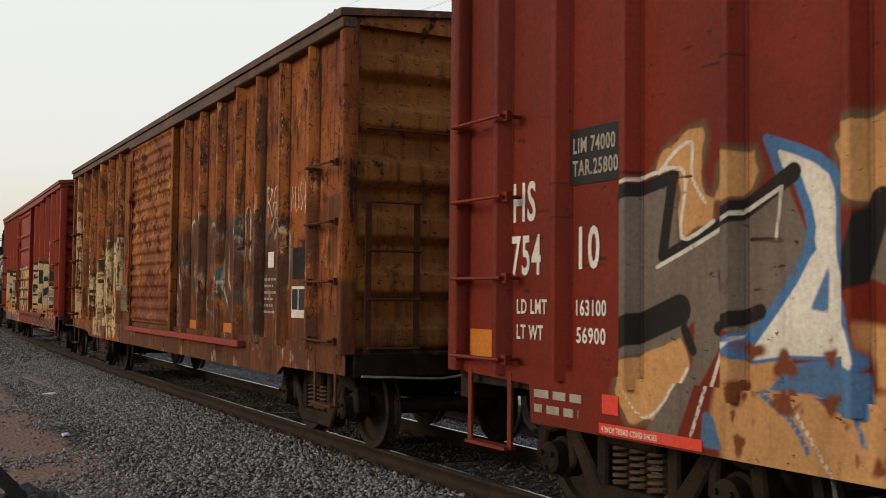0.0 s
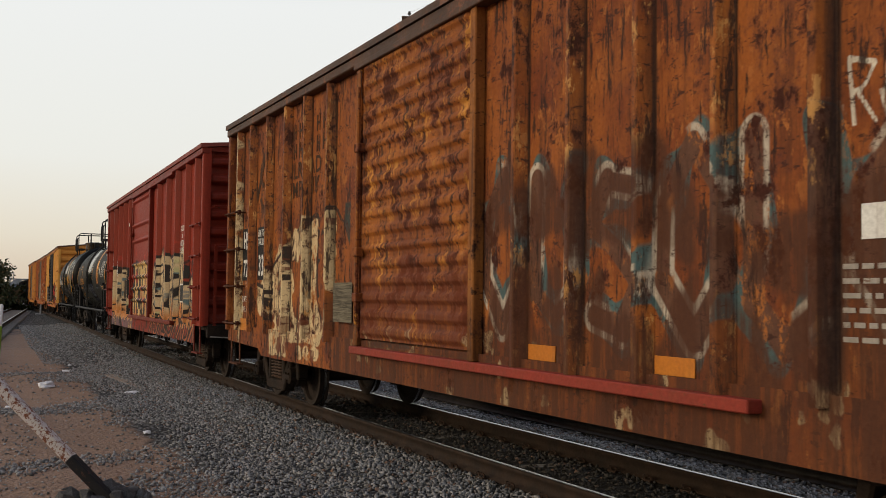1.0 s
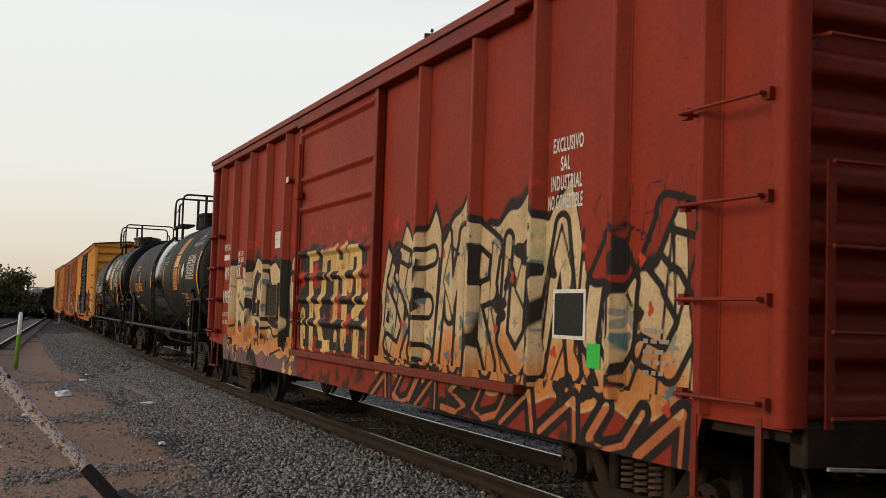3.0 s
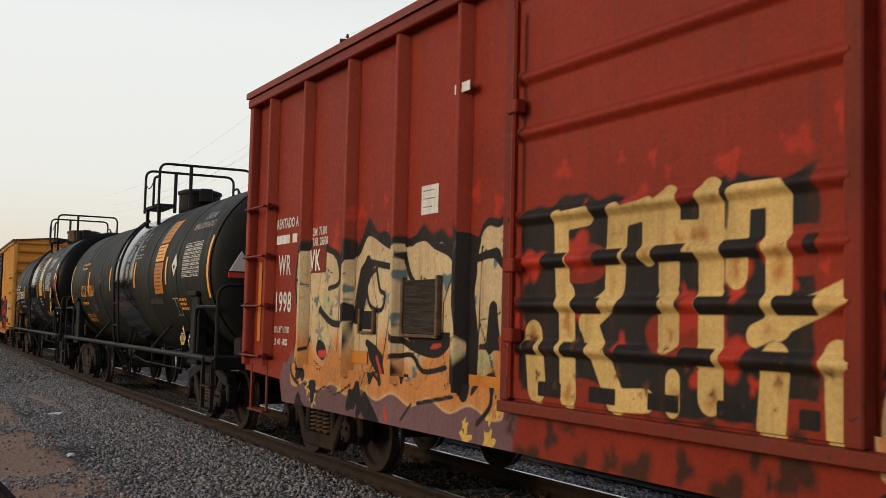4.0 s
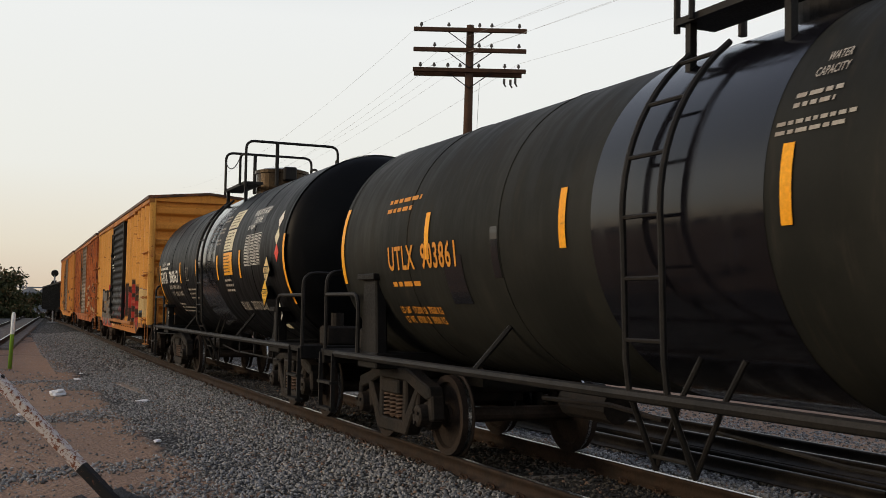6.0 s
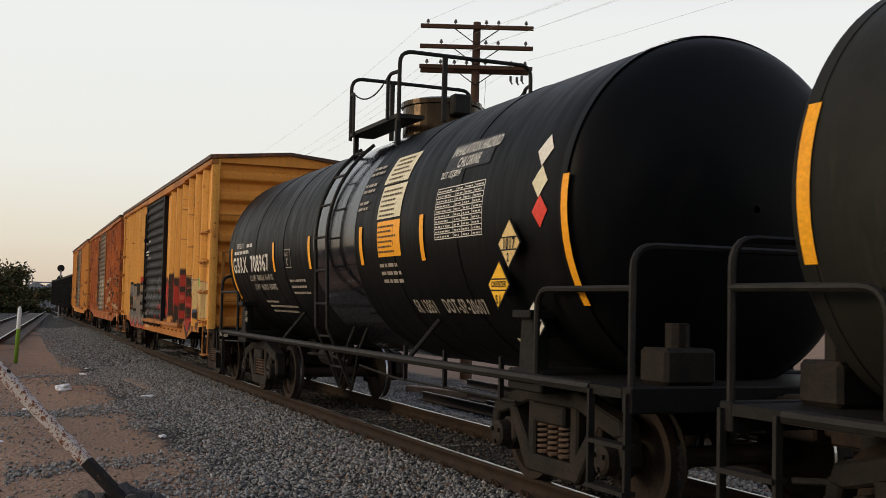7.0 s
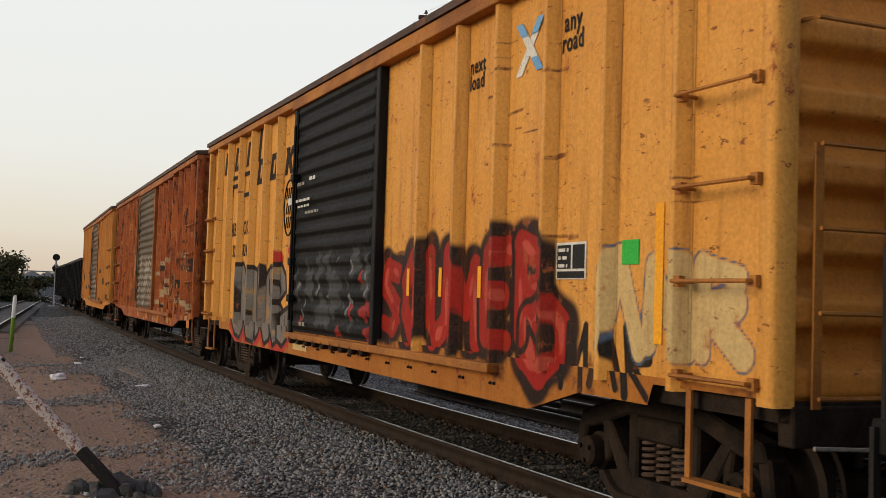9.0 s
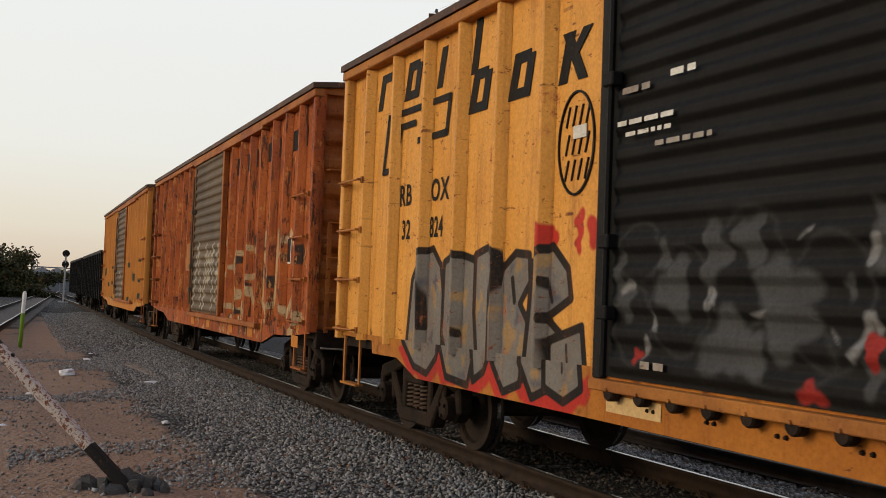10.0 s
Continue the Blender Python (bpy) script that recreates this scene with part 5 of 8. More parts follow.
        part("end_rail", tubes(0.026, rounded([(k * (tc + 0.25), -1.38, 1.0), (k * (tc + 0.25), -1.38, 1.72), (e - k * 0.06, -1.38, 1.72)], 0.18, 5), n=7), black, car)
        for x0 in (e - k * 0.02, e - k * 0.50):
            part("step_rail", boxes((*sorted((x0, x0 - k * 0.03)), -1.45, -1.40, 0.28, 1.0)), black, car)
        for z in (0.30, 0.62):
            part("step_tread", boxes((*sorted((e - k * 0.02, e - k * 0.52)), -1.47, -1.36, z, z + 0.03)), black, car)
        part("valve_gear", boxes((*sorted((e - k * 0.2, e - k * 0.55)), -1.0, -0.55, 1.03, 1.30)), m_iron_black, car, bevel=0.03)
        part("valve_gear", tubes(0.09, [(e - k * 0.35, -0.8, 1.30), (e - k * 0.35, -0.8, 1.48)], n=10), m_iron_black, car)
        add_coupler(car, e, m_iron_black, k)
    part("brake_cylinder", tubes(0.15, [(-2.6, -0.6, 0.78), (-1.9, -0.6, 0.78)], n=12), m_iron_black, car)
    sets = []
    add_bogies(car, spec.get("trucks", (tc, -tc)), GEAR_BLACK, sets)
    CARS.append((car, c, tc, sets))
    return car, put


# ---------------------------------------------------------------- paint jobs of the single cars
def field_set(**kw):
    return kw


BLACK = (0.010, 0.010, 0.011)

# red car ahead
A_GREY = [
    [(-5.90, 2.22), (-5.39, 2.33), (-5.37, 1.92), (-5.08, 1.99), (-4.56, 2.24), (-4.52, 2.16), (-4.36, 1.84), (-4.79, 1.38), (-5.21, 1.48), (-5.34, 1.35), (-5.85, 1.19)],
    [(-5.24, 1.53), (-4.95, 1.41), (-5.18, 1.1), (-5.36, 0.72), (-5.66, 0.76), (-5.26, 1.19)],
    [(-4.15, 1.72), (-4.02, 2.07), (-3.83, 2.1), (-3.84, 1.61)],
]
A_TAN = [
    [(-5.62, 2.33), (-5.49, 2.47), (-5.29, 2.56), (-5.16, 2.58), (-5.13, 2.5), (-5.19, 2.31), (-5.15, 2.17), (-5.08, 2.14), (-5.08, 2.0), (-5.36, 1.93), (-5.38, 2.33)],
    [(-5.08, 2.14), (-5.04, 2.33), (-4.91, 2.4), (-4.76, 2.39), (-4.72, 2.27), (-4.78, 2.17), (-4.95, 2.09)],
    [(-4.22, 2.22), (-4.25, 2.36), (-4.08, 2.47), (-3.83, 2.49), (-3.83, 2.09), (-4.09, 2.04)],
    [(-5.85, 1.19), (-5.36, 1.39), (-5.26, 1.2), (-5.51, 0.86), (-5.78, 0.82), (-5.93, 1.01)],
]
A_RUSTY = [
    [(-4.98, 1.21), (-4.51, 1.49), (-4.51, 1.26), (-4.66, 1.08), (-4.35, 0.85), (-3.85, 0.79), (-3.84, 1.15), (-4.00, 1.16), (-4.09, 1.5), (-3.84, 1.51), (-3.85, 0.64), (-4.98, 0.75)],
]
A_WHITE = [
    [(-4.69, 2.45), (-4.23, 2.22), (-4.19, 1.75), (-4.04, 1.29), (-4.13, 1.02), (-4.19, 1.3), (-4.53, 1.29), (-4.79, 1.25), (-4.99, 1.33), (-4.75, 1.44), (-4.36, 1.84), (-4.45, 2.16), (-4.58, 2.25)],
]
A_BLUE = [
    [(-4.54, 1.26), (-4.20, 1.32), (-4.01, 1.24), (-3.99, 1.0), (-4.13, 1.01), (-4.37, 1.1), (-4.70, 1.1)],
    [(-4.41, 1.53), (-4.26, 1.81), (-4.27, 1.51)],
    [(-5.15, 0.75), (-5.13, 0.99), (-5.03, 0.94), (-4.96, 0.75)],
]
a_black = brush(
    (0.050, (-5.90, 2.21), (-5.41, 2.3)),
    (0.050, (-5.42, 2.3), (-5.51, 1.84)),
    (0.035, (-5.51, 1.83), (-5.08, 1.99), (-4.91, 2.03), (-4.50, 2.25)),
    (0.060, (-4.91, 2.03), (-4.50, 2.24)),
    (0.100, (-5.83, 1.36), (-5.36, 1.52)),
    (0.035, (-5.02, 1.73), (-4.98, 1.36)),
    (0.050, (-5.04, 1.42), (-4.73, 1.52)),
    (0.040, (-5.32, 1.41), (-5.25, 1.29)),
    (0.030, (-5.85, 1.19), (-5.91, 1.24)),
    (0.070, (-4.09, 1.69), (-3.96, 2.06)),
)
a_thin = brush(
    (0.012, (-5.90, 2.27), (-5.34, 2.34), (-5.35, 1.94), (-5.08, 2.02)),
    (0.012, (-5.56, 1.77), (-5.08, 1.95), (-4.58, 2.17)),
    (0.010, (-4.58, 2.17), (-4.62, 1.9)),
    (0.012, (-5.54, 2.33), (-5.41, 2.44), (-5.26, 2.48), (-5.26, 2.29), (-5.15, 2.13)),
    (0.010, (-5.83, 1.02), (-5.66, 0.88), (-5.49, 0.94), (-5.29, 1.19)),
    (0.012, (-5.22, 0.81), (-4.98, 1.39)),
    (0.012, (-4.48, 1.05), (-4.23, 0.73)),
)
a_blue_line = brush(
    (0.030, (-4.69, 2.44), (-4.24, 2.23), (-4.19, 1.8), (-4.10, 1.5)),
    (0.030, (-4.69, 2.44), (-4.59, 2.22)),
    (0.030, (-4.48, 2.19), (-4.41, 1.84), (-4.86, 1.3)),
    (0.025, (-4.70, 1.1), (-4.48, 0.97), (-4.37, 0.82)),
    (0.025, (-4.19, 1.28), (-4.03, 0.89)),
)
wobble = lambda x, z: 0.012 * np.sin(x * 23 + z * 9) + 0.008 * np.sin(z * 31 - x * 7)
A_FIELDS = field_set(
    a_cloud=lambda x, z: np.maximum.reduce([band_field(x, z, -5.05, 7, 0.62, 1.22, 0.05, 1), band_field(x, z, -3.7, 7, 0.6, 2.2, 0.12, 2), blob_field(x, z, -3.6, 4, 2.0, 2.6, 24, 5, 0.10, 0.26), shape_field(x, z, *A_RUSTY) + wobble(x, z)]),
    a_glow=lambda x, z: shape_field(x, z, *A_TAN) + 0.05,
    a_tan=lambda x, z: shape_field(x, z, *A_TAN) + wobble(x, z),
    a_grey=lambda x, z: shape_field(x, z, *A_GREY),
    a_line=lambda x, z: stroke_field(x, z, a_black),
    a_edge=lambda x, z: np.maximum(shape_field(x, z, *A_WHITE) + 0.02, stroke_field(x, z, a_blue_line)),
    a_white=lambda x, z: np.minimum(shape_field(x, z, *A_WHITE), -stroke_field(x, z, a_blue_line)),
    a_drop=lambda x, z: shape_field(x, z, *A_BLUE),
    a_pale=lambda x, z: stroke_field(x, z, a_thin) + 0.006,
    a_scuff=lambda x, z: scuff_field(x, z, -7.7, -3.4, 1.6, 4.2, 60, 63),
    a_rust=lambda x, z: np.maximum(blob_field(x, z, -4.9, -3.6, 0.7, 1.5, 36, 13, 0.012, 0.10), blob_field(x, z, -5.7, -3.6, 0.9, 2.4, 60, 15, 0.006, 0.03)),
)
A_LAYERS = [("a_cloud", (0.50, 0.27, 0.11), 0.03), ("a_glow", (0.13, 0.085, 0.05), 0.03), ("a_tan", (0.50, 0.27, 0.11), 0.01), ("a_grey", (0.145, 0.12, 0.10), 0.01), ("a_edge", (0.055, 0.16, 0.34), 0.008), ("a_white", (0.66, 0.63, 0.56), 0.008), ("a_drop", (0.07, 0.16, 0.30), 0.01), ("a_line", BLACK, 0.008), ("a_pale", (0.6, 0.58, 0.52), 0.005), ("a_rust", (0.17, 0.05, 0.018), 0.02), ("a_scuff", (0.035, 0.012, 0.008), 0.006)]
m_red_a = painted_steel("oxide_red_paint", (0.150, 0.0155, 0.0065), (0.110, 0.013, 0.006), (0.028, 0.010, 0.006), 0.26, 0.45, 0.55, A_LAYERS, dust=(0.10, 0.03, 0.02))
m_red_plain = painted_steel("oxide_red_plain", (0.170, 0.0185, 0.0075), (0.125, 0.016, 0.008), (0.032, 0.012, 0.008), 0.30, 0.5, 0.5, dust=(0.12, 0.05, 0.035), low=0.3)
m_red_roof = painted_steel("red_roof", (0.20, 0.04, 0.03), (0.16, 0.04, 0.03), amount=0.3)

# rust-eaten yellow car
b_teal = tag_strokes(1.2, 6.3, 1.15, 2.75, [5, 2, 0, 5, 2, 5], 12, 0.11)
B_CREAM = [
    [(-6.38, 1.73), (-5.57, 1.98), (-5.09, 2.36), (-4.91, 2.43), (-4.77, 2.17), (-4.55, 2.44), (-3.97, 2.61), (-3.77, 2.63), (-3.41, 2.56), (-3.33, 2.3), (-3.04, 2.61), (-2.79, 2.68), (-2.68, 2.55), (-2.76, 1.76), (-2.83, 1.18), (-3.23, 0.94), (-3.69, 0.97), (-4.28, 0.95), (-4.88, 0.94), (-5.55, 1.25), (-6.37, 1.31)],
    [(-7.55, 4.28), (-7.34, 4.23), (-7.22, 0.86), (-7.41, 0.87)],
    [(-5.54, 1.16), (-4.77, 1.12), (-4.64, 0.74), (-5.53, 0.73)],
    [(-4.14, 0.93), (-3.18, 0.95), (-3.12, 0.78), (-4.13, 0.75)],
]
B_RUST = [
    [(-4.51, 2.11), (-3.91, 2.0), (-3.93, 1.36), (-4.46, 1.26)],
    [(-3.39, 2.41), (-3.09, 2.41), (-2.98, 1.9), (-3.13, 1.22), (-3.37, 1.35), (-3.48, 1.77)],
    [(-2.93, 1.83), (-2.79, 1.76), (-2.81, 1.37), (-2.93, 1.43)],
]
B_TEAL = [
    [(-2.43, 2.7), (-2.2, 2.7), (-2.21, 2.12), (-2.46, 2.39)],
    [(-1.28, 1.21), (-0.26, 1.12), (-0.25, 1.04), (-1.45, 1.01)],
]
b_ink = brush(
    (0.020, (-5.57, 1.98), (-4.92, 2.23), (-4.79, 2.13), (-4.81, 1.87), (-5.2, 1.71), (-4.88, 1.32), (-4.89, 1.17)),
    (0.045, (-5.11, 1.68), (-4.94, 1.47)),
    (0.025, (-6.38, 1.75), (-5.51, 1.62)),
    (0.020, (-6.05, 1.61), (-6.09, 1.28)),
    (0.050, (-4.64, 2.2), (-4.59, 1.99)),
    (0.020, (-4.49, 2.33), (-4.56, 2.22)),
    (0.018, (-3.96, 2.08), (-3.94, 1.82), (-3.89, 1.78)),
    (0.030, (-3.79, 2.45), (-3.73, 2.56), (-3.41, 2.54), (-3.45, 1.77), (-3.26, 1.28)),
    (0.020, (-3.09, 2.5), (-2.79, 2.65), (-2.58, 2.52), (-2.43, 2.43)),
    (0.050, (-5.7, 1.61), (-5.55, 1.43)),
    (0.040, (-5.89, 1.19), (-5.69, 1.29), (-5.5, 1.25)),
    (0.025, (-5.04, 0.72), (-4.92, 0.9), (-4.86, 0.71)),
)
b_chalk = brush(
    (0.010, (-7.3, 3.32), (-6.95, 3.19), (-6.89, 3.05)),
    (0.010, (-7.22, 3.0), (-6.86, 2.99)),
    (0.010, (-7.06, 2.98), (-7.08, 2.78)),
    (0.010, (-6.98, 2.9), (-6.95, 2.77), (-6.83, 2.78), (-6.81, 2.88)),
    (0.010, (-6.85, 2.75), (-6.68, 2.62), (-6.97, 2.66)),
    (0.008, (-7.22, 1.76), (-6.79, 1.78), (-7.13, 1.7), (-6.71, 1.71)),
)
b_scrawl = tag_strokes(5.45, 6.07, 2.42, 2.90, [3, 4, 6], 15, 0.018)
b_scrawl2 = tag_strokes(6.27, 6.95, 2.45, 2.82, [1, 2, 0, 3, 5], 16, 0.014)
B_FIELDS = field_set(
    b_cream=lambda x, z: np.maximum(np.minimum(shape_field(x, z, *B_CREAM) + 0.04 * np.sin(x * 19 + z * 7) * np.sin(z * 13), -shape_field(x, z, *B_RUST) + 0.06 * np.sin(x * 11 + z * 15)), blob_field(x, z, -2, 7.2, 0.72, 1.25, 46, 6, 0.03, 0.10)),
    b_teal=lambda x, z: np.minimum(stroke_field(x, z, b_teal) + 0.05, 0.5) + 0.06 * np.sin(9 * x + 7 * z),
    b_brown=lambda x, z: np.minimum(stroke_field(x, z, b_teal), 0.5),
    b_dark=lambda x, z: np.maximum(stroke_field(x, z, b_ink) + 0.014, blob_field(x, z, -5.6, -2.7, 0.9, 2.5, 70, 17, 0.01, 0.05)),
    b_sea=lambda x, z: shape_field(x, z, *B_TEAL),
    b_glint=lambda x, z: np.minimum(ink_field(x, z, b_teal, 0.035), 0.02 + 0.05 * np.sin(x * 5 + z * 4)),
    b_chalk=lambda x, z: np.maximum.reduce([stroke_field(x, z, b_scrawl), stroke_field(x, z, b_scrawl2), stroke_field(x, z, b_chalk)]),
)
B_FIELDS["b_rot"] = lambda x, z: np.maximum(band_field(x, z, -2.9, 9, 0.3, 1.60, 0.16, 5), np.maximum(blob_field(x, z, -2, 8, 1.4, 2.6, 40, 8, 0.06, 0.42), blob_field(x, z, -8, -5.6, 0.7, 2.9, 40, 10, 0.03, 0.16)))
B_POSTS = [-7.36, -6.56, -5.62, -4.70, -3.80, -2.84, 1.97, 2.82, 3.68, 4.50, 5.31, 6.15, 7.06]
# near-black strokes beside the posts paint in the shade of their flanks
B_FIELDS["b_post_shade"] = lambda x, z: seam_field(x, z, B_POSTS, 0.9, 4.25, 7, 0.040, 1.3)
B_FIELDS["b_pit"] = lambda x, z: np.maximum(blob_field(x, z, -5.6, -2.6, 0.85, 2.6, 150, 21, 0.012, 0.055), blob_field(x, z, -5.6, -2.6, 0.8, 1.3, 30, 22, 0.03, 0.12))
B_FIELDS["b_low"] = lambda x, z: band_field(x, z, -1.9, 1.3, 0.8, 1.95, 0.16, 3)
B_STAIN_SHADE = [("b_pit", (0.075, 0.020, 0.009), 0.008), ("b_rot", (0.046, 0.0165, 0.008), 0.06), ("b_post_shade", (0.016, 0.008, 0.006), 0.014)]
B_LAYERS = [("b_cream", (0.62, 0.47, 0.26), 0.010), ("b_teal", (0.065, 0.115, 0.115), 0.012), ("b_brown", (0.12, 0.055, 0.032), 0.010), ("b_sea", (0.035, 0.05, 0.045), 0.02), ("b_dark", (0.03, 0.022, 0.018), 0.008), ("b_glint", (0.48, 0.42, 0.33), 0.01), ("b_chalk", (0.62, 0.57, 0.46), 0.005)]
m_rust_b = painted_steel("rusted_yellow_paint", (0.27, 0.080, 0.014), (0.135, 0.031, 0.009), (0.028, 0.009, 0.006), 0.66, 0.9, 0.65, B_LAYERS, flakes=(0.33, 0.115, 0.026), late=B_STAIN_SHADE)
m_rust_b_post = painted_steel("flaking_post_paint", (0.30, 0.095, 0.016), (0.16, 0.040, 0.010), (0.030, 0.011, 0.007), 0.72, 1.0, 0.65, B_LAYERS, flakes=(0.52, 0.27, 0.085), late=B_STAIN_SHADE)
# end wall blackens downward: soot plus the dim gap's shade put into colour
m_rust_b_plain = painted_steel("rusted_yellow_plain", (0.31, 0.120, 0.027), (0.18, 0.062, 0.016), (0.020, 0.009, 0.006), 0.56, 0.85, 0.65, low=0.8, dust=(0.018, 0.011, 0.008))
m_rust_b_door = painted_steel("rusted_door", (0.33, 0.11, 0.018), (0.17, 0.048, 0.012), (0.044, 0.013, 0.007), 0.82, 0.95, 0.65, B_LAYERS[0:1], flakes=(0.50, 0.22, 0.04), late=[("b_low", (0.085, 0.022, 0.009), 0.10)])
m_rust_iron = grimy("rusted_iron", (0.10, 0.036, 0.015), (0.05, 0.019, 0.010), 12, 0.85)
m_dark_roof = painted_steel("dark_roof_steel", (0.05, 0.03, 0.022), (0.08, 0.045, 0.03), amount=0.5)
m_track_red = painted_steel("red_track_paint", (0.26, 0.035, 0.022), (0.20, 0.035, 0.022), amount=0.25)

# red car with the long cream piece
c_front = tag_strokes(1.7, 7.0, 1.0, 2.45, [0, 4, 6, 3, 2, 1, 5, 0], 21, 0.10, 0.08)
c_ink = brush(
    (0.025, (-6.17, 2.35), (-5.24, 2.27), (-5.05, 1.97), (-5.33, 1.9)),
    (0.022, (-6.25, 2.01), (-6.03, 1.86), (-6.14, 1.4), (-6.25, 1.02), (-6.0, 0.88)),
    (0.035, (-5.05, 2.16), (-4.91, 2.33), (-4.61, 2.23), (-4.37, 2.42), (-3.98, 2.3), (-3.73, 2.23)),
    (0.060, (-4.36, 2.14), (-4.52, 1.84), (-4.61, 1.6)),
    (0.030, (-4.36, 2.14), (-3.82, 2.07)),
    (0.022, (-4.16, 2.06), (-4.08, 1.87), (-3.97, 1.82), (-4.04, 1.68), (-4.3, 1.73), (-4.37, 1.95), (-4.16, 2.07)),
    (0.030, (-3.56, 2.17), (-3.46, 1.99), (-3.31, 1.88)),
)
c_ink_more = brush(
    (0.035, (-3.53, 2.27), (-3.2, 2.31), (-3.0, 2.23), (-2.73, 2.15), (-2.62, 2.04)),
    (0.080, (-2.54, 2.28), (-2.36, 2.04), (-2.39, 1.8), (-2.31, 1.39), (-2.38, 1.04)),
    (0.030, (-3.75, 1.47), (-3.29, 1.34), (-2.89, 1.32), (-2.64, 1.46), (-2.53, 1.44)),
    (0.025, (-2.53, 1.38), (-2.52, 1.12)),
    (0.022, (-3.67, 1.26), (-3.38, 1.29), (-3.16, 1.16), (-2.76, 1.21)),
    (0.035, (-5.56, 1.68), (-5.23, 1.55), (-4.9, 1.54)),
    (0.090, (-5.54, 1.28), (-5.45, 1.25)),
    (0.035, (-4.34, 1.37), (-4.07, 1.27), (-3.94, 1.02)),
)
c_ink_low = brush(
    (0.020, (-5.9, 0.92), (-5.52, 0.83), (-5.21, 0.91), (-4.98, 0.84), (-4.59, 0.97)),
    (0.050, (-4.42, 0.7), (-4.25, 0.87), (-4.11, 0.61)),
    (0.025, (-3.18, 0.89), (-2.55, 0.99)),
    (0.022, (-3.49, 0.72), (-3.28, 0.88)),
    (0.030, (-2.24, 1.05), (-2.02, 1.19), (-1.95, 0.98), (-2.16, 0.81)),
    (0.030, (-2.2, 1.4), (-1.73, 1.4)),
    (0.070, (-2.06, 1.41), (-2.02, 1.69)),
    (0.040, (-2.26, 2.09), (-1.99, 2.13)),
)
C_BLACK = [
    [(-4.53, 2.08), (-4.36, 2.19), (-4.21, 2.1), (-4.35, 1.91), (-4.45, 1.6), (-4.68, 1.55), (-4.62, 1.84)],
    [(-2.59, 2.27), (-2.43, 2.3), (-2.22, 2.24), (-2.36, 1.86), (-2.3, 1.39), (-2.34, 1.03), (-2.48, 1.0), (-2.41, 1.39), (-2.51, 1.75), (-2.54, 2.05)],
    [(-3.51, 1.48), (-2.63, 1.5), (-2.76, 1.37), (-3.03, 1.29), (-3.34, 1.34)],
    [(-4.35, 1.38), (-4.0, 1.28), (-3.92, 1.0), (-4.07, 1.07), (-4.27, 1.22)],
    [(-4.27, 0.93), (-4.0, 0.73), (-3.83, 0.58), (-4.12, 0.58), (-4.35, 0.73)],
    [(-2.24, 2.08), (-1.95, 2.15), (-1.75, 1.85), (-1.85, 1.96), (-2.02, 2.08)],
]
C_BLACK_MORE = [
    [(-2.06, 1.41), (-2.03, 1.7), (-1.98, 1.74), (-1.9, 1.41)],
    [(-5.05, 2.1), (-4.91, 2.35), (-4.59, 2.24), (-4.75, 2.13), (-4.95, 2.09)],
    [(-3.74, 1.75), (-3.65, 1.47), (-3.73, 1.47), (-3.81, 1.61)],
    [(-4.88, 1.68), (-4.7, 1.76), (-4.61, 1.6), (-4.88, 1.52)],
]
C_RED = [
    [(-1.95, 1.49), (-1.8, 1.52), (-1.73, 1.38), (-1.92, 1.35)],
    [(-3.07, 1.38), (-2.86, 1.41), (-2.89, 1.35), (-3.04, 1.34)],
    [(-4.09, 1.24), (-3.97, 1.08), (-4.04, 1.09)],
]
c_red = brush(
    (0.050, (-5.54, 1.22), (-5.37, 1.23)),
    (0.035, (-4.11, 1.24), (-4.0, 1.09)),
    (0.030, (-2.99, 1.38), (-2.86, 1.39)),
    (0.050, (-1.88, 1.41), (-1.8, 1.47)),
    (0.040, (-3.82, 0.79), (-3.79, 0.69)),
    (0.020, (-4.85, 1.76), (-4.74, 1.84)),
)
c_curl = tag_strokes(1.6, 7.0, 0.95, 2.3, [5, 0, 2, 0, 5, 3, 0, 5, 2, 0, 6], 27, 0.022, 0.1)
c_curl2 = tag_strokes(-6.3, -1.8, 0.95, 2.2, [5, 0, 2, 5, 1, 0, 5, 3], 29, 0.016, 0.05)
c_foot = tag_strokes(1.4, 7.0, 0.58, 1.06, [1, 2, 1, 0, 2, 1, 1, 2, 1], 28, 0.06, 0.6)
c_tag = tag_strokes(5.75, 6.75, 2.05, 2.55, [0, 6, 3, 4, 2], 30, 0.013, 0.2)
CREST_FRONT = [(1.58, 1.7), (1.75, 2.35), (1.95, 2.1), (2.25, 2.5), (2.55, 2.25), (3.0, 2.6), (3.2, 2.3), (3.75, 2.72), (4.1, 2.35), (4.5, 2.45), (4.85, 2.6), (5.2, 2.35), (5.5, 2.7), (5.75, 1.9), (6.1, 1.75), (6.6, 2.0), (6.85, 2.4), (6.95, 1.4)]
CREST_REAR = [(-6.25, 2.33), (-5.25, 2.30), (-5.05, 2.15), (-4.9, 2.35), (-4.6, 2.25), (-4.37, 2.45), (-3.98, 2.33), (-3.7, 2.24), (-3.2, 2.33), (-2.75, 2.2), (-2.5, 2.33), (-2.36, 2.1), (-2.2, 2.3), (-1.72, 2.42)]
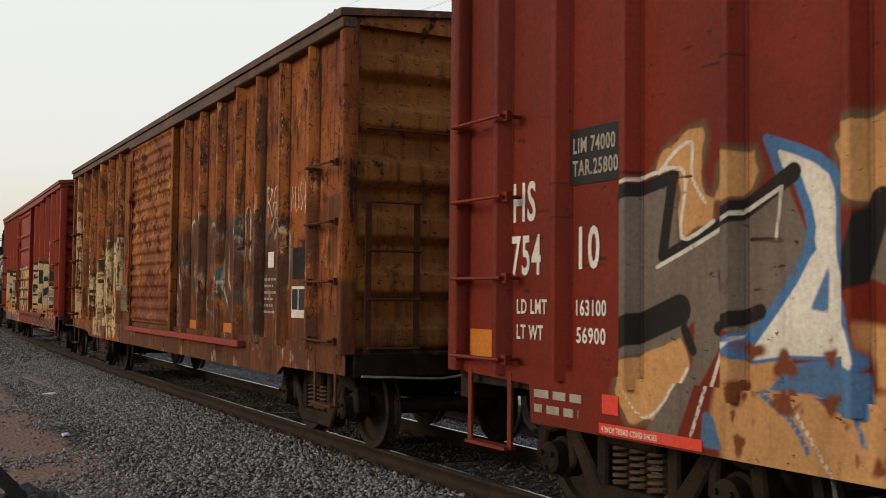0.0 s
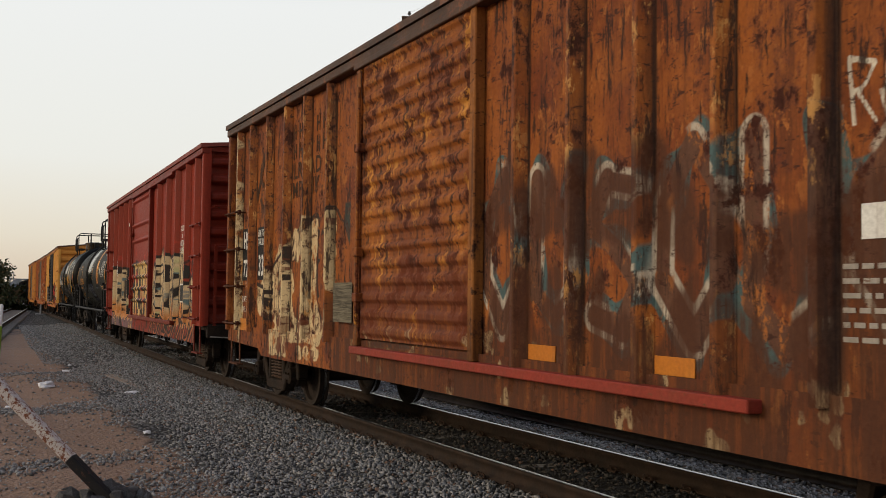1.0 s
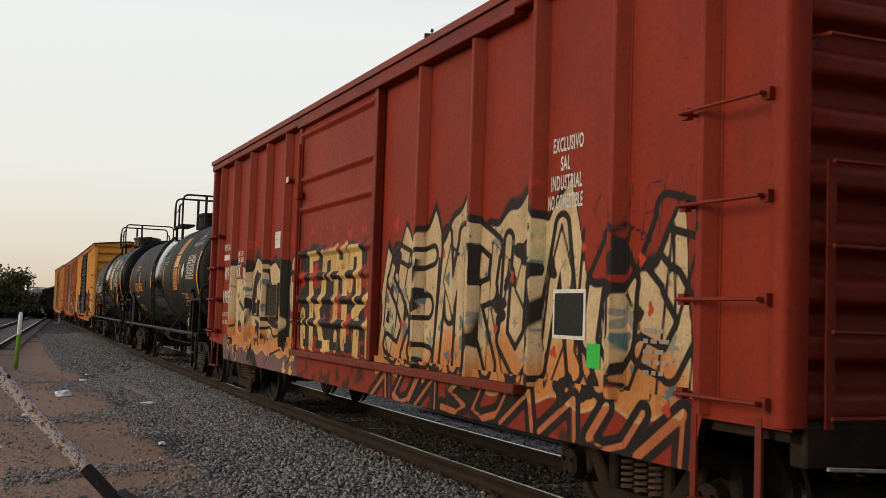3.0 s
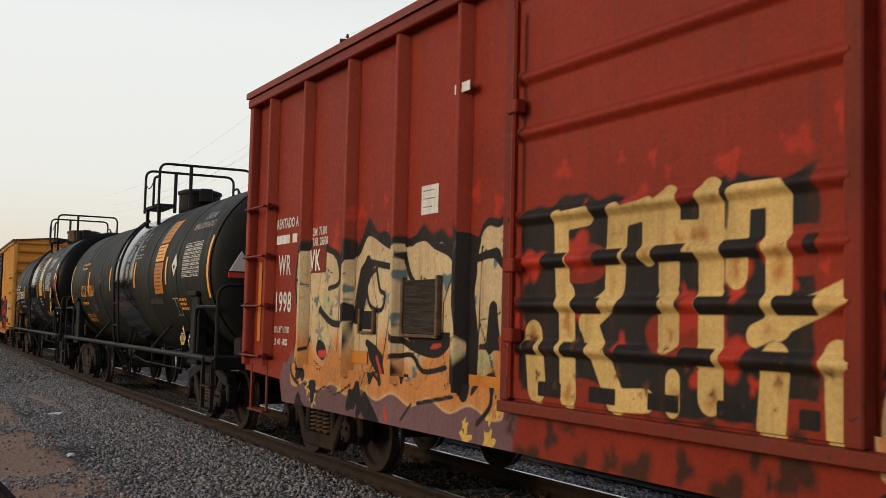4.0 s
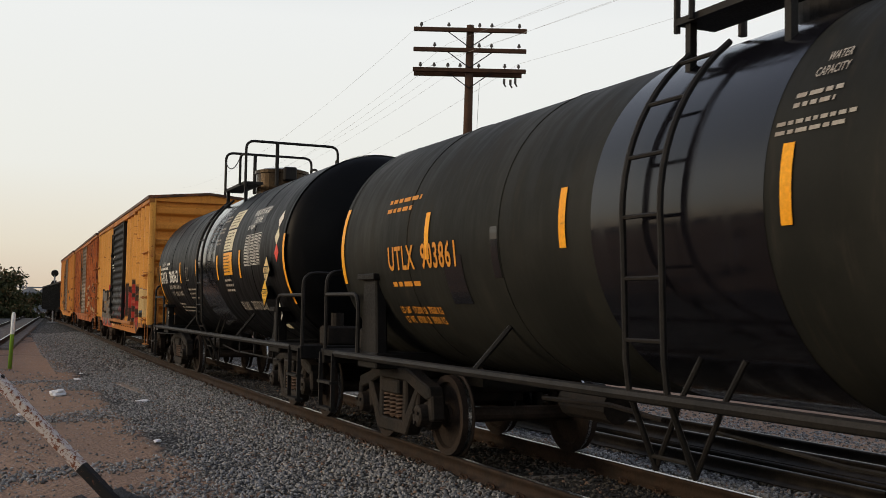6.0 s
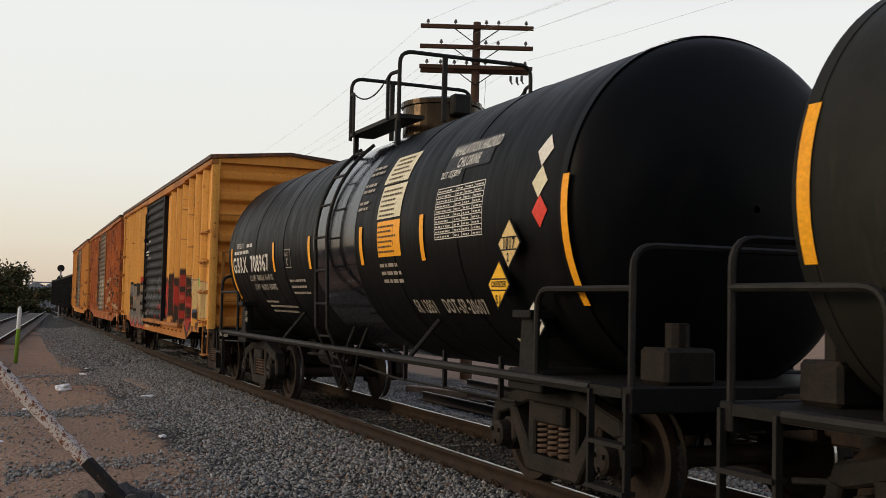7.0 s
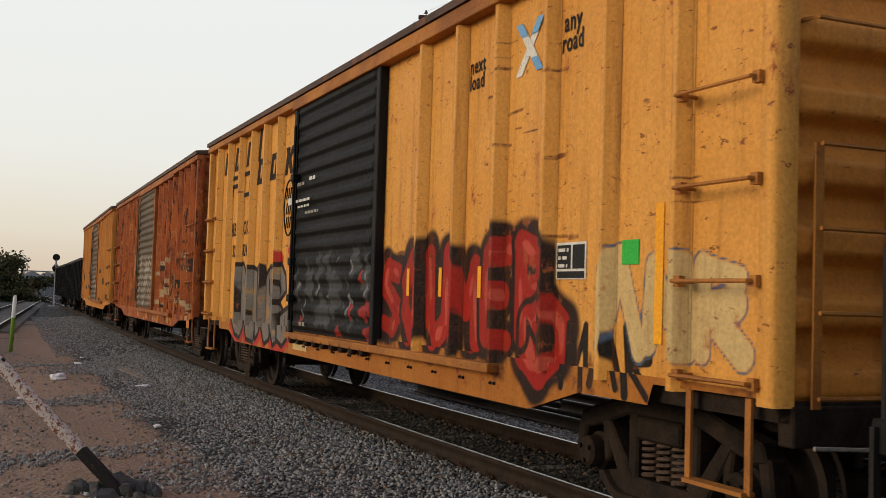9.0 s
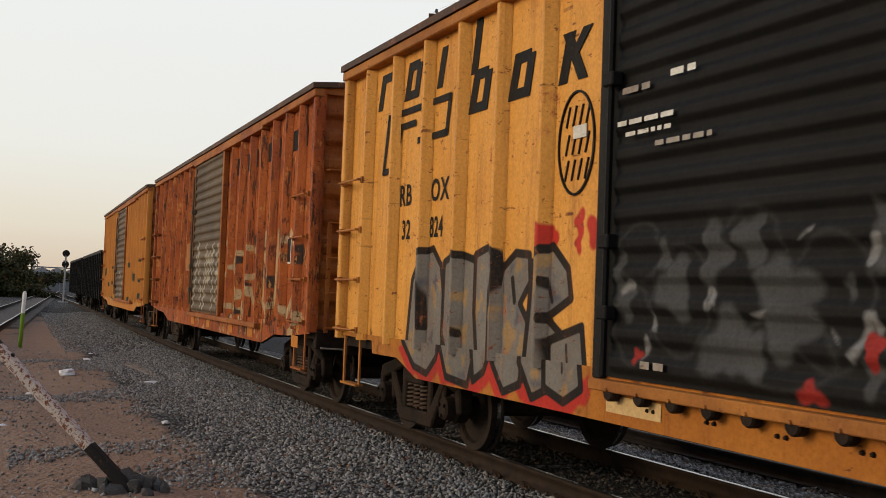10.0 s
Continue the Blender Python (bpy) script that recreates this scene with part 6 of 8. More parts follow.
door_block = np.array([(-1.05, 2.28, -0.72, 2.30, 0.06), (-1.03, 2.28, -1.0, 1.82, 0.08), (-0.42, 2.26, -0.05, 2.30, 0.06), (-0.40, 2.26, -0.42, 1.85, 0.10), (-0.08, 2.30, -0.08, 2.02, 0.07), (0.10, 2.33, 0.10, 1.85, 0.09), (0.10, 2.12, 0.48, 2.10, 0.09), (0.46, 2.33, 0.46, 1.85, 0.10), (0.66, 1.88, 0.68, 2.28, 0.08), (0.68, 2.30, 0.95, 2.30, 0.07), (0.97, 2.28, 0.97, 1.62, 0.09)])
door_block2 = np.array([(-0.95, 1.78, -0.92, 1.12, 0.09), (-0.42, 1.78, -0.72, 1.60, 0.08), (-0.70, 1.60, -0.40, 1.12, 0.09), (-0.1, 1.14, -0.42, 1.12, 0.07), (0.10, 1.76, 0.10, 1.52, 0.09), (0.46, 1.78, 0.46, 1.20, 0.10), (0.14, 1.28, 0.14, 1.12, 0.06), (0.95, 1.42, 0.92, 1.08, 0.10), (0.80, 1.55, 1.42, 1.78, 0.06), (1.36, 1.45, 1.38, 1.05, 0.09), (-1.35, 1.5, -1.3, 1.15, 0.11)])
c_body = lambda x, z: np.maximum(crest_field(x, z, 0.92, CREST_FRONT), crest_field(x, z, 0.88, CREST_REAR))
on_door = lambda x, z: np.minimum(x + 1.66, 1.46 - x)
C_FIELDS = field_set(
    c_mist=lambda x, z: band_field(x, z, -6.55, -1.6, 0.5, 1.12, 0.07, 3),
    c_flame=lambda x, z: np.maximum(blob_field(x, z, -6.3, 5.6, 2.35, 2.72, 46, 31, 0.04, 0.12), blob_field(x, z, -1.6, 1.4, 1.1, 2.4, 22, 38, 0.06, 0.16)),
    c_halo=lambda x, z: np.maximum(np.minimum(c_body(x, z) + 0.055 + 0.03 * np.sin(x * 4.1 + z * 3), z - 1.25), np.minimum(band_field(x, z, -1.52, 1.24, 1.08, 2.44, 0.03, 6), 0.22 + 0.34 * np.sin(x * 3.3 + 1) * np.sin(z * 7.1))),
    c_foot=lambda x, z: stroke_field(x, z, c_foot) + 0.02,
    c_cream=lambda x, z: c_body(x, z),
    c_glow=lambda x, z: np.minimum(5 * c_body(x, z), 1.46 + 0.14 * np.sin(x * 6) - z),
    c_teal=lambda x, z: np.minimum(blob_field(x, z, -6.4, 7, 1.1, 2.1, 110, 36, 0.025, 0.085), c_body(x, z)),
    c_lime=lambda x, z: np.minimum(blob_field(x, z, -6.4, 7, 1.0, 2.4, 40, 37, 0.05, 0.15), c_body(x, z)),
    c_star=lambda x, z: np.minimum(star_field(x, z, -6.4, 7, 1.2, 2.3, 60, 39), c_body(x, z)),
    c_gold=lambda x, z: star_field(x, z, -6.3, -1.8, 0.65, 0.98, 10, 40, 0.06, 0.11),
    c_line=lambda x, z: np.maximum.reduce([ink_field(x, z, c_front, 0.034), stroke_field(x, z, c_ink) + 0.008, stroke_field(x, z, c_ink_more) + 0.008, stroke_field(x, z, c_ink_low), shape_field(x, z, *C_BLACK, *C_BLACK_MORE) + 0.01, stroke_field(x, z, c_curl), stroke_field(x, z, c_curl2), ink_field(x, z, c_foot, 0.04), stroke_field(x, z, c_tag), np.minimum(0.030 - np.abs(c_body(x, z) + 0.01), z - 1.35), blob_field(x, z, 1.7, 7, 1.0, 2.2, 16, 43, 0.05, 0.13), blob_field(x, z, -6.3, -1.8, 0.6, 1.1, 8, 44, 0.05, 0.13)]),
    c_spot=lambda x, z: np.maximum(np.maximum(stroke_field(x, z, c_red), shape_field(x, z, *C_RED)), blob_field(x, z, 1.7, 7, 1.0, 2.2, 14, 35, 0.03, 0.07)),
    c_block=lambda x, z: np.minimum(on_door(x, z), np.maximum(stroke_field(x, z, door_block), stroke_field(x, z, door_block2)) + 0.012),
    c_bar=lambda x, z: np.maximum.reduce([np.minimum(np.minimum(on_door(x, z) - 0.2, 0.06 - np.abs(z - zl)), 0.10 * np.sin(x * 10.5 + k)) for zl, k in ((2.02, 0.4), (1.71, 2.6), (1.42, 4.0), (1.14, 1.0))]),
    c_burn=lambda x, z: np.minimum(np.minimum(on_door(x, z), np.maximum(stroke_field(x, z, door_block), stroke_field(x, z, door_block2))), blob_field(x, z, -1.6, 1.4, 1.05, 2.4, 40, 45, 0.05, 0.14)),
    c_grit=lambda x, z: np.maximum(blob_field(x, z, -6.4, 7, 1.0, 2.3, 70, 48, 0.008, 0.045), blob_field(x, z, -1.6, 1.4, 1.05, 1.5, 24, 49, 0.02, 0.07)),
    c_soot=lambda x, z: np.maximum(blob_field(x, z, -1.8, 7, 0.58, 0.95, 40, 46, 0.06, 0.2), blob_field(x, z, -1.5, 1.4, 1.0, 1.2, 16, 47, 0.05, 0.12)),
)
C_LAYERS = [("c_mist", (0.150, 0.082, 0.090), 0.03), ("c_soot", (0.050, 0.017, 0.010), 0.05), ("c_halo", (0.014, 0.014, 0.013), 0.02), ("c_flame", (0.40, 0.032, 0.016), 0.03), ("c_foot", (0.42, 0.13, 0.05), 0.012), ("c_cream", (0.56, 0.42, 0.24), 0.012), ("c_glow", (0.52, 0.215, 0.065), 0.14), ("c_lime", (0.42, 0.40, 0.20), 0.05), ("c_star", (0.27, 0.25, 0.20), 0.010), ("c_teal", (0.10, 0.16, 0.17), 0.016), ("c_gold", (0.60, 0.40, 0.10), 0.008), ("c_line", BLACK, 0.007), ("c_spot", (0.45, 0.05, 0.025), 0.012), ("c_block", (0.60, 0.41, 0.15), 0.008), ("c_burn", (0.40, 0.16, 0.04), 0.05), ("c_bar", BLACK, 0.008), ("c_grit", (0.10, 0.035, 0.015), 0.03)]
m_red_c = painted_steel("bright_oxide_red", (0.222, 0.0225, 0.0085), (0.182, 0.0195, 0.0085), (0.055, 0.018, 0.009), 0.16, 0.40, 0.55, C_LAYERS, dust=(0.16, 0.05, 0.035))

m_faded_black = painted_steel("faded_black_paint", (0.045, 0.026, 0.016), (0.075, 0.036, 0.016), (0.13, 0.045, 0.014), 0.45, 0.7, 0.6, dust=(0.10, 0.05, 0.025), gloss=0.05)
m_dark_board = grained("dark_board_wood", (0.016, 0.013, 0.010), (0.048, 0.039, 0.030))
m_board = grained("weathered_board_wood", (0.055, 0.047, 0.034), (0.17, 0.15, 0.105))
m_plate_frame = grimy("plate_frame_steel", (0.15, 0.10, 0.065), (0.07, 0.04, 0.022), 9, 0.7)

# yellow car with the dark door
f_red = tag_strokes(1.55, 5.30, 1.02, 2.15, [0, 5, 2, 6, 4, 3], 41, 0.145)
f_redb = tag_strokes(4.85, 5.60, 0.80, 1.75, [5], 44, 0.17)
F_LETTERS = [
    [(-5.75, 1.09), (-5.65, 1.73), (-5.42, 1.99), (-5.11, 2.04), (-4.9, 1.87), (-4.77, 1.41), (-4.84, 0.97), (-5.07, 0.8), (-5.42, 0.85)],
    [(-4.83, 1.19), (-4.82, 1.9), (-4.53, 1.99), (-4.1, 1.91), (-3.97, 1.53), (-3.92, 1.24), (-4.09, 0.77), (-4.59, 0.81)],
    [(-4.1, 1.96), (-3.79, 2.03), (-3.57, 1.98), (-3.5, 1.64), (-3.56, 1.25), (-3.76, 0.92), (-3.98, 0.82), (-4.1, 1.43)],
]
F_LETTERS_END = [
    [(-3.63, 1.44), (-3.53, 1.83), (-3.29, 1.96), (-3.04, 1.94), (-3.01, 1.71), (-3.19, 1.53), (-3.02, 1.37), (-3.06, 0.87), (-3.37, 0.78), (-3.6, 1.01)],
    [(-3.03, 1.46), (-2.99, 1.87), (-2.64, 2.0), (-2.39, 1.82), (-2.33, 1.59), (-2.71, 1.43), (-2.48, 1.31), (-2.45, 0.92), (-2.85, 0.78), (-3.09, 1.05)],
    [(-2.67, 1.25), (-2.16, 1.38), (-2.07, 0.92), (-2.33, 0.8), (-2.65, 0.88)],
]
f_core = brush(
    (0.050, (-5.29, 1.68), (-5.23, 1.26)),
    (0.030, (-4.48, 1.42), (-4.37, 1.21)),
    (0.030, (-3.77, 1.44), (-3.79, 1.19)),
    (0.040, (-3.34, 1.74), (-3.29, 1.55)),
    (0.030, (-2.71, 1.74), (-2.63, 1.56)),
    (0.025, (-2.39, 1.23), (-2.36, 1.02)),
)
f_grey = lambda x, z: shape_field(x, z, *F_LETTERS, *F_LETTERS_END)
f_faint = tag_strokes(6.0, 7.6, 1.15, 2.05, [1, 6, 3], 43, 0.10)
f_bubble = [(-1.30, 1.92, 0.24, 0.20), (-0.85, 1.60, 0.30, 0.36), (-0.20, 1.75, 0.32, 0.42), (0.45, 1.62, 0.30, 0.38), (1.02, 1.72, 0.28, 0.42), (-1.35, 1.42, 0.22, 0.26), (0.10, 1.32, 0.40, 0.20)]
f_ring = lambda x, z, w: np.maximum.reduce([w - np.abs(1 - np.sqrt(((x - cx) / rx) ** 2 + ((z - cz) / rz) ** 2)) * min(rx, rz) for cx, cz, rx, rz in f_bubble])
f_dark = tag_strokes(5.5, 6.7, 0.86, 1.5, [6, 1, 3], 47, 0.05)
F_FIELDS = field_set(
    f_halo=lambda x, z: np.maximum(stroke_field(x, z, f_red), stroke_field(x, z, f_redb)) + 0.12 + 0.03 * np.sin(x * 9),
    f_fill=lambda x, z: np.maximum(stroke_field(x, z, f_red), stroke_field(x, z, f_redb)),
    f_shine=lambda x, z: np.minimum(np.maximum(stroke_field(x, z, f_red), stroke_field(x, z, f_redb)) - 0.115, 0.1) + 0.03 * np.sin(x * 21 + z * 9),
    f_under=lambda x, z: np.maximum(np.minimum(f_grey(x, z) + 0.16, band_field(x, z, -5.9, -1.7, 0.70, 1.10, 0.05, 2)), blob_field(x, z, -3.0, -1.8, 2.0, 2.2, 5, 3, 0.1, 0.15)),
    f_rim=lambda x, z: np.maximum(shape_ink(x, z, F_LETTERS + F_LETTERS_END, 0.045), np.maximum(stroke_field(x, z, f_core), stroke_field(x, z, f_dark))),
    f_smear=lambda x, z: np.minimum(blob_field(x, z, -5.6, -1.9, 0.8, 2.0, 46, 57, 0.03, 0.16), f_grey(x, z)),
    f_haze=lambda x, z: np.minimum(blob_field(x, z, -5.6, -1.9, 0.8, 2.0, 30, 67, 0.03, 0.14), f_grey(x, z)),
    f_seam=lambda x, z: np.maximum(ink_field(x, z, f_red, 0.042), ink_field(x, z, f_redb, 0.04)),
    f_silver=lambda x, z: f_grey(x, z),
    f_blue=lambda x, z: 0.017 - np.abs(stroke_field(x, z, f_faint)),
    f_wash=lambda x, z: stroke_field(x, z, f_faint),
    f_scribble=lambda x, z: np.maximum(f_ring(x, z, 0.035), np.minimum(band_field(x, z, -1.6, 1.4, 1.12, 2.15, 0.05, 4), blob_field(x, z, -1.6, 1.4, 1.15, 2.1, 26, 51, 0.06, 0.24))),
    f_bright=lambda x, z: np.minimum(f_ring(x + 0.02, z - 0.02, 0.045), blob_field(x, z, -1.6, 1.4, 1.2, 2.15, 18, 53, 0.05, 0.18)),
    f_seam2=lambda x, z: seam_field(x, z, [-7.05, -6.17, -5.28, -4.42, -3.58, -2.74, 2.73, 3.60, 4.42, 5.28, 6.13, 6.97], 1.6, 4.3, 9, 0.018, 0.9),
    f_rot=lambda x, z: np.maximum(blob_field(x, z, -7.8, 7.8, 0.92, 1.14, 90, 58, 0.02, 0.11), blob_field(x, z, -7.8, 7.8, 0.7, 0.92, 30, 59, 0.015, 0.06)),
    f_scuff=lambda x, z: np.maximum(scuff_field(x, z, 1.8, 7.6, 1.9, 3.9, 70, 61), scuff_field(x, z, -7.6, -2.0, 1.9, 3.9, 46, 62)),
    f_spots=lambda x, z: blob_field(x, z, -1.5, 1.4, 1.1, 1.8, 7, 52, 0.05, 0.13),
)
F_LAYERS = [("f_rot", (0.14, 0.045, 0.015), 0.05), ("f_under", (0.45, 0.03, 0.022), 0.02), ("f_halo", (0.016, 0.009, 0.009), 0.035), ("f_fill", (0.34, 0.014, 0.011), 0.010), ("f_shine", (0.50, 0.07, 0.05), 0.012), ("f_seam", (0.018, 0.009, 0.009), 0.012), ("f_silver", (0.18, 0.17, 0.155), 0.008), ("f_smear", (0.30, 0.20, 0.10), 0.03), ("f_haze", (0.085, 0.095, 0.12), 0.05), ("f_rim", BLACK, 0.008), ("f_wash", (0.62, 0.45, 0.20), 0.012), ("f_blue", (0.07, 0.12, 0.20), 0.008)]
m_yellow_f = painted_steel("yellow_paint", (0.65, 0.315, 0.068), (0.60, 0.275, 0.052), (0.12, 0.034, 0.012), 0.40, 0.55, 0.5, F_LAYERS, dust=(0.40, 0.19, 0.05), late=[("f_seam2", (0.17, 0.055, 0.017), 0.016), ("f_scuff", (0.085, 0.024, 0.010), 0.006)])
# sill paint is more orange, and darkened for the weaker light down there
m_yellow_sill = painted_steel("orange_sill_dimmed", (0.40, 0.155, 0.024), (0.33, 0.115, 0.019), (0.09, 0.028, 0.012), 0.34, 0.6, 0.55, F_LAYERS, dust=(0.25, 0.11, 0.03))
m_yellow_plain = painted_steel("yellow_plain", (0.64, 0.255, 0.045), (0.56, 0.215, 0.036), (0.12, 0.04, 0.016), 0.22, 0.35, 0.5)
m_black_door = painted_steel("black_door_paint", (0.0065, 0.0068, 0.007), (0.010, 0.0103, 0.0106), (0.014, 0.010, 0.008), 0.12, 0.25, 0.58, dust=(0.014, 0.0135, 0.013), gloss=0.09, layers=[("f_scribble", (0.060, 0.062, 0.064), 0.04), ("f_bright", (0.20, 0.205, 0.21), 0.02), ("f_spots", (0.30, 0.03, 0.025), 0.02)])
m_yellow_iron = painted_steel("yellow_iron", (0.42, 0.17, 0.035), (0.24, 0.09, 0.024), (0.12, 0.05, 0.02), 0.4, 0.5, 0.6)

# the brown and orange cars farther back
g_pale = tag_strokes(-1.5, 7.0, 1.0, 2.6, [1, 6, 4, 0, 3, 2, 5], 61, 0.07, 0.05)
G_FIELDS = field_set(g_cream=lambda x, z: np.maximum(stroke_field(x, z, g_pale), blob_field(x, z, -1, 7.4, 0.7, 2.2, 50, 62, 0.03, 0.14)), g_ink=lambda x, z: blob_field(x, z, -1, 7.3, 0.9, 2.5, 30, 63, 0.05, 0.2))
G_LAYERS = [("g_ink", (0.03, 0.022, 0.02), 0.02), ("g_cream", (0.50, 0.36, 0.20), 0.012)]
m_brown_g = painted_steel("brown_orange_paint", (0.38, 0.095, 0.018), (0.26, 0.055, 0.014), (0.060, 0.018, 0.010), 0.56, 0.95, 0.6, G_LAYERS, flakes=(0.46, 0.19, 0.05))
m_brown_plain = painted_steel("brown_orange_plain", (0.36, 0.13, 0.03), (0.24, 0.07, 0.02), (0.06, 0.02, 0.012), 0.45, 0.7, 0.6)
m_grey_door = painted_steel("grey_door_paint", (0.085, 0.068, 0.052), (0.13, 0.095, 0.06), (0.05, 0.03, 0.02), 0.35, 0.5, 0.6, [("g_cream", (0.40, 0.36, 0.28), 0.012)])
h_pale = tag_strokes(-7, 7.0, 0.9, 2.4, [1, 6, 4, 0, 3, 2, 5, 1, 0], 71, 0.08, 0.05)
H_FIELDS = field_set(g_cream=lambda x, z: blob_field(x, z, -7, 7, 0.7, 2.3, 50, 72, 0.05, 0.2), g_ink=lambda x, z: stroke_field(x, z, h_pale))
m_orange_h = painted_steel("orange_paint", (0.50, 0.20, 0.035), (0.44, 0.16, 0.03), (0.10, 0.03, 0.014), 0.22, 0.5, 0.55, [("g_cream", (0.45, 0.33, 0.07), 0.02), ("g_ink", (0.05, 0.06, 0.04), 0.02)])


def even_posts(h, d0, d1, n_rear, n_front):
    rear = np.linspace(-h, d0, n_rear + 2)[1:-1]
    front = np.linspace(d1, h, n_front + 2)[1:-1]
    return [float(v) for v in (*rear, *front)]


def sill_line(h, a=0.73, flat=5.0):
    return [(-h, 1.0), (-6.66, 0.92), (-5.85, 0.90), (-flat, a), (flat, a), (5.85, 0.90), (6.66, 0.92), (h, 1.0)]


def build_red_lead():
    car = boxcar("boxcar", "oxide red boxcar with black, grey, white and blue graffiti", -6.41, dict(
        length=15.8, body=m_red_a, end=m_red_plain, door_mat=m_red_plain, roof=m_red_roof, fields=A_FIELDS, iron=m_red_plain,
        upper=56, posts=[-7.22, -6.49, -5.76, -4.89, -4.08, -3.2, -2.3] + even_posts(7.9, -1.6, 1.6, 0, 7), door=(-1.6, 1.6), door_kind="plain", door_lines=[1.5, 2.1, 2.7, 3.6], post_width=0.046,
        sill=[(-7.9, 1.02), (-6.85, 0.98), (-6.83, 0.72), (6.8, 0.72), (6.85, 1.0), (7.9, 1.02)]))
    for body, x, z, h, w in (("HS", -7.14, 2.13, 0.27, 0.62), ("754", -7.15, 1.75, 0.27, 0.60), ("10", -6.38, 1.78, 0.27, 0.66), ("LD LMT", -7.08, 1.47, 0.10, 0.72), ("LT WT", -7.08, 1.29, 0.10, 0.72), ("163100", -6.38, 1.47, 0.10, 0.72), ("56900", -6.36, 1.29, 0.10, 0.8)):
        lettering(car, body, x, z, h, m_white, SIDE - 0.006, w)
    patch(car, "black_panel", m_black_label, -6.43, -5.83, 2.33, 2.70, SIDE - 0.004)
    for body, z in (("LIM 74000 K", 2.54), ("TAR.25800 K", 2.39)):
        lettering(car, body, -6.40, z, 0.10, m_dull_white, SIDE - 0.010, 0.66)
    patch(car, "orange_sticker", m_orange_sticker, -7.72, -7.38, 1.13, 1.34, SIDE - 0.004, "square orange reflector")
    bar_lines(car, -6.78, 0.90, 0.70, 1, 0.1, 0.055, m_dull_white, lambda x, z: (x, SIDE - 0.052, z), 3)
    bar_lines(car, -6.78, 0.80, 0.66, 1, 0.1, 0.055, m_dull_white, lambda x, z: (x, SIDE - 0.052, z), 4)
    patch(car, "red_sticker", m_red_sticker, -6.02, -5.86, 0.86, 0.98, SIDE - 0.05)
    patch(car, "red_sticker", m_red_sticker, -6.05, -5.12, 0.735, 0.80, SIDE - 0.05)
    lettering(car, "4 INCH TREAD COND SHOES", -6.02, 0.748, 0.035, m_white, SIDE - 0.056, 0.72)
    patch(car, "orange_sticker", m_orange_sticker, -3.9, -3.1, 0.76, 0.90, SIDE - 0.05)


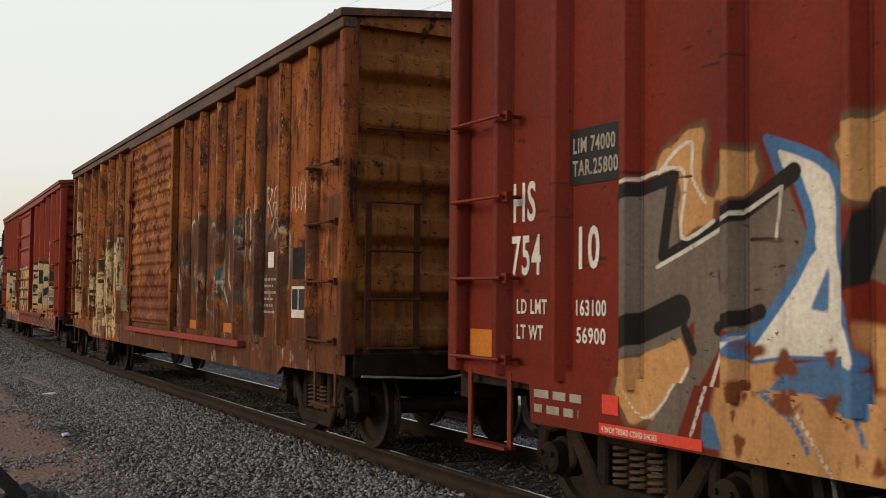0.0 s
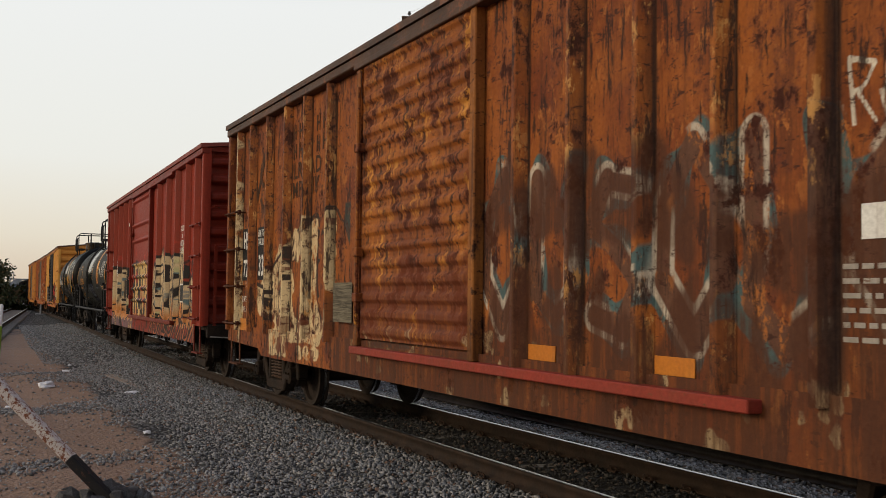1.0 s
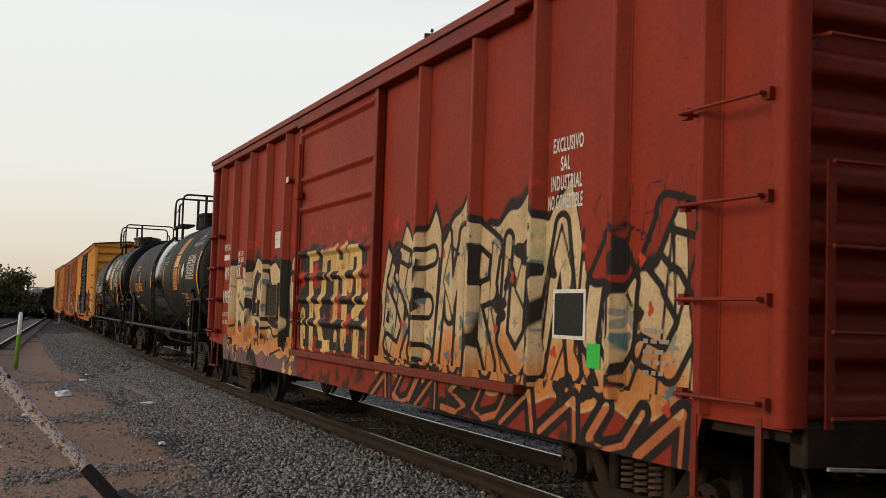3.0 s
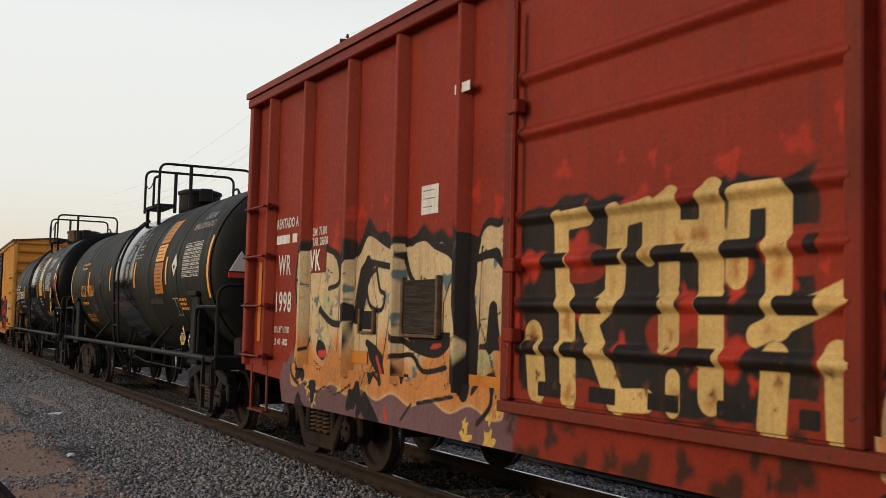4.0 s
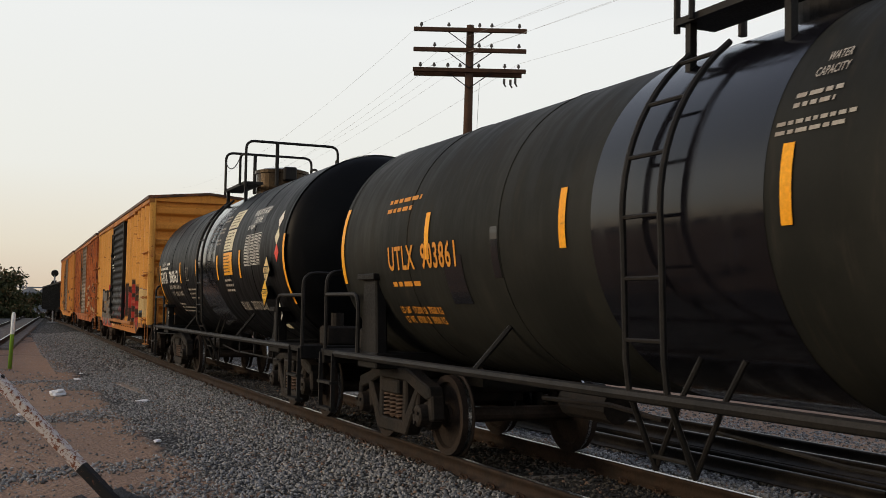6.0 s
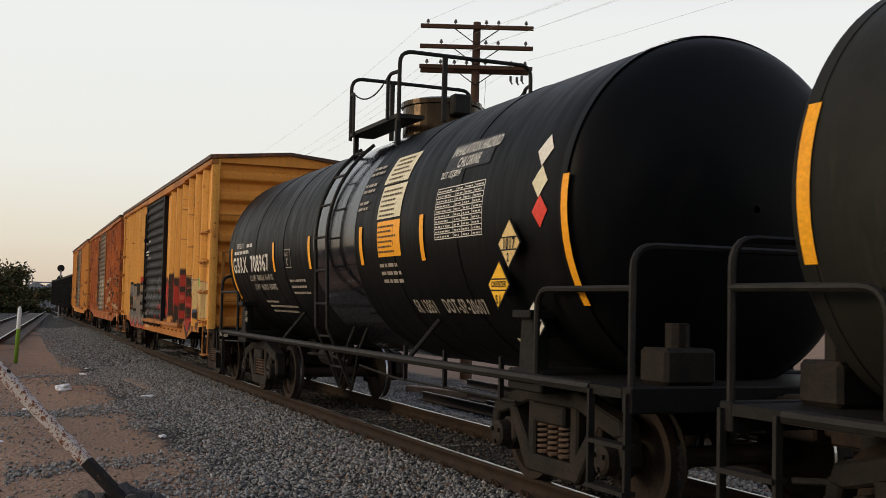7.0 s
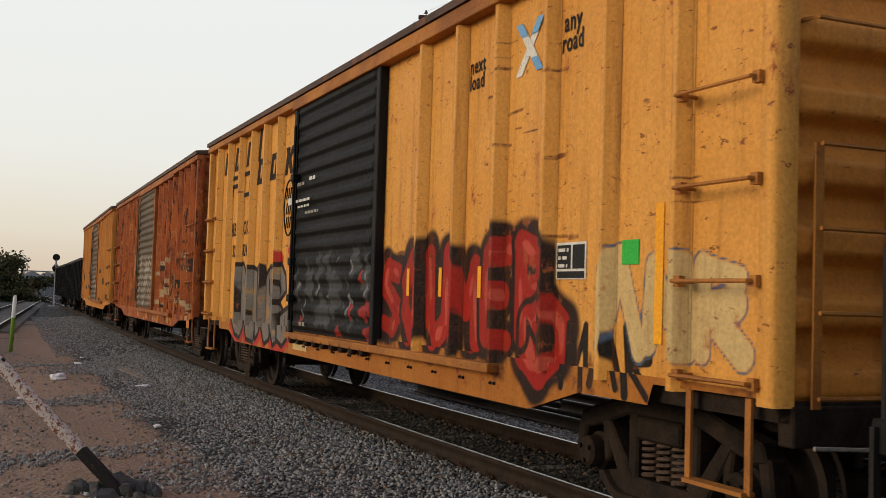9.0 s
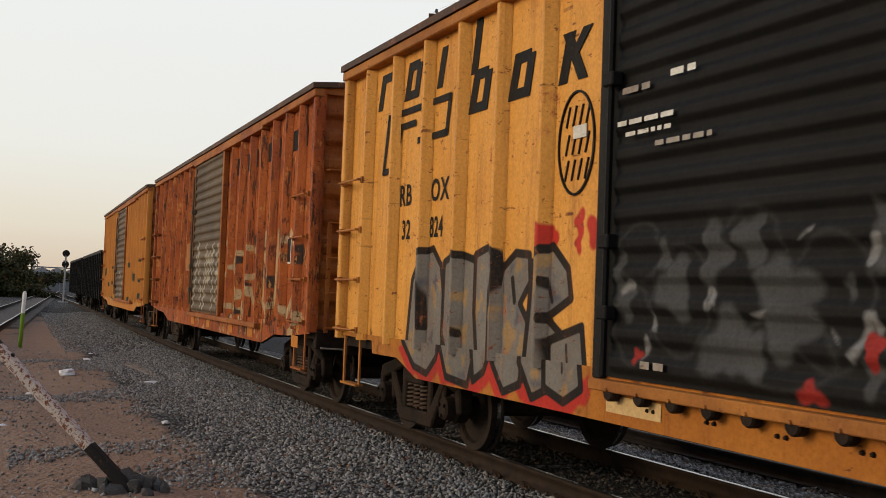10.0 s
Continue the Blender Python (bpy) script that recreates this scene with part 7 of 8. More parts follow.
def build_rusty():
    h = 8.0
    car = boxcar("boxcar", "heavily rusted yellow-brown boxcar with peeling cream and teal graffiti", 11.6, dict(
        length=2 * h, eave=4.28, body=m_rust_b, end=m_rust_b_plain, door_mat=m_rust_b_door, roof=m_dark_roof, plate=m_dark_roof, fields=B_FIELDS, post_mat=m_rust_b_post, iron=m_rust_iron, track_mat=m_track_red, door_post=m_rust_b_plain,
        posts=B_POSTS, trucks=(6.3, -6.4), ribs=6, rib_depth=0.13, door=(-1.72, 1.18), door_ribs=17, track=(-1.8, 4.85), door_z=(1.12, 4.20), door_label="corrugated rusty sliding door",
        sill=[(-h, 0.85), (-6.1, 0.80), (-5.9, 0.70), (6.0, 0.70), (6.2, 0.80), (h, 0.82)]))
    patch(car, "black_panel", m_black_paint, -7.28, -6.66, 1.81, 2.62, SIDE - 0.004, "black data panel with white stencils")
    patch(car, "black_panel", m_black_paint, -6.36, -5.76, 1.81, 2.60, SIDE - 0.004, "black data panel with white stencils")
    for body, x, z, hh, w in (("HS", -7.20, 2.30, 0.27, 0.62), ("72", -7.20, 1.87, 0.26, 0.70), ("331", -6.30, 1.88, 0.30, 0.66), ("LIM. 71700KG", -6.33, 2.46, 0.10, 0.56), ("TAR.28100KG", -6.33, 2.33, 0.10, 0.58), ("LD LMT 158100", -7.26, 1.48, 0.085, 0.52), ("LT WT  61900", -7.26, 1.32, 0.085, 0.52)):
        lettering(car, body, x, z, hh, m_white, SIDE - 0.011, w)
    patch(car, "orange_sticker", m_orange_sticker, -7.18, -6.74, 1.04, 1.22, SIDE - 0.05, "square orange reflector")
    # faded company name: the common words lettered, the names as upright bars
    rng = random.Random(19)
    for z, n in ((3.68, 8), (3.42, 8)):
        for k in range(n):
            x = -5.08 + k * 0.255
            if min(abs(x + 0.07 - p) for p in B_POSTS) < 0.10:
                continue
            bm = bmesh.new()
            plate(bm, [(x, z), (x + 0.045, z), (x + 0.045, z + 0.21), (x, z + 0.21)], SIDE - 0.006, SIDE - 0.003)
            plate(bm, [(x + 0.11, z), (x + 0.135, z), (x + 0.135, z + 0.21), (x + 0.11, z + 0.21)], SIDE - 0.006, SIDE - 0.003)
            plate(bm, [(x + 0.045, z + 0.09), (x + 0.11, z + 0.09), (x + 0.11, z + 0.125), (x + 0.045, z + 0.125)], SIDE - 0.006, SIDE - 0.003)
            bmesh.ops.recalc_face_normals(bm, faces=bm.faces[:])
            part("faded_letter", bm, m_faded_black, car)
    lettering(car, "RAILROAD", -5.12, 3.16, 0.21, m_faded_black, SIDE - 0.006, 1.13, name="faded_letter")
    lettering(car, "COMPANY", -5.12, 2.90, 0.21, m_faded_black, SIDE - 0.006, 1.08, name="faded_letter")
    # faded emblem: a broad wedge with its thin arm, and a double curl
    bm = bmesh.new()
    plate(bm, [(-7.12, 4.02), (-6.84, 4.02), (-6.42, 3.20), (-6.46, 2.98)], SIDE - 0.006, SIDE - 0.003)
    plate(bm, [(-5.90, 3.98), (-5.76, 3.98), (-6.42, 2.98), (-6.46, 3.06)], SIDE - 0.007, SIDE - 0.004)
    bmesh.ops.recalc_face_normals(bm, faces=bm.faces[:])
    part("faded_emblem", bm, m_faded_black, car)
    for cz, a0, a1 in ((3.40, 0.2, 4.4), (3.08, -2.9, 1.6)):
        bm = bmesh.new()
        rows = [[bm.verts.new((-5.98 + rr * 0.95 * math.cos(a), SIDE - 0.009, cz + rr * 0.75 * math.sin(a))) for a in np.linspace(a0, a1, 21)] for rr in (0.23, 0.33)]
        for k in range(20):
            bm.faces.new((rows[0][k], rows[0][k + 1], rows[1][k + 1], rows[1][k]))
        bmesh.ops.recalc_face_normals(bm, faces=bm.faces[:])
        part("faded_emblem", bm, m_faded_black, car)
    for x, z in ((-6.06, 3.40), (-6.06, 3.00)):
        lettering(car, "R", x, z, 0.14, m_faded_black, SIDE - 0.006, 0.9, name="faded_letter")
    patch(car, "weathered_board", m_board, -2.62, -1.96, 1.28, 1.74, SIDE - 0.06, "grey weathered board bolted beside the door")
    patch(car, "data_frame", m_white, 6.36, 6.82, 1.34, 1.68, SIDE - 0.004)
    patch(car, "data_plate", m_black_label, 6.39, 6.79, 1.43, 1.65, SIDE - 0.009)
    patch(car, "data_bar", m_white, 6.58, 6.60, 1.43, 1.65, SIDE - 0.013)
    patch(car, "black_panel", m_black_paint, 6.38, 6.82, 1.76, 2.10, SIDE - 0.004)
    patch(car, "torn_notice", m_white, 5.55, 5.75, 1.90, 2.08, SIDE - 0.005, "torn white paper notice")
    for k in range(6):
        bar_lines(car, 5.42, 1.75 - k * 0.075, 0.42, 1, 0.1, 0.028, m_dull_white, lambda x, z: (x, SIDE - 0.006, z), k)
    for x in (2.08, 3.78):
        patch(car, "orange_sticker", m_orange_sticker, x, x + 0.42, 1.10, 1.22, SIDE - 0.006, "faded orange reflector")


def build_red_second():
    h = 7.83
    car = boxcar("boxcar", "bright oxide red boxcar with cream and black graffiti along the bottom", 30.0, dict(
        length=2 * h, eave=4.27, body=m_red_c, end=m_red_plain, door_mat=m_red_c, roof=m_red_roof, fields=C_FIELDS, iron=m_red_plain, trim=m_red_plain, plate=m_red_plain,
        posts=[-7.06, -5.93, -4.73, -3.62, -2.47] + [2.72, 3.95, 5.07, 6.18, 7.12], door=(-1.66, 1.46), door_kind="plain", door_lines=[1.42, 1.72, 2.02, 2.34, 2.95, 3.36, 4.0], track=(-1.7, 4.95), post_width=0.048, rib_depth=0.12, ribs=10, trucks=(6.3, -6.25),
        sill=[(-h, 0.95), (-6.6, 0.90), (-6.5, 0.66), (6.9, 0.66), (7.0, 0.66), (7.1, 1.0), (h, 1.0)]))
    for body, x, z, hh, w in (("EXCLUSIVO", 5.24, 2.88, 0.11, 0.48), ("SAL", 5.36, 2.73, 0.11, 0.48), ("INDUSTRIAL", 5.22, 2.58, 0.11, 0.46), ("NO COMESTIBLE", 5.18, 2.43, 0.11, 0.38), ("RENTADO A", -6.96, 2.61, 0.11, 0.72), ("WR", -6.86, 2.08, 0.22, 0.72), ("WK", -5.98, 2.10, 0.22, 0.72), ("1998", -6.96, 1.66, 0.22, 0.80), ("LD LMT 157200", -6.94, 1.42, 0.07, 0.66), ("LT WT  63000", -6.94, 1.28, 0.07, 0.66), ("LIM. 71300", -5.82, 2.47, 0.085, 0.66), ("TAR. 28600", -5.82, 2.36, 0.085, 0.66)):
        lettering(car, body, x, z, hh, m_white, SIDE - 0.006, w)
    bar_lines(car, -6.96, 2.43, 0.68, 1, 0.1, 0.10, m_white, lambda x, z: (x, SIDE - 0.006, z), 2)
    patch(car, "yellow_strip", m_orange_sticker, -7.55, -7.44, 1.30, 2.25, SIDE - 0.006, "vertical orange reflective strip")
    patch(car, "white_notice", m_white, -3.26, -2.95, 2.50, 2.75, SIDE - 0.004, "square white paper notice")
    bar_lines(car, -3.22, 2.70, 0.22, 3, 0.07, 0.009, m_black_label, lambda x, z: (x, SIDE - 0.009, z), 5)
    plate_ = patch(car, "dark_plate", m_dark_board, -3.52, -2.88, 1.48, 1.94, SIDE - 0.030, "dark weathered board in a steel frame")
    for x0, x1, z0, z1 in ((-3.55, -3.51, 1.45, 1.97), (-2.89, -2.85, 1.45, 1.97), (-3.55, -2.85, 1.445, 1.475)):
        part("plate_frame", boxes((x0, x1, SIDE - 0.05, SIDE - 0.002, z0, z1)), m_plate_frame, plate_, bevel=0.006)
    for x0, x1, z0, z1 in ((-4.50, -4.46, 1.46, 1.69), (-4.18, -4.14, 1.46, 1.69), (-4.50, -4.14, 1.455, 1.48)):
        part("card_holder", boxes((x0, x1, SIDE - 0.035, SIDE - 0.002, z0, z1)), m_plate_frame, car, bevel=0.005)
    patch(car, "red_panel", m_red_plain, -6.05, -5.42, 2.07, 2.36, SIDE - 0.001)
    patch(car, "dark_plate", m_black_paint, -4.46, -4.18, 1.50, 1.67, SIDE - 0.012)
    patch(car, "data_frame", m_white, 5.30, 5.75, 1.42, 1.80, SIDE - 0.004)
    patch(car, "data_plate", m_black_label, 5.33, 5.72, 1.45, 1.77, SIDE - 0.009)
    patch(car, "green_sticker", m_green_sticker, 5.78, 5.95, 1.22, 1.40, SIDE - 0.004)
    patch(car, "white_notice", m_white, -2.95 + 0.4, -2.30, 3.42, 3.50, SIDE - 0.09)
    patch(car, "orange_sticker", m_orange_sticker, -4.78, -4.30, 1.17, 1.29, SIDE - 0.01, "faded orange reflector")
    patch(car, "orange_sticker", m_orange_sticker, -2.35, -1.85, 1.05, 1.18, SIDE - 0.01, "faded orange reflector")
    bar_lines(car, 6.45, 1.5, 0.3, 5, 0.07, 0.03, m_dull_white, lambda x, z: (x, SIDE - 0.006, z), 8)
    respace(car, [(-7.84, -7.80), (1.46, 1.46), (5.3, 5.55), (7.84, 8.33)])


def build_yellow():
    h = 7.9
    car = boxcar("boxcar", "yellow boxcar with a black ribbed door and red and silver graffiti", 76.8, dict(
        length=2 * h, eave=4.27, body=m_yellow_f, end=m_yellow_plain, door_mat=m_black_door, roof=m_dark_roof, plate=m_yellow_iron, fields=F_FIELDS, iron=m_yellow_iron, trim=m_yellow_iron,
        upper=56, posts=[-7.05, -6.17, -5.28, -4.42, -3.58, -2.74] + [2.73, 3.60, 4.42, 5.28, 6.13, 6.97], door=(-1.75, 1.50), door_ribs=15, door_post=m_black_paint, sill_mat=m_yellow_sill, door_label="black ribbed sliding door", track=(-1.8, 4.5), track_mat=m_yellow_iron, post_width=0.046, ribs=8, rib_depth=0.11, trucks=(6.3, -6.3),
        sill=[(-h, 1.06), (-6.70, 1.04), (-6.68, 0.90), (-5.9, 0.90), (-5.35, 0.73), (5.04, 0.71), (5.80, 0.91), (6.66, 0.91), (6.72, 1.05), (h, 1.06)]))
    patch(car, "pale_plate", painted_cream, -3.4 + 1.7, -3.4 + 2.35, 0.80, 0.92, SIDE - 0.05)
    # large faded trade name drawn as plain slanted shapes
    base = [(-6.78, 3.65), (-5.95, 3.65), (-5.05, 3.65), (-4.22, 3.65), (-4.25, 3.28), (-3.42, 3.28), (-2.52, 3.28)]
    for i, (x, z) in enumerate(base):
        bm = bmesh.new()
        tall = 0.60 if i in (3,) else 0.40
        plate(bm, [(x - 0.12, z), (x + 0.02, z), (x + 0.14, z + tall), (x, z + tall)], SIDE - 0.007, SIDE - 0.003)
        if i == 6:
            plate(bm, [(x + 0.20, z), (x + 0.34, z), (x + 0.08, z + tall), (x - 0.06, z + tall)], SIDE - 0.010, SIDE - 0.004)
            plate(bm, [(x + 0.14, z + 0.16), (x + 0.40, z + tall), (x + 0.26, z + tall), (x + 0.06, z + 0.20)], SIDE - 0.011, SIDE - 0.005)
        elif i not in (2, 3):
            plate(bm, [(x - 0.02, z + 0.30), (x + 0.28, z + 0.30), (x + 0.30, z + 0.40), (x, z + 0.40)], SIDE - 0.008, SIDE - 0.004)
        if i in (1, 4, 5):
            plate(bm, [(x + 0.16, z), (x + 0.29, z), (x + 0.38, z + 0.36), (x + 0.25, z + 0.36)], SIDE - 0.009, SIDE - 0.005)
            plate(bm, [(x - 0.10, z), (x + 0.24, z), (x + 0.26, z + 0.09), (x - 0.08, z + 0.09)], SIDE - 0.010, SIDE - 0.006)
        bmesh.ops.recalc_face_normals(bm, faces=bm.faces[:])
        part("trade_mark", bm, m_black_paint, car, "black slanted trade mark shape")
    bm = bmesh.new()
    for p, q in (((-6.63, 2.93), (-6.50, 3.53)), ((-6.50, 3.53), (-4.80, 3.53)), ((-4.80, 3.53), (-4.87, 3.18)), ((-4.87, 3.18), (-5.60, 3.18)), ((-5.72, 3.38), (-6.10, 3.38)), ((-6.10, 3.38), (-6.24, 2.93)), ((-6.24, 2.93), (-6.63, 2.93))):
        d = Vector((q[0] - p[0], 0, q[1] - p[1])).normalized()
        nn = Vector((-d.z, 0, d.x)) * 0.035
        a, b = Vector((p[0], SIDE - 0.012, p[1])), Vector((q[0], SIDE - 0.012, q[1]))
        a, b = a - d * 0.03, b + d * 0.03
        bm.faces.new([bm.verts.new(v) for v in (a - nn, b - nn, b + nn, a + nn)])
    part("trade_mark", bm, m_black_paint, car)
    for body, x, z, hh, w in (("RB", -6.10, 2.52, 0.22, 0.90), ("OX", -5.22, 2.52, 0.22, 0.90), ("32", -6.0, 2.16, 0.20, 0.80), ("824", -5.22, 2.16, 0.20, 0.72), ("next", 3.70, 3.63, 0.14, 0.80), ("load", 3.70, 3.48, 0.14, 0.80), ("any", 5.40, 3.66, 0.15, 0.80), ("road", 5.37, 3.50, 0.15, 0.72)):
        lettering(car, body, x, z, hh, m_black_paint, SIDE - 0.006, w)
    # white and blue cross emblem, two arms crossing
    for k, mat_, d_ in ((1, m_white, 0.0), (-1, m_white, 0.003)):
        bm = bmesh.new()
        plate(bm, [(4.85 - k * 0.24, 3.44), (4.85 - k * 0.13, 3.44), (4.85 + k * 0.24, 3.88), (4.85 + k * 0.13, 3.88)], SIDE - 0.008 - d_, SIDE - 0.004)
        bmesh.ops.recalc_face_normals(bm, faces=bm.faces[:])
        part("cross_emblem", bm, mat_, car, "white and blue cross emblem")
        for z0, z1 in ((3.76, 3.88),) if k > 0 else ((3.76, 3.88), (3.44, 3.56)):
            x0, x1 = 4.85 + k * (-0.185 + 0.37 * (z0 - 3.44) / 0.44), 4.85 + k * (-0.185 + 0.37 * (z1 - 3.44) / 0.44)
            bm = bmesh.new()
            plate(bm, [(x0 - 0.055, z0), (x0 + 0.055, z0), (x1 + 0.055, z1), (x1 - 0.055, z1)], SIDE - 0.016, SIDE - 0.013)
            bmesh.ops.recalc_face_normals(bm, faces=bm.faces[:])
            part("emblem_tip", bm, m_blue_sticker, car)
    # stickers at the front end
    patch(car, "data_frame", m_white, 5.37, 5.80, 1.74, 2.02, SIDE - 0.005)
    patch(car, "data_plate", m_black_label, 5.39, 5.78, 1.82, 2.00, SIDE - 0.010)
    patch(car, "data_plate", m_black_label, 5.39, 5.78, 1.75, 1.80, SIDE - 0.010)
    patch(car, "data_bar", m_white, 5.60, 5.62, 1.82, 2.00, SIDE - 0.014)
    bar_lines(car, 5.41, 1.95, 0.16, 3, 0.06, 0.025, m_white, lambda x, z: (x, SIDE - 0.015, z), 6)
    patch(car, "green_sticker", m_green_sticker, 6.27, 6.47, 1.84, 2.01, SIDE - 0.005, "small green label")
    patch(car, "yellow_strip", m_yellow_sticker, 6.66, 6.75, 1.31, 2.24, SIDE - 0.005, "vertical yellow reflective strip")
    for i, x in enumerate((2.30, 3.12, 3.98)):
        patch(car, "yellow_strip", m_yellow_sticker, x, x + 0.07, 1.58, 1.86, SIDE - 0.006)
    # pale writing on the door
    put = lambda x, z: (x, -1.535, z)
    for x, z, w, hh, mt in ((-1.50, 3.02, 0.38, 0.045, m_dull_white), (-1.55, 2.80, 0.75, 0.035, m_white), (-1.45, 2.72, 0.55, 0.03, m_white), (-0.95, 3.06, 0.28, 0.045, m_white), (-1.1, 2.62, 0.6, 0.035, m_dull_white), (-1.2, 1.14, 0.3, 0.05, m_dull_white)):
        bar_lines(car, x, z, w, 1, 0.1, hh, mt, put, int(x * 100))
    # rollers under the sliding door and bolts along its track
    for x in np.arange(-1.55, 1.45, 0.36):
        roller = part("door_roller", lathe_y(bmesh.new(), [(0.05, -1.555), (0.06, -1.54), (0.06, -1.48)], 14, x, 0.945), m_iron, car)
        part("roller_bolt", lathe_y(bmesh.new(), [(0.012, -1.575), (0.016, -1.555)], 6, x, 0.965), m_yellow_iron, roller)
    for x in np.arange(-1.2, 4.6, 0.62):
        part("sill_bolt", lathe_y(bmesh.new(), [(0.012, -1.475), (0.018, -1.452)], 6, x, 0.86), m_iron, car)
        part("sill_bolt", lathe_y(bmesh.new(), [(0.012, -1.475), (0.018, -1.452)], 6, x + 0.07, 0.86), m_iron, car)
    # hand-written tally ring beside the door, marks as plain strokes
    ring = [Vector((-2.32 + 0.27 * math.cos(a), SIDE - 0.008, 2.79 + 0.40 * math.sin(a))) for a in np.linspace(0, math.tau, 33)]
    part("tally_ring", tubes(0.012, ring, n=4), m_black_paint, car, "hand-drawn dark tally ring")
    bm = bmesh.new()
    for k, (z, n) in enumerate(((2.92, 4), (2.70, 4), (2.50, 4))):
        for i in range(n):
            x = -2.48 + i * 0.10
            tube(bm, [(x, SIDE - 0.006, z), (x + 0.05, SIDE - 0.006, z + 0.16)], 0.010, 4)
    part("tally_mark", bm, m_black_paint, car)
    patch(car, "torn_notice", m_white, -2.36, -2.16, 2.82, 2.92, SIDE - 0.012)
    respace(car, [(-7.9, -7.95), (-1.75, -1.93), (1.5, 1.38), (5.37, 5.33), (7.9, 7.92)])


def build_brown():
    h = 7.85
    car = boxcar("boxcar", "orange-brown boxcar with a grey ribbed door and pale peeling graffiti", 93.85, dict(
        length=2 * h, eave=4.29, body=m_brown_g, end=m_brown_plain, door_mat=m_grey_door, roof=m_dark_roof, fields=G_FIELDS, grain=0.07, iron=m_brown_plain, trim=m_brown_plain,
        posts=even_posts(h, -1.6, 1.5, 7, 7), door=(-1.6, 1.5), door_ribs=18, track=(-1.7, 4.9), sill=sill_line(h)))
    for x in np.arange(2.2, 7.2, 0.52):
        part("trade_mark", boxes((x, x + 0.30, SIDE - 0.006, SIDE - 0.002, 3.60, 3.90)), m_black_paint, car, "dark blocky trade mark shape")
    for x in (-6.5, -5.5, -4.6, -3.2):
        part("trade_mark", boxes((x, x + 0.45, SIDE - 0.006, SIDE - 0.002, 2.85, 3.25 + (0.5 if x < -5 else 0))), m_black_paint, car)
    patch(car, "green_sticker", m_green_sticker, 5.2, 5.42, 1.75, 2.05, SIDE - 0.005)
    patch(car, "data_frame", m_white, 6.10, 6.5, 1.95, 2.35, SIDE - 0.004)
    patch(car, "data_plate", m_black_label, 6.13, 6.47, 1.98, 2.32, SIDE - 0.009)
    patch(car, "tan_panel", m_yellow_iron, -2.5, -1.9, 1.9, 2.5, SIDE - 0.09)
    for x in (-1.6, 0.2, 2.4, 4.0, 6.9):
        patch(car, "orange_sticker", m_orange_sticker, x, x + 0.36, 0.78, 0.94, SIDE - 0.05)


def build_orange():
    h = 8.0
    boxcar("boxcar", "orange boxcar with a dark grey ribbed door", 111.6, dict(
        length=2 * h, eave=4.34, body=m_orange_h, end=m_brown_plain, door_mat=m_grey_door, roof=m_dark_roof, fields=H_FIELDS, grain=0.08, iron=m_brown_plain, trim=m_brown_plain,
        posts=even_posts(h, -1.5, 1.5, 7, 7), door=(-1.5, 1.5), door_ribs=16, track=(-1.6, 4.6), sill=sill_line(h)))


def gondola(c):
    car = tagged(new("gondola_car"), "plain black steel gondola car with upright side ribs", "gondola car", "freight cars of the train")
    h = 7.6
    for y in (-1.46, 1.42):
        part("side_wall", boxes((-h, h, y, y + 0.04, 0.85, 2.95)), m_black, car)
    for k in (-1, 1):
        part("end_wall", boxes((*sorted((k * h, k * (h - 0.05))), -1.46, 1.46, 0.85, 2.95)), m_black, car)
    part("floor", boxes((-h, h, -1.42, 1.42, 0.85, 0.95)), m_black, car)
    part("top_rail", boxes((-h, h, -1.54, -1.44, 2.88, 3.0)), m_black, car)
    for x in np.linspace(-h + 0.2, h - 0.2, 12):
        part("side_rib", boxes((x - 0.06, x + 0.06, -1.53, -1.46, 0.85, 2.9)), m_black, car)
    sets = []
    add_bogies(car, (5.9, -5.9), GEAR_BLACK, sets)
    for k in (1, -1):
        add_coupler(car, k * h, m_iron_black, k)
    CARS.append((car, c, 5.9, sets))


# ---------------------------------------------------------------- tank cars' paint and plates
def tank_paint(name, col, col2, rough, streak):
    m, nt, b = material(name, rough, 0.0, 0.40 if rough < 0.3 else 0.05)
    v = coords(nt)
    runs = coords(nt, (7, 1.2, 1.2))
    cloud, run, fine = tex_noise(nt, v, 0.8, 6, 0.6), tex_noise(nt, runs, 1.1, 6, 0.65), tex_noise(nt, v, 24, 5, 0.7)
    c = mixed(nt, smooth(nt, cloud, 0.35, 0.7), col, col2)
    c = mixed(nt, smooth(nt, run, 0.52, 0.8, 0, streak), c, (0.050, 0.043, 0.035))
    c = mixed(nt, smooth(nt, fine, 0.55, 0.8, 0, 0.25), c, (0.028, 0.024, 0.02))
    nt.links.new(c, b.inputs["Base Color"])
    nt.links.new(smooth(nt, run, 0.3, 0.75, rough - 0.06, rough + 0.14), b.inputs["Roughness"])
    bumped(nt, b, calc(nt, "ADD", cloud, calc(nt, "MULTIPLY", fine, 0.15)), 0.10, 0.02)
    return m


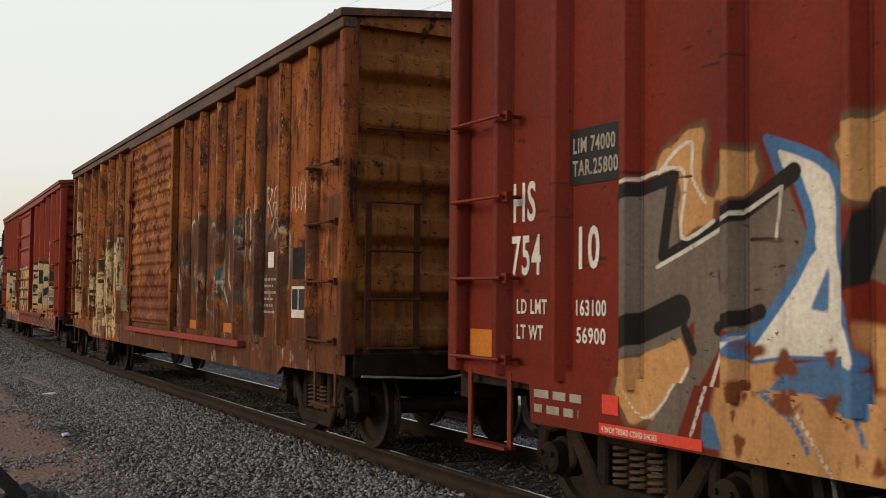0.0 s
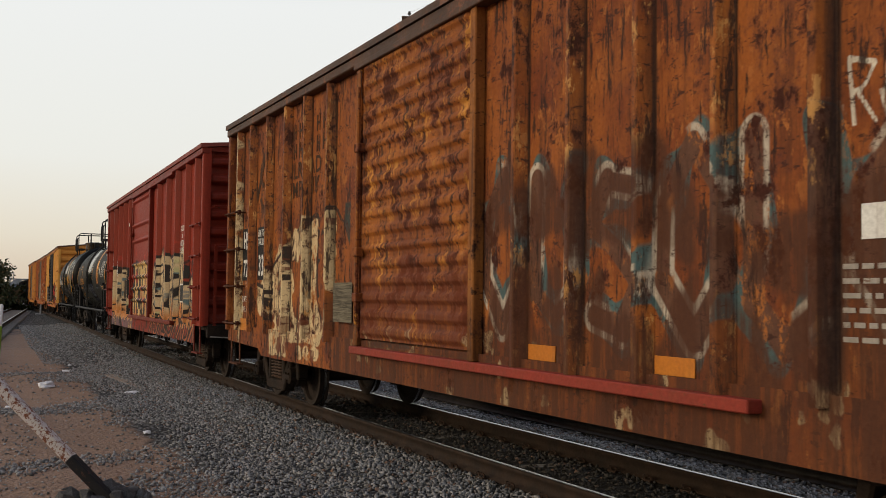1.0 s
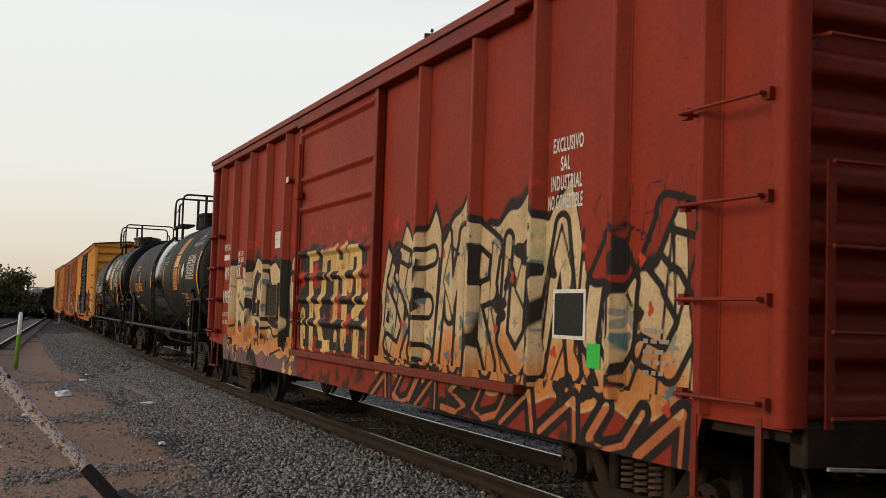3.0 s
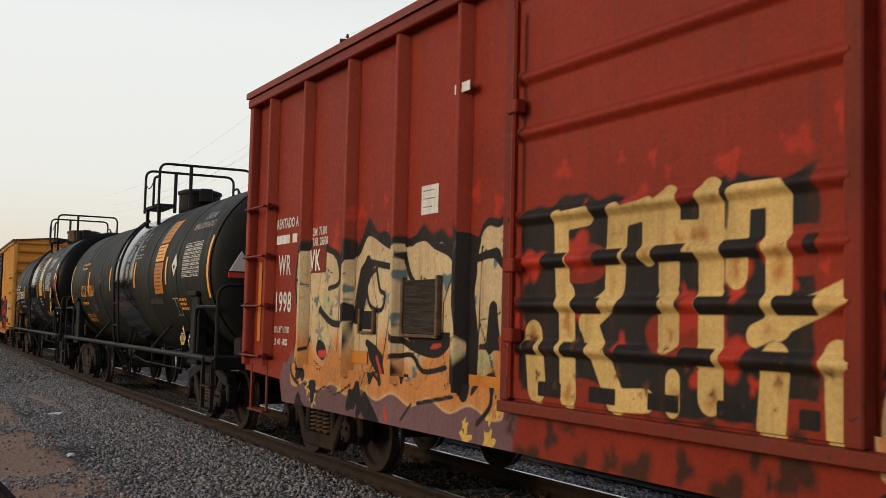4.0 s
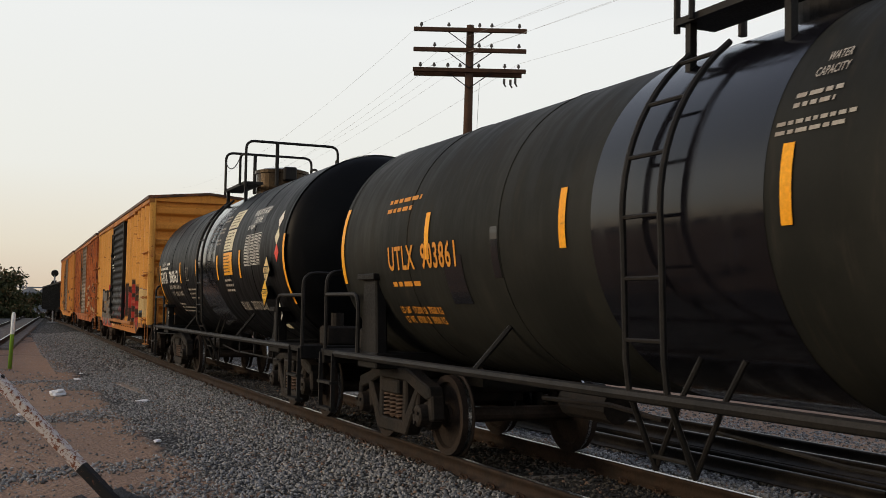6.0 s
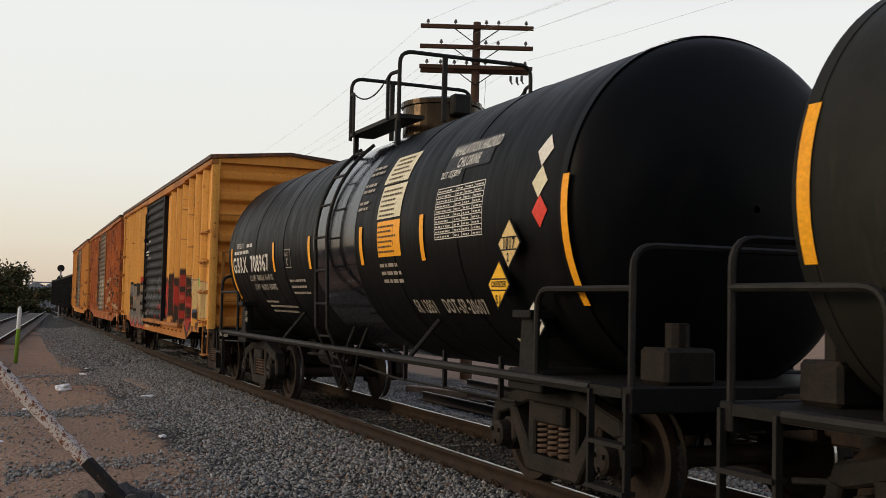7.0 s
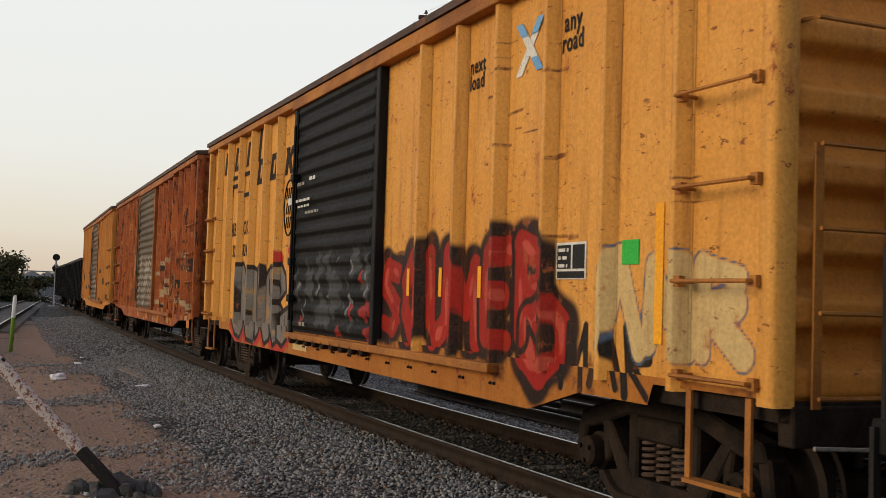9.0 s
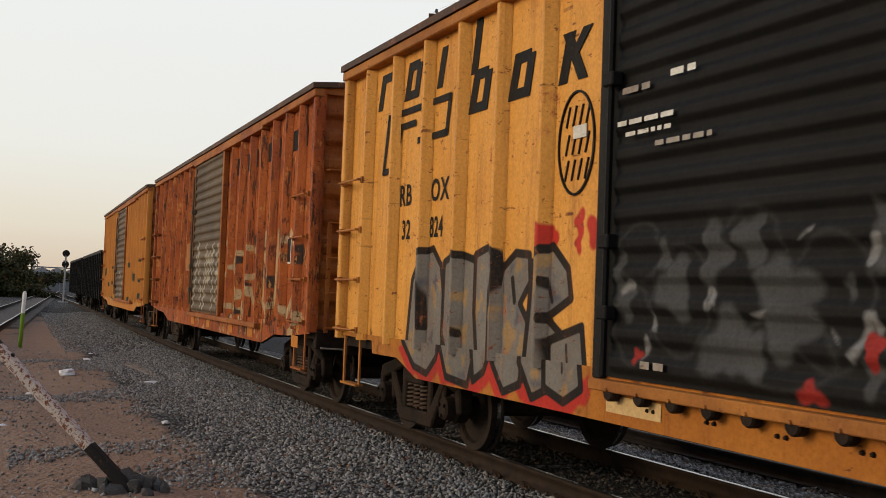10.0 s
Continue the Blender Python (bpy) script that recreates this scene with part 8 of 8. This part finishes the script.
m_tank_d = tank_paint("dusty_black_tank", (0.0135, 0.0142, 0.0128), (0.024, 0.0243, 0.021), 0.52, 0.55)
m_tank_e = tank_paint("black_tank", (0.0036, 0.004, 0.0045), (0.0055, 0.0056, 0.006), 0.42, 0.12)
m_gloss = tank_paint("glossy_black_band", (0.004, 0.004, 0.006), (0.006, 0.006, 0.008), 0.12, 0.05)
m_dome = grimy("dome_gloss", (0.03, 0.02, 0.012), (0.05, 0.032, 0.016), 3, 0.25, 0.5, 0.1)
m_frame = grimy("tank_frame_black", (0.006, 0.0058, 0.0055), (0.011, 0.0095, 0.0085), 4, 0.65)
m_plac_white = painted_steel("placard_white", (0.70, 0.68, 0.62), (0.62, 0.58, 0.48), (0.2, 0.15, 0.1), 0.1, 0.2, 0.4)
m_plac_tan = painted_steel("placard_tan", (0.66, 0.48, 0.20), (0.60, 0.42, 0.18), (0.2, 0.15, 0.1), 0.1, 0.2, 0.4)
m_plac_yellow = painted_steel("placard_yellow", (0.82, 0.47, 0.02), (0.78, 0.42, 0.02), (0.2, 0.12, 0.05), 0.05, 0.2, 0.4)
m_amber_sheet = painted_steel("amber_notice", (0.50, 0.22, 0.045), (0.42, 0.18, 0.04), (0.2, 0.08, 0.03), 0.2, 0.4, 0.5)
m_cream_sheet = painted_steel("cream_notice", (0.66, 0.62, 0.45), (0.60, 0.55, 0.36), (0.2, 0.15, 0.1), 0.05, 0.2, 0.45)
m_orange_text = painted_steel("orange_lettering", (0.62, 0.26, 0.03), (0.55, 0.22, 0.03), (0.1, 0.06, 0.03), 0.15, 0.3, 0.5)


def data_table(car, x0, x1, z0, z1, cols, rows, put, mat, seed):
    """A stencilled table: ruled lines and bars of small print."""
    verts, faces = [], []

    def strip(ax, az, bx, bz, w):
        k = len(verts)
        if abs(ax - bx) < 1e-6:
            n = 6
            for j in range(n + 1):
                z = az + (bz - az) * j / n
                verts.extend((put(ax - w, z), put(ax + w, z)))
        else:
            n = 1
            verts.extend((put(ax, az - w), put(ax, az + w), put(bx, bz - w), put(bx, bz + w)))
            faces.append((k, k + 2, k + 3, k + 1))
            return
        for j in range(n):
            faces.append((k + 2 * j, k + 2 * j + 1, k + 2 * j + 3, k + 2 * j + 2))
    for i in range(rows + 1):
        z = z0 + (z1 - z0) * i / rows
        strip(x0, z, x1, z, 0.0045)
    for f in cols:
        x = x0 + (x1 - x0) * f
        strip(x, z0, x, z1, 0.0045)
    tagged(part("ruled_table", mesh_from("ruled_table", verts, faces, mat), None, car, "white stencilled data table"), kind="stuff")
    step = (z1 - z0) / rows
    for a, b in zip(cols, cols[1:]):
        xa, xb = x0 + (x1 - x0) * a + 0.025, x0 + (x1 - x0) * b - 0.025
        bar_lines(car, xa, z1 - step * 0.75, xb - xa, rows, step, step * 0.30, mat, put, seed + int(a * 50))


def diamond(car, x, z, w, hh, put, mat, name="hazard_diamond"):
    n = 6
    verts, faces = [], []
    for i in range(2 * n + 1):
        f = i / n - 1
        k = w * (1 - abs(f)) + 0.001
        verts += [put(x - k, z + f * hh), put(x + k, z + f * hh)]
    for i in range(2 * n):
        faces.append((2 * i, 2 * i + 1, 2 * i + 3, 2 * i + 2))
    return part(name, mesh_from(name, verts, faces, mat), None, car)


def build_dusty_tank():
    car, put = tank_car("tank_car", "dusty black chemical tank car with orange notices and hazard plates", 46.55, dict(
        r=1.37, zc=2.265, cyl=6.62, struts=(-3.0, 2.95), saddle=(0.27, 1.92), shell=m_tank_d, gloss=m_gloss, band=(-1.12, 0.85), dome=0.15, dome_r=0.40, deck=(-0.70, 0.62), dome_mat=m_frame, ladder=-0.30, half=7.25, tc=5.75, trucks=(5.68, -5.40), frame_mat=m_frame,
        welds=(-4.6, -2.6, 2.4, 4.6), strips=[(-6.60, 1.85, 2.75), (-4.1, 2.06, 2.53), (-1.55, 2.06, 2.53), (1.05, 2.08, 2.55), (3.85, 2.09, 2.54), (6.55, 1.85, 2.74)]))
    far = tank_put(1.37, 2.265, 0.012)
    shell_patch(car, "notice_sheet", m_amber_sheet, 2.86, 3.56, 2.80, 3.19, put, "faded orange notice")
    shell_patch(car, "notice_sheet", m_yellow_sticker, 2.88, 3.54, 2.49, 2.77, put, "yellow notice")
    shell_patch(car, "notice_sheet", m_orange_sticker, 2.90, 3.56, 1.95, 2.46, put, "orange notice")
    bar_lines(car, 2.93, 3.12, 0.58, 5, 0.066, 0.02, m_print_dark, far, 21)
    bar_lines(car, 2.95, 2.71, 0.54, 4, 0.058, 0.022, m_print_dark, far, 22)
    bar_lines(car, 2.97, 2.39, 0.54, 7, 0.064, 0.022, m_print_dark, far, 23)
    diamond(car, 4.43, 2.385, 0.18, 0.175, put, m_plac_white)
    diamond(car, 4.43, 2.36, 0.07, 0.05, far, m_black_paint, "fish_symbol")
    data_table(car, 4.98, 6.02, 2.18, 2.69, (0, 0.5, 0.66, 0.83, 1.0), 9, put, m_white, 31)
    for x0 in (4.14, 4.34):
        shell_patch(car, "stencil_box", m_dull_white, x0, x0 + 0.19, 1.59, 1.87, put)
        shell_patch(car, "stencil_box", m_tank_d, x0 + 0.02, x0 + 0.17, 1.61, 1.85, far)
    bar_lines(car, 4.58, 1.82, 0.55, 3, 0.07, 0.04, m_orange_text, put, 35)
    lettering(car, "CHLORINE", 5.35, 3.05, 0.10, m_dull_white, None, 0.8, depth=far)
    lettering(car, "INHALATION HAZARD", 5.0, 2.90, 0.10, m_dull_white, None, 0.75, depth=far)
    lettering(car, "UTLX  903861", -5.12, 1.98, 0.24, m_orange_text, None, 0.74, depth=far)
    lettering(car, "LD LMT  175300 LB  79500 KG", -5.15, 1.52, 0.07, m_orange_text, None, 0.72, depth=far)
    lettering(car, "LT WT   87700 LB  39800 KG", -5.15, 1.42, 0.07, m_orange_text, None, 0.72, depth=far)
    bar_lines(car, -5.1, 1.80, 0.9, 1, 0.1, 0.05, m_orange_text, put, 41)
    bar_lines(car, -5.25, 2.70, 0.95, 2, 0.10, 0.045, m_orange_text, put, 42)
    lettering(car, "WATER", 1.15, 3.02, 0.055, m_dull_white, None, 0.7, depth=far)
    lettering(car, "CAPACITY", 1.1, 2.93, 0.055, m_dull_white, None, 0.7, depth=far)
    bar_lines(car, 1.0, 2.82, 0.5, 2, 0.06, 0.028, m_dull_white, put, 44)
    bar_lines(car, 0.9, 2.66, 0.85, 2, 0.055, 0.025, m_dull_white, put, 45)
    shell_patch(car, "old_patch", m_gloss, -3.75, -3.35, 1.62, 2.08, put)
    shell_patch(car, "old_patch", m_gloss, -2.75, -2.62, 1.85, 2.3, put)
    shell_patch(car, "old_patch", m_gloss, 2.3, 3.4, 1.78, 1.88, put)
    # plates on the front head
    bm = bmesh.new()
    plate(bm, [(-1.20, 2.22), (-0.86, 2.22), (-1.03, 2.50)], 7.03, 7.05)
    for v in bm.verts:
        v.co = Vector((v.co.y, v.co.x, v.co.z))
    bmesh.ops.recalc_face_normals(bm, faces=bm.faces[:])
    head_plate = part("head_placard", bm, m_plac_white, car, "white triangular hazard plate on the tank end")
    part("head_label", boxes((7.03, 7.055, -1.21, -0.85, 2.13, 2.20)), m_red_sticker, head_plate)
    bm = bmesh.new()
    plate(bm, [(-0.20, 1.62), (0.02, 1.40), (0.24, 1.62), (0.02, 1.84)], 7.10, 7.12)
    for v in bm.verts:
        v.co = Vector((v.co.y, v.co.x, v.co.z))
    bmesh.ops.recalc_face_normals(bm, faces=bm.faces[:])
    part("head_placard", bm, m_plac_white, car, "diamond hazard placard on the tank end")
    for x, z, s, field, bands, txt in ((4.20, 1.23, 0.215, m_plac_tan, [(-0.30, -0.24, m_black_paint), (0.24, 0.30, m_black_paint)], (("1017", -0.105, -0.045, 0.09), ("2", -0.025, -0.15, 0.07))),
                                       (4.68, 1.20, 0.22, m_plac_white, [(-0.86, 0.20, m_black_paint)], (("8", -0.025, -0.15, 0.07),)),
                                       (5.27, 1.28, 0.235, m_plac_yellow, [(-0.28, -0.22, m_black_paint), (0.22, 0.28, m_black_paint)], (("OXIDIZER", -0.13, -0.02, 0.05), ("5.1", -0.045, -0.16, 0.07)))):
        holder, y = placard(car, x, z, s, field, bands, put, m_frame)
        for body, dx, dz, hh in txt:
            co, fc = letters(body, hh)
            part("placard_text", mesh_from("placard_text", [(x + dx + a * 0.8, y, z + dz + b) for a, b in co], fc, m_black_paint if body != "8" else m_plac_white), None, holder)
        bm = bmesh.new()
        tube(bm, [(x - 0.04, y, z + s * 0.42), (x, y, z + s * 0.62), (x + 0.04, y, z + s * 0.42), (x - 0.04, y, z + s * 0.42)], 0.012, 4)
        part("placard_symbol", bm, m_black_paint, holder)
    respace(car, [(-6.6, -6.40), (-5.12, -4.90), (-1.55, -1.15), (1.05, 1.35), (3.85, 3.92), (6.55, 6.55)])


def build_black_tank():
    car, put = tank_car("tank_car", "clean black chlorine tank car with white stencils and hazard plates", 61.6, dict(
        r=1.45, zc=2.37, cyl=5.90, struts=(-2.3, 2.6), saddle=(0.16, 1.52), shell=m_tank_e, gloss=m_gloss, band=(-0.68, 0.93), dome=0.10, dome_r=0.50, deck=(-0.90, 0.85), dome_mat=m_dome, ladder=-0.05, half=6.85, tc=5.15, trucks=(5.40, -4.80), frame_mat=m_frame,
        welds=(-3.9, -2.2, 2.2, 3.9), strips=[(-5.70, 1.61, 2.47), (-2.75, 2.02, 2.46), (-0.88, 2.02, 2.46), (1.15, 2.02, 2.46), (3.03, 2.02, 2.48), (5.95, 1.6, 2.6)]))
    far = tank_put(1.45, 2.37, 0.012)
    shell_patch(car, "notice_sheet", m_cream_sheet, 1.62, 2.36, 2.91, 3.23, put, "cream emergency notice")
    shell_patch(car, "notice_sheet", m_cream_sheet, 1.68, 2.40, 2.51, 2.88, put, "cream emergency notice")
    shell_patch(car, "notice_sheet", m_yellow_sticker, 1.71, 2.41, 2.09, 2.48, put, "yellow emergency notice")
    for z, sd in ((3.17, 1), (2.81, 2), (2.41, 3)):
        bar_lines(car, 1.74, z, 0.58, 6, 0.055, 0.020, m_print_dark, far, sd + 60)
    data_table(car, 3.37, 4.46, 2.21, 2.70, (0, 0.42, 0.60, 0.80, 1.0), 10, put, m_white, 71)
    shell_patch(car, "dark_panel", m_black_label, 3.40, 4.42, 2.86, 3.14, put)
    lettering(car, "INHALATION HAZARD", 3.44, 3.015, 0.10, m_white, None, 0.66, depth=far)
    lettering(car, "CHLORINE", 3.68, 2.885, 0.10, m_white, None, 0.66, depth=far)
    lettering(car, "DOT 105J500W", 3.37, 2.80, 0.065, m_white, None, 0.66, depth=far)
    lettering(car, "SR 12851", 2.34, 1.50, 0.13, m_dull_white, None, 0.72, depth=far)
    lettering(car, "DOT-SP-20607", 3.12, 1.51, 0.13, m_dull_white, None, 0.78, depth=far)
    lettering(car, "GBRX  708967", -5.58, 2.05, 0.25, m_white, None, 1.02, depth=far)
    lettering(car, "LD LMT  180000LB  81648 KG", -4.47, 1.905, 0.085, m_dull_white, None, 0.88, depth=far)
    lettering(car, "LT WT   96100LB  43600KG", -4.30, 1.76, 0.085, m_dull_white, None, 0.88, depth=far)
    lettering(car, "RENTADO A:", -5.30, 2.45, 0.085, m_white, None, 0.66, depth=far)
    bar_lines(car, -4.55, 2.45, 0.5, 1, 0.1, 0.055, m_white, far, 80)
    bar_lines(car, -5.45, 2.35, 1.25, 1, 0.1, 0.055, m_white, far, 81)
    bar_lines(car, -3.98, 1.56, 1.0, 1, 0.1, 0.030, m_dull_white, far, 82)
    bar_lines(car, -3.9, 1.49, 1.9, 2, 0.075, 0.030, m_dull_white, far, 83)
    bar_lines(car, -2.05, 1.86, 0.85, 3, 0.085, 0.032, m_dull_white, far, 84)
    bar_lines(car, 1.72, 1.98, 0.72, 3, 0.085, 0.038, m_dull_white, far, 85)
    for z, w, sd in ((3.14, 0.55, 1), (2.93, 0.45, 2), (2.72, 0.42, 3)):
        bar_lines(car, 0.98, z, w, 2, 0.07, 0.034, m_dull_white, far, 86 + sd)
    shell_patch(car, "stencil_box", m_dull_white, -2.12, -1.82, 2.06, 2.33, put)
    shell_patch(car, "stencil_box", m_tank_e, -2.105, -1.835, 2.075, 2.315, far)
    lettering(car, "PLATE", -2.08, 2.23, 0.05, m_dull_white, None, 0.8, depth=tank_put(1.45, 2.37, 0.018))
    lettering(car, "C", -2.01, 2.10, 0.10, m_dull_white, None, 0.9, depth=tank_put(1.45, 2.37, 0.018))
    shell_patch(car, "stencil_box", m_cream_sheet, 4.25, 4.55, 1.22, 1.29, put)
    for x, z, s, field, bands, txt in ((5.08, 2.10, 0.215, m_plac_tan, [(-0.30, -0.24, m_black_paint), (0.24, 0.30, m_black_paint)], (("1017", -0.105, -0.045, 0.09), ("2", -0.025, -0.15, 0.07))),
                                       (4.79, 1.76, 0.215, m_plac_yellow, [(-0.28, -0.22, m_black_paint), (0.22, 0.28, m_black_paint)], (("OXIDIZER", -0.13, -0.02, 0.05), ("5.1", -0.045, -0.16, 0.07))),
                                       (5.16, 1.42, 0.215, m_plac_white, [(-0.86, 0.20, m_black_paint)], (("8", -0.025, -0.15, 0.07),))):
        holder, y = placard(car, x, z, s, field, bands, put, m_frame)
        for body, dx, dz, hh in txt:
            co, fc = letters(body, hh)
            part("placard_text", mesh_from("placard_text", [(x + dx + a * 0.8, y, z + dz + b) for a, b in co], fc, m_black_paint if body != "8" else m_plac_white), None, holder)
    lettering(car, "2 INCH COMP. SHOES", -6.7, 0.92, 0.06, m_dull_white, -1.425, 0.8)
    lettering(car, "LIFT", -5.0, 1.32, 0.07, m_dull_white, -1.345, 0.8)
    lettering(car, "HERE", -5.0, 1.22, 0.07, m_dull_white, -1.345, 0.8)
    for x, z, mt in ((5.50, 2.84, m_plac_white), (5.52, 2.58, m_cream_sheet), (5.55, 2.34, m_red_sticker)):
        diamond(car, x, z, 0.13, 0.13, put, mt)
    respace(car, [(-5.7, -5.55), (-2.75, -2.66), (-0.88, -0.74), (1.15, 1.42), (3.03, 3.30), (5.95, 6.20)])


painted_cream = painted_steel("cream_patch", (0.60, 0.42, 0.20), (0.55, 0.38, 0.18), (0.2, 0.1, 0.05), 0.1, 0.2)


# ---------------------------------------------------------------- build
build_ground()
build_red_lead()
build_rusty()
build_red_second()
build_dusty_tank()
build_black_tank()
build_yellow()
build_brown()
build_orange()
gondola(128.6)
gondola(145.6)
telegraph_pole()
overhead_wires()
barrier_bar()
marker_post()
track_signal()
far_building()
for i_, (tx_, ty_, th_, ts_) in enumerate(((-60.5, 104, 5.6, 4.2), (-64, 110, 6.2, 4.6), (-57.5, 108, 4.6, 3.2), (-68, 101, 6.4, 4.8), (-62, 119, 5.2, 4.0), (-72, 112, 6.6, 5.0), (-59.6, 116, 4.2, 3.0), (-76, 104, 6.8, 5.0))):
    broad_tree(tx_, ty_, th_, ts_, 30 + i_)
for i_ in range(9):
    broad_tree(-54.0 - 2.6 * i_, 110.0 - 1.5 * (i_ % 3), 2.8 + 0.22 * i_, 3.2, 50 + i_)
litter()
rail_stack()
scatter_stones("ballast", "loose grey crushed stone ballast", -9, 24, 0.85, 5.2, 560, 0.029, 1, lambda s, l: np.clip(1.0 - np.clip(l - 2.3, 0, 9) * (0.75 + 0.45 * np.sin(s * 0.9) + 0.3 * np.sin(s * 2.3 + l * 2)), 0.03, 1))
scatter_stones("ballast", "dark oily ballast between the rails, the train's shade in its colour", -9, 40, -0.85, 0.85, 240, 0.030, 7, None, m_shaded_oily_stone)
scatter_stones("ballast", "loose grey crushed stone ballast", -9, 24, -2.8, -0.85, 260, 0.032, 8)
scatter_stones("ballast", "loose grey crushed stone ballast", 24, 60, -2.4, 3.6, 110, 0.038, 2)
scatter_stones("gravel", "scattered small stones on the dirt", -2, 26, 4.6, 11, 45, 0.022, 3)
scatter_stones("gravel", "scattered small stones on the dirt", -8, 18, -9, -2.6, 120, 0.032, 5)
build_track("track_main", "curved railway track on concrete ties with worn rails", track_at, -14, 330, -10, 68, 1.0, 34)
build_track("track_siding", "straight siding track in the distance", second_track, -30, 130, -14, 60, 4.0, 0)


# ---------------------------------------------------------------- movement
PACE = ((0.0, 0.07), (0.5, 0.21), (1.0, 0.24), (1.5, 0.0), (2.0, -0.08), (2.5, -0.22), (4.0, -0.08), (4.5, 0.15), (5.0, -0.05), (5.5, 0.12), (6.0, -0.15), (7.5, -0.07), (8.0, 0.17), (8.5, 0.0), (9.0, 0.20), (9.5, 0.27), (10.0, 0.24))


def travel(t):
    """Metres that the train has run since the start: a steady pace with a little slack in the couplers."""
    return 7.7215 * t + 0.00614 * t * t + float(np.interp(t, [p[0] for p in PACE], [p[1] for p in PACE]))


def car_pose(c, tc, t):
    s = c - travel(t)
    ax, ay, _ = track_at(s - tc)
    bx, by, _ = track_at(s + tc)
    return pose((ax + bx) / 2, (ay + by) / 2, 0, 0.7, 0, math.degrees(math.atan2(ay - by, ax - bx)))


def motions():
    for car, c, tc, sets in CARS:
        walk(car, [(t / 4, car_pose(c, tc, t / 4)) for t in range(41)])
        for ws, k in sets:
            rows = []
            for i in range(151):
                t = i / 15
                rows.append((t, pose(k, 0, 0.43) @ Matrix.Rotation(travel(t) / 0.43, 4, "Y")))
            walk(ws, rows)


motions()
